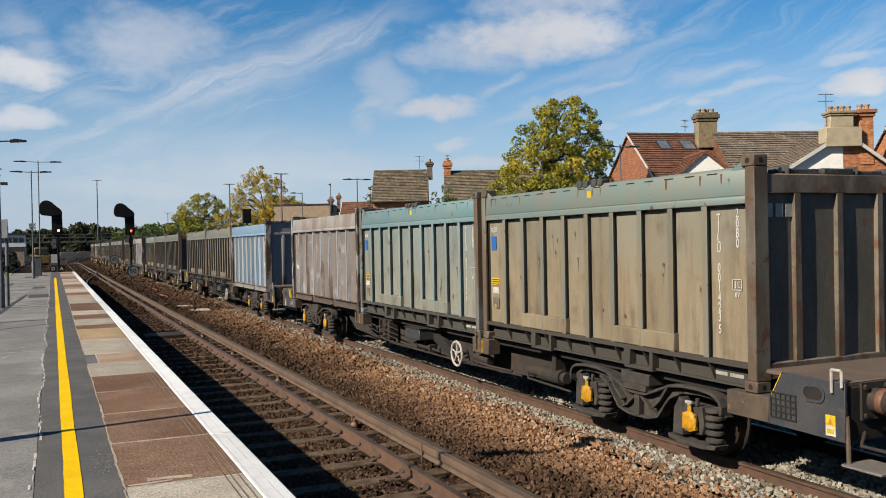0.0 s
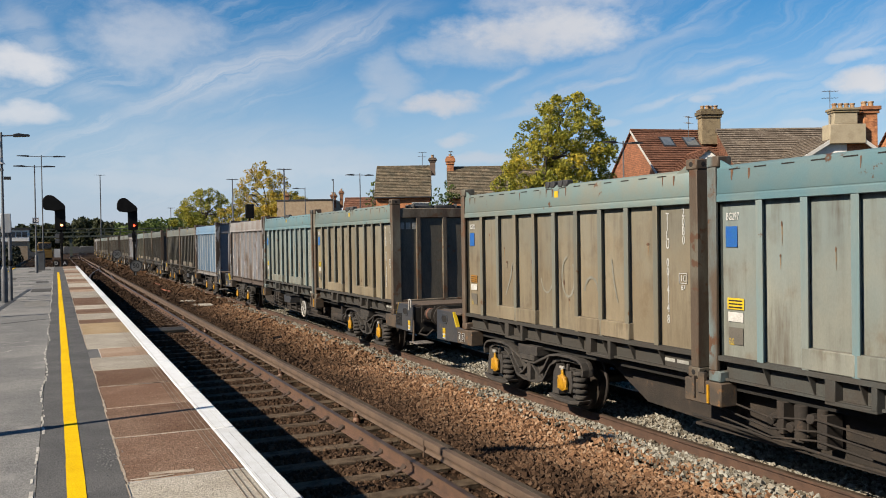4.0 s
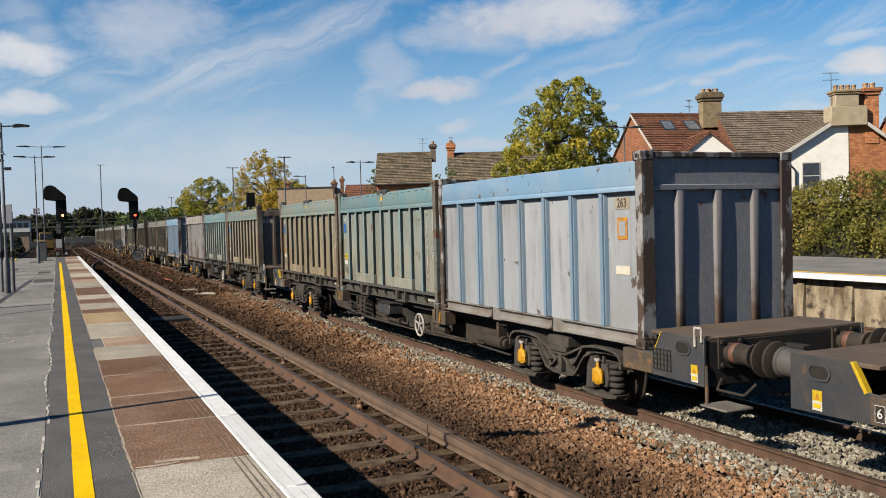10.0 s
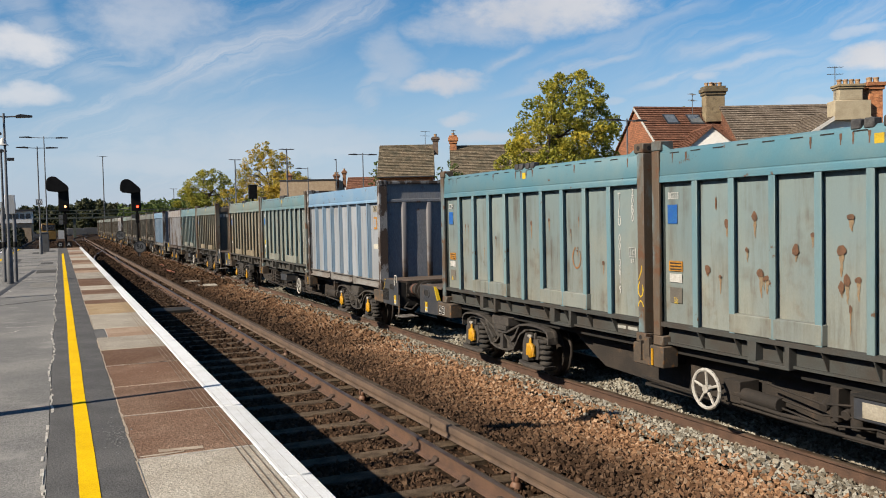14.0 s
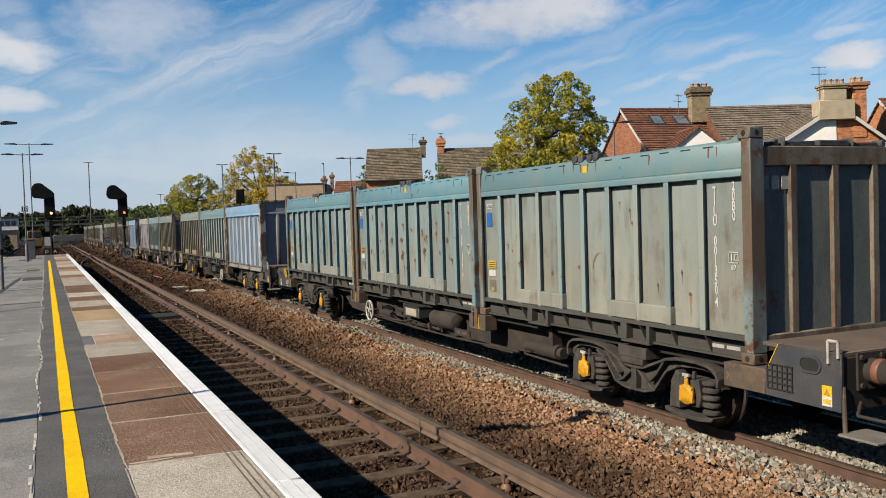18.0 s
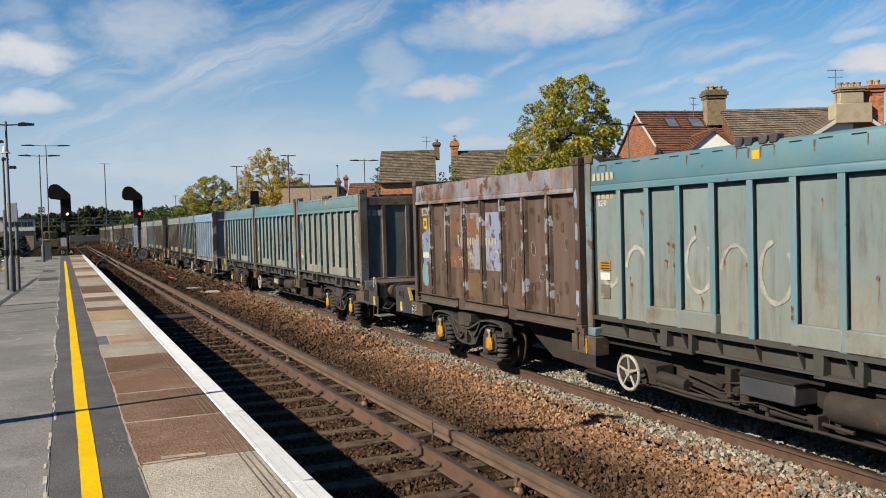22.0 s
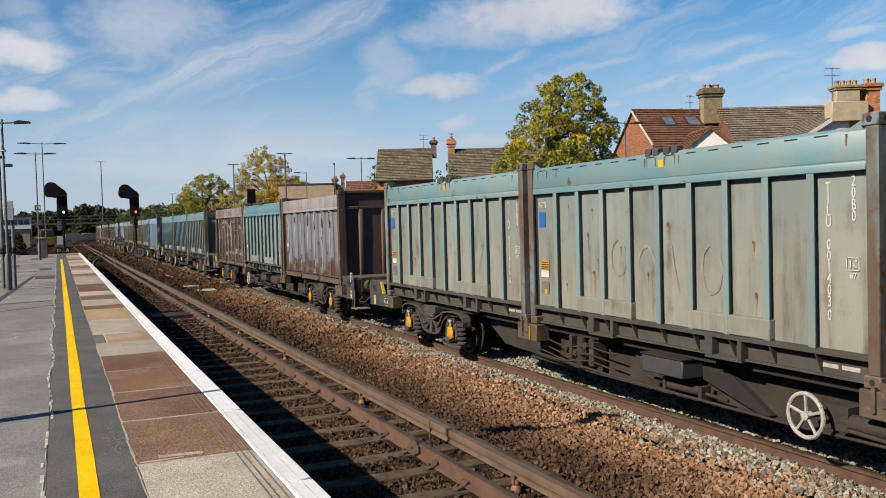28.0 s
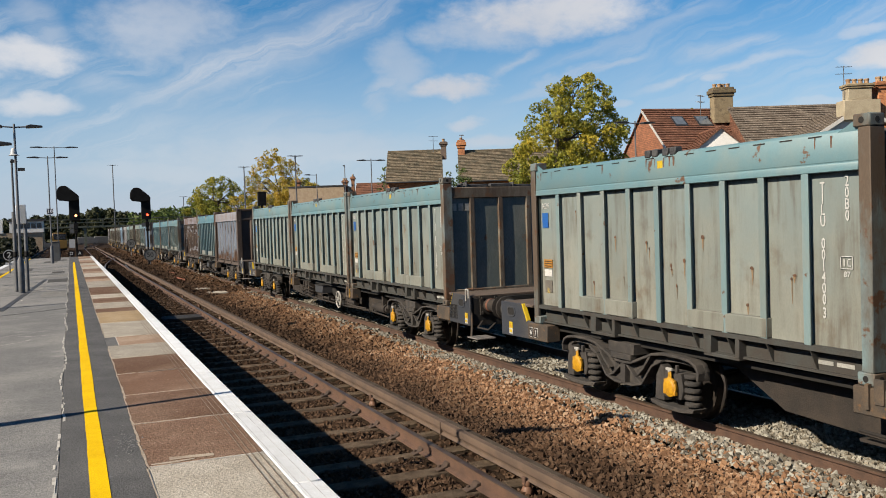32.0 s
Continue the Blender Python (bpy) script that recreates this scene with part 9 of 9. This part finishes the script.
def ballast():
    rng = np.random.default_rng(3)

    def field(x0, x1, y0, y1, gap, size, sleepers=None):
        nx, ny = int((x1 - x0) / gap), int((y1 - y0) / gap)
        gx, gy = np.meshgrid(np.arange(nx), np.arange(ny))
        x = (x0 + (gx + rng.uniform(0, 1, gx.shape)) * gap).ravel()
        y = (y0 + (gy + rng.uniform(0, 1, gy.shape)) * gap).ravel()
        z = np.full(x.shape, BED_Z) + rng.uniform(-0.02, 0.022, x.shape)
        keep = np.ones(x.shape, bool)
        z = np.where(np.abs(x - TRAIN_C) < 1.5, z + 0.05, z)
        keep &= np.abs(np.abs(x - TRAIN_C) - 0.7525) > 0.085
        for c, pitch in ((NEAR_C, 0.76),):
            on = (np.abs(((y - 2.35 + pitch / 2) % pitch) - pitch / 2) < 0.125) & (np.abs(x - c) < 1.28)
            keep &= ~on
            keep &= np.abs(np.abs(x - c) - 0.7525) > 0.10
            inside = (np.abs(x - c) < 1.3)
            z = np.where(inside, z - 0.015, z)
        shoulder = (x > 4.25) & (x < 6.3)
        z = np.where(shoulder, z + 0.05 + 0.04 * np.sin(x * 3 + y * 0.7), z)
        keep &= np.abs(x - CX) > 0.06
        s = size * rng.uniform(0.6, 1.25, x.shape)
        return np.stack([x, y, z], 1)[keep], s[keep]

    a = [field(1.45, 4.35, 3.5, 17, 0.040, 0.025), field(4.35, 9.2, 3.5, 17, 0.0355, 0.0255)]
    p, s = np.concatenate([q[0] for q in a]), np.concatenate([q[1] for q in a])
    tagged(scatter("ballast_stones", m_stone, p, s, 1, 2), "brown, orange and pale grey crushed ballast stones", "ballast", kind="stuff")
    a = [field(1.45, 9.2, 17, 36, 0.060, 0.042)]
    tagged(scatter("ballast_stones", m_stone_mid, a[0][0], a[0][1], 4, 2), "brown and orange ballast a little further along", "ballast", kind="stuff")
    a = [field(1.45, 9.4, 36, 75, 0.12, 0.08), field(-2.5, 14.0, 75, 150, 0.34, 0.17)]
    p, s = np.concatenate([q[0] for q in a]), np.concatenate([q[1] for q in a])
    tagged(scatter("ballast_stones", m_stone_far, p, s, 2, 2), "dark brown ballast further along the line", "ballast", kind="stuff")


ballast()


def motions():
    """Everything that moves: the containers, their wagons and the wheels under them."""
    for ob, k, off, length, z in MOVERS:
        step = 0.5 if k > -3 else 1.0
        rows = []
        for i in range(int(32 / step) + 1):
            (x, y, _), h, s = wagon_pose(k, i * step, off, off + length)
            rows.append((i * step, pose(x, y, z, 0, 0, h)))
        walk(ob, rows)
    # wheels roll without slipping: one row for every seventy degrees or so
    marks, last = [0.0], 0.0
    for n in range(1, 961):
        t = n / 30
        s = wagon_pose(0, t, 0, 1)[2] - RUN[0]
        if s - last > 0.42 * radians(72) or n == 960:
            marks.append(t)
            last = s
    turns = [(t, -math.degrees((wagon_pose(0, t, 0, 1)[2] - RUN[0]) / 0.42)) for t in marks]
    for ws in WHEELSETS:
        at = ws.matrix_basis.translation.copy()
        walk(ws, [(t, pose(at.x, at.y, at.z, a, 0, 0)) for t, a in turns])


motions()
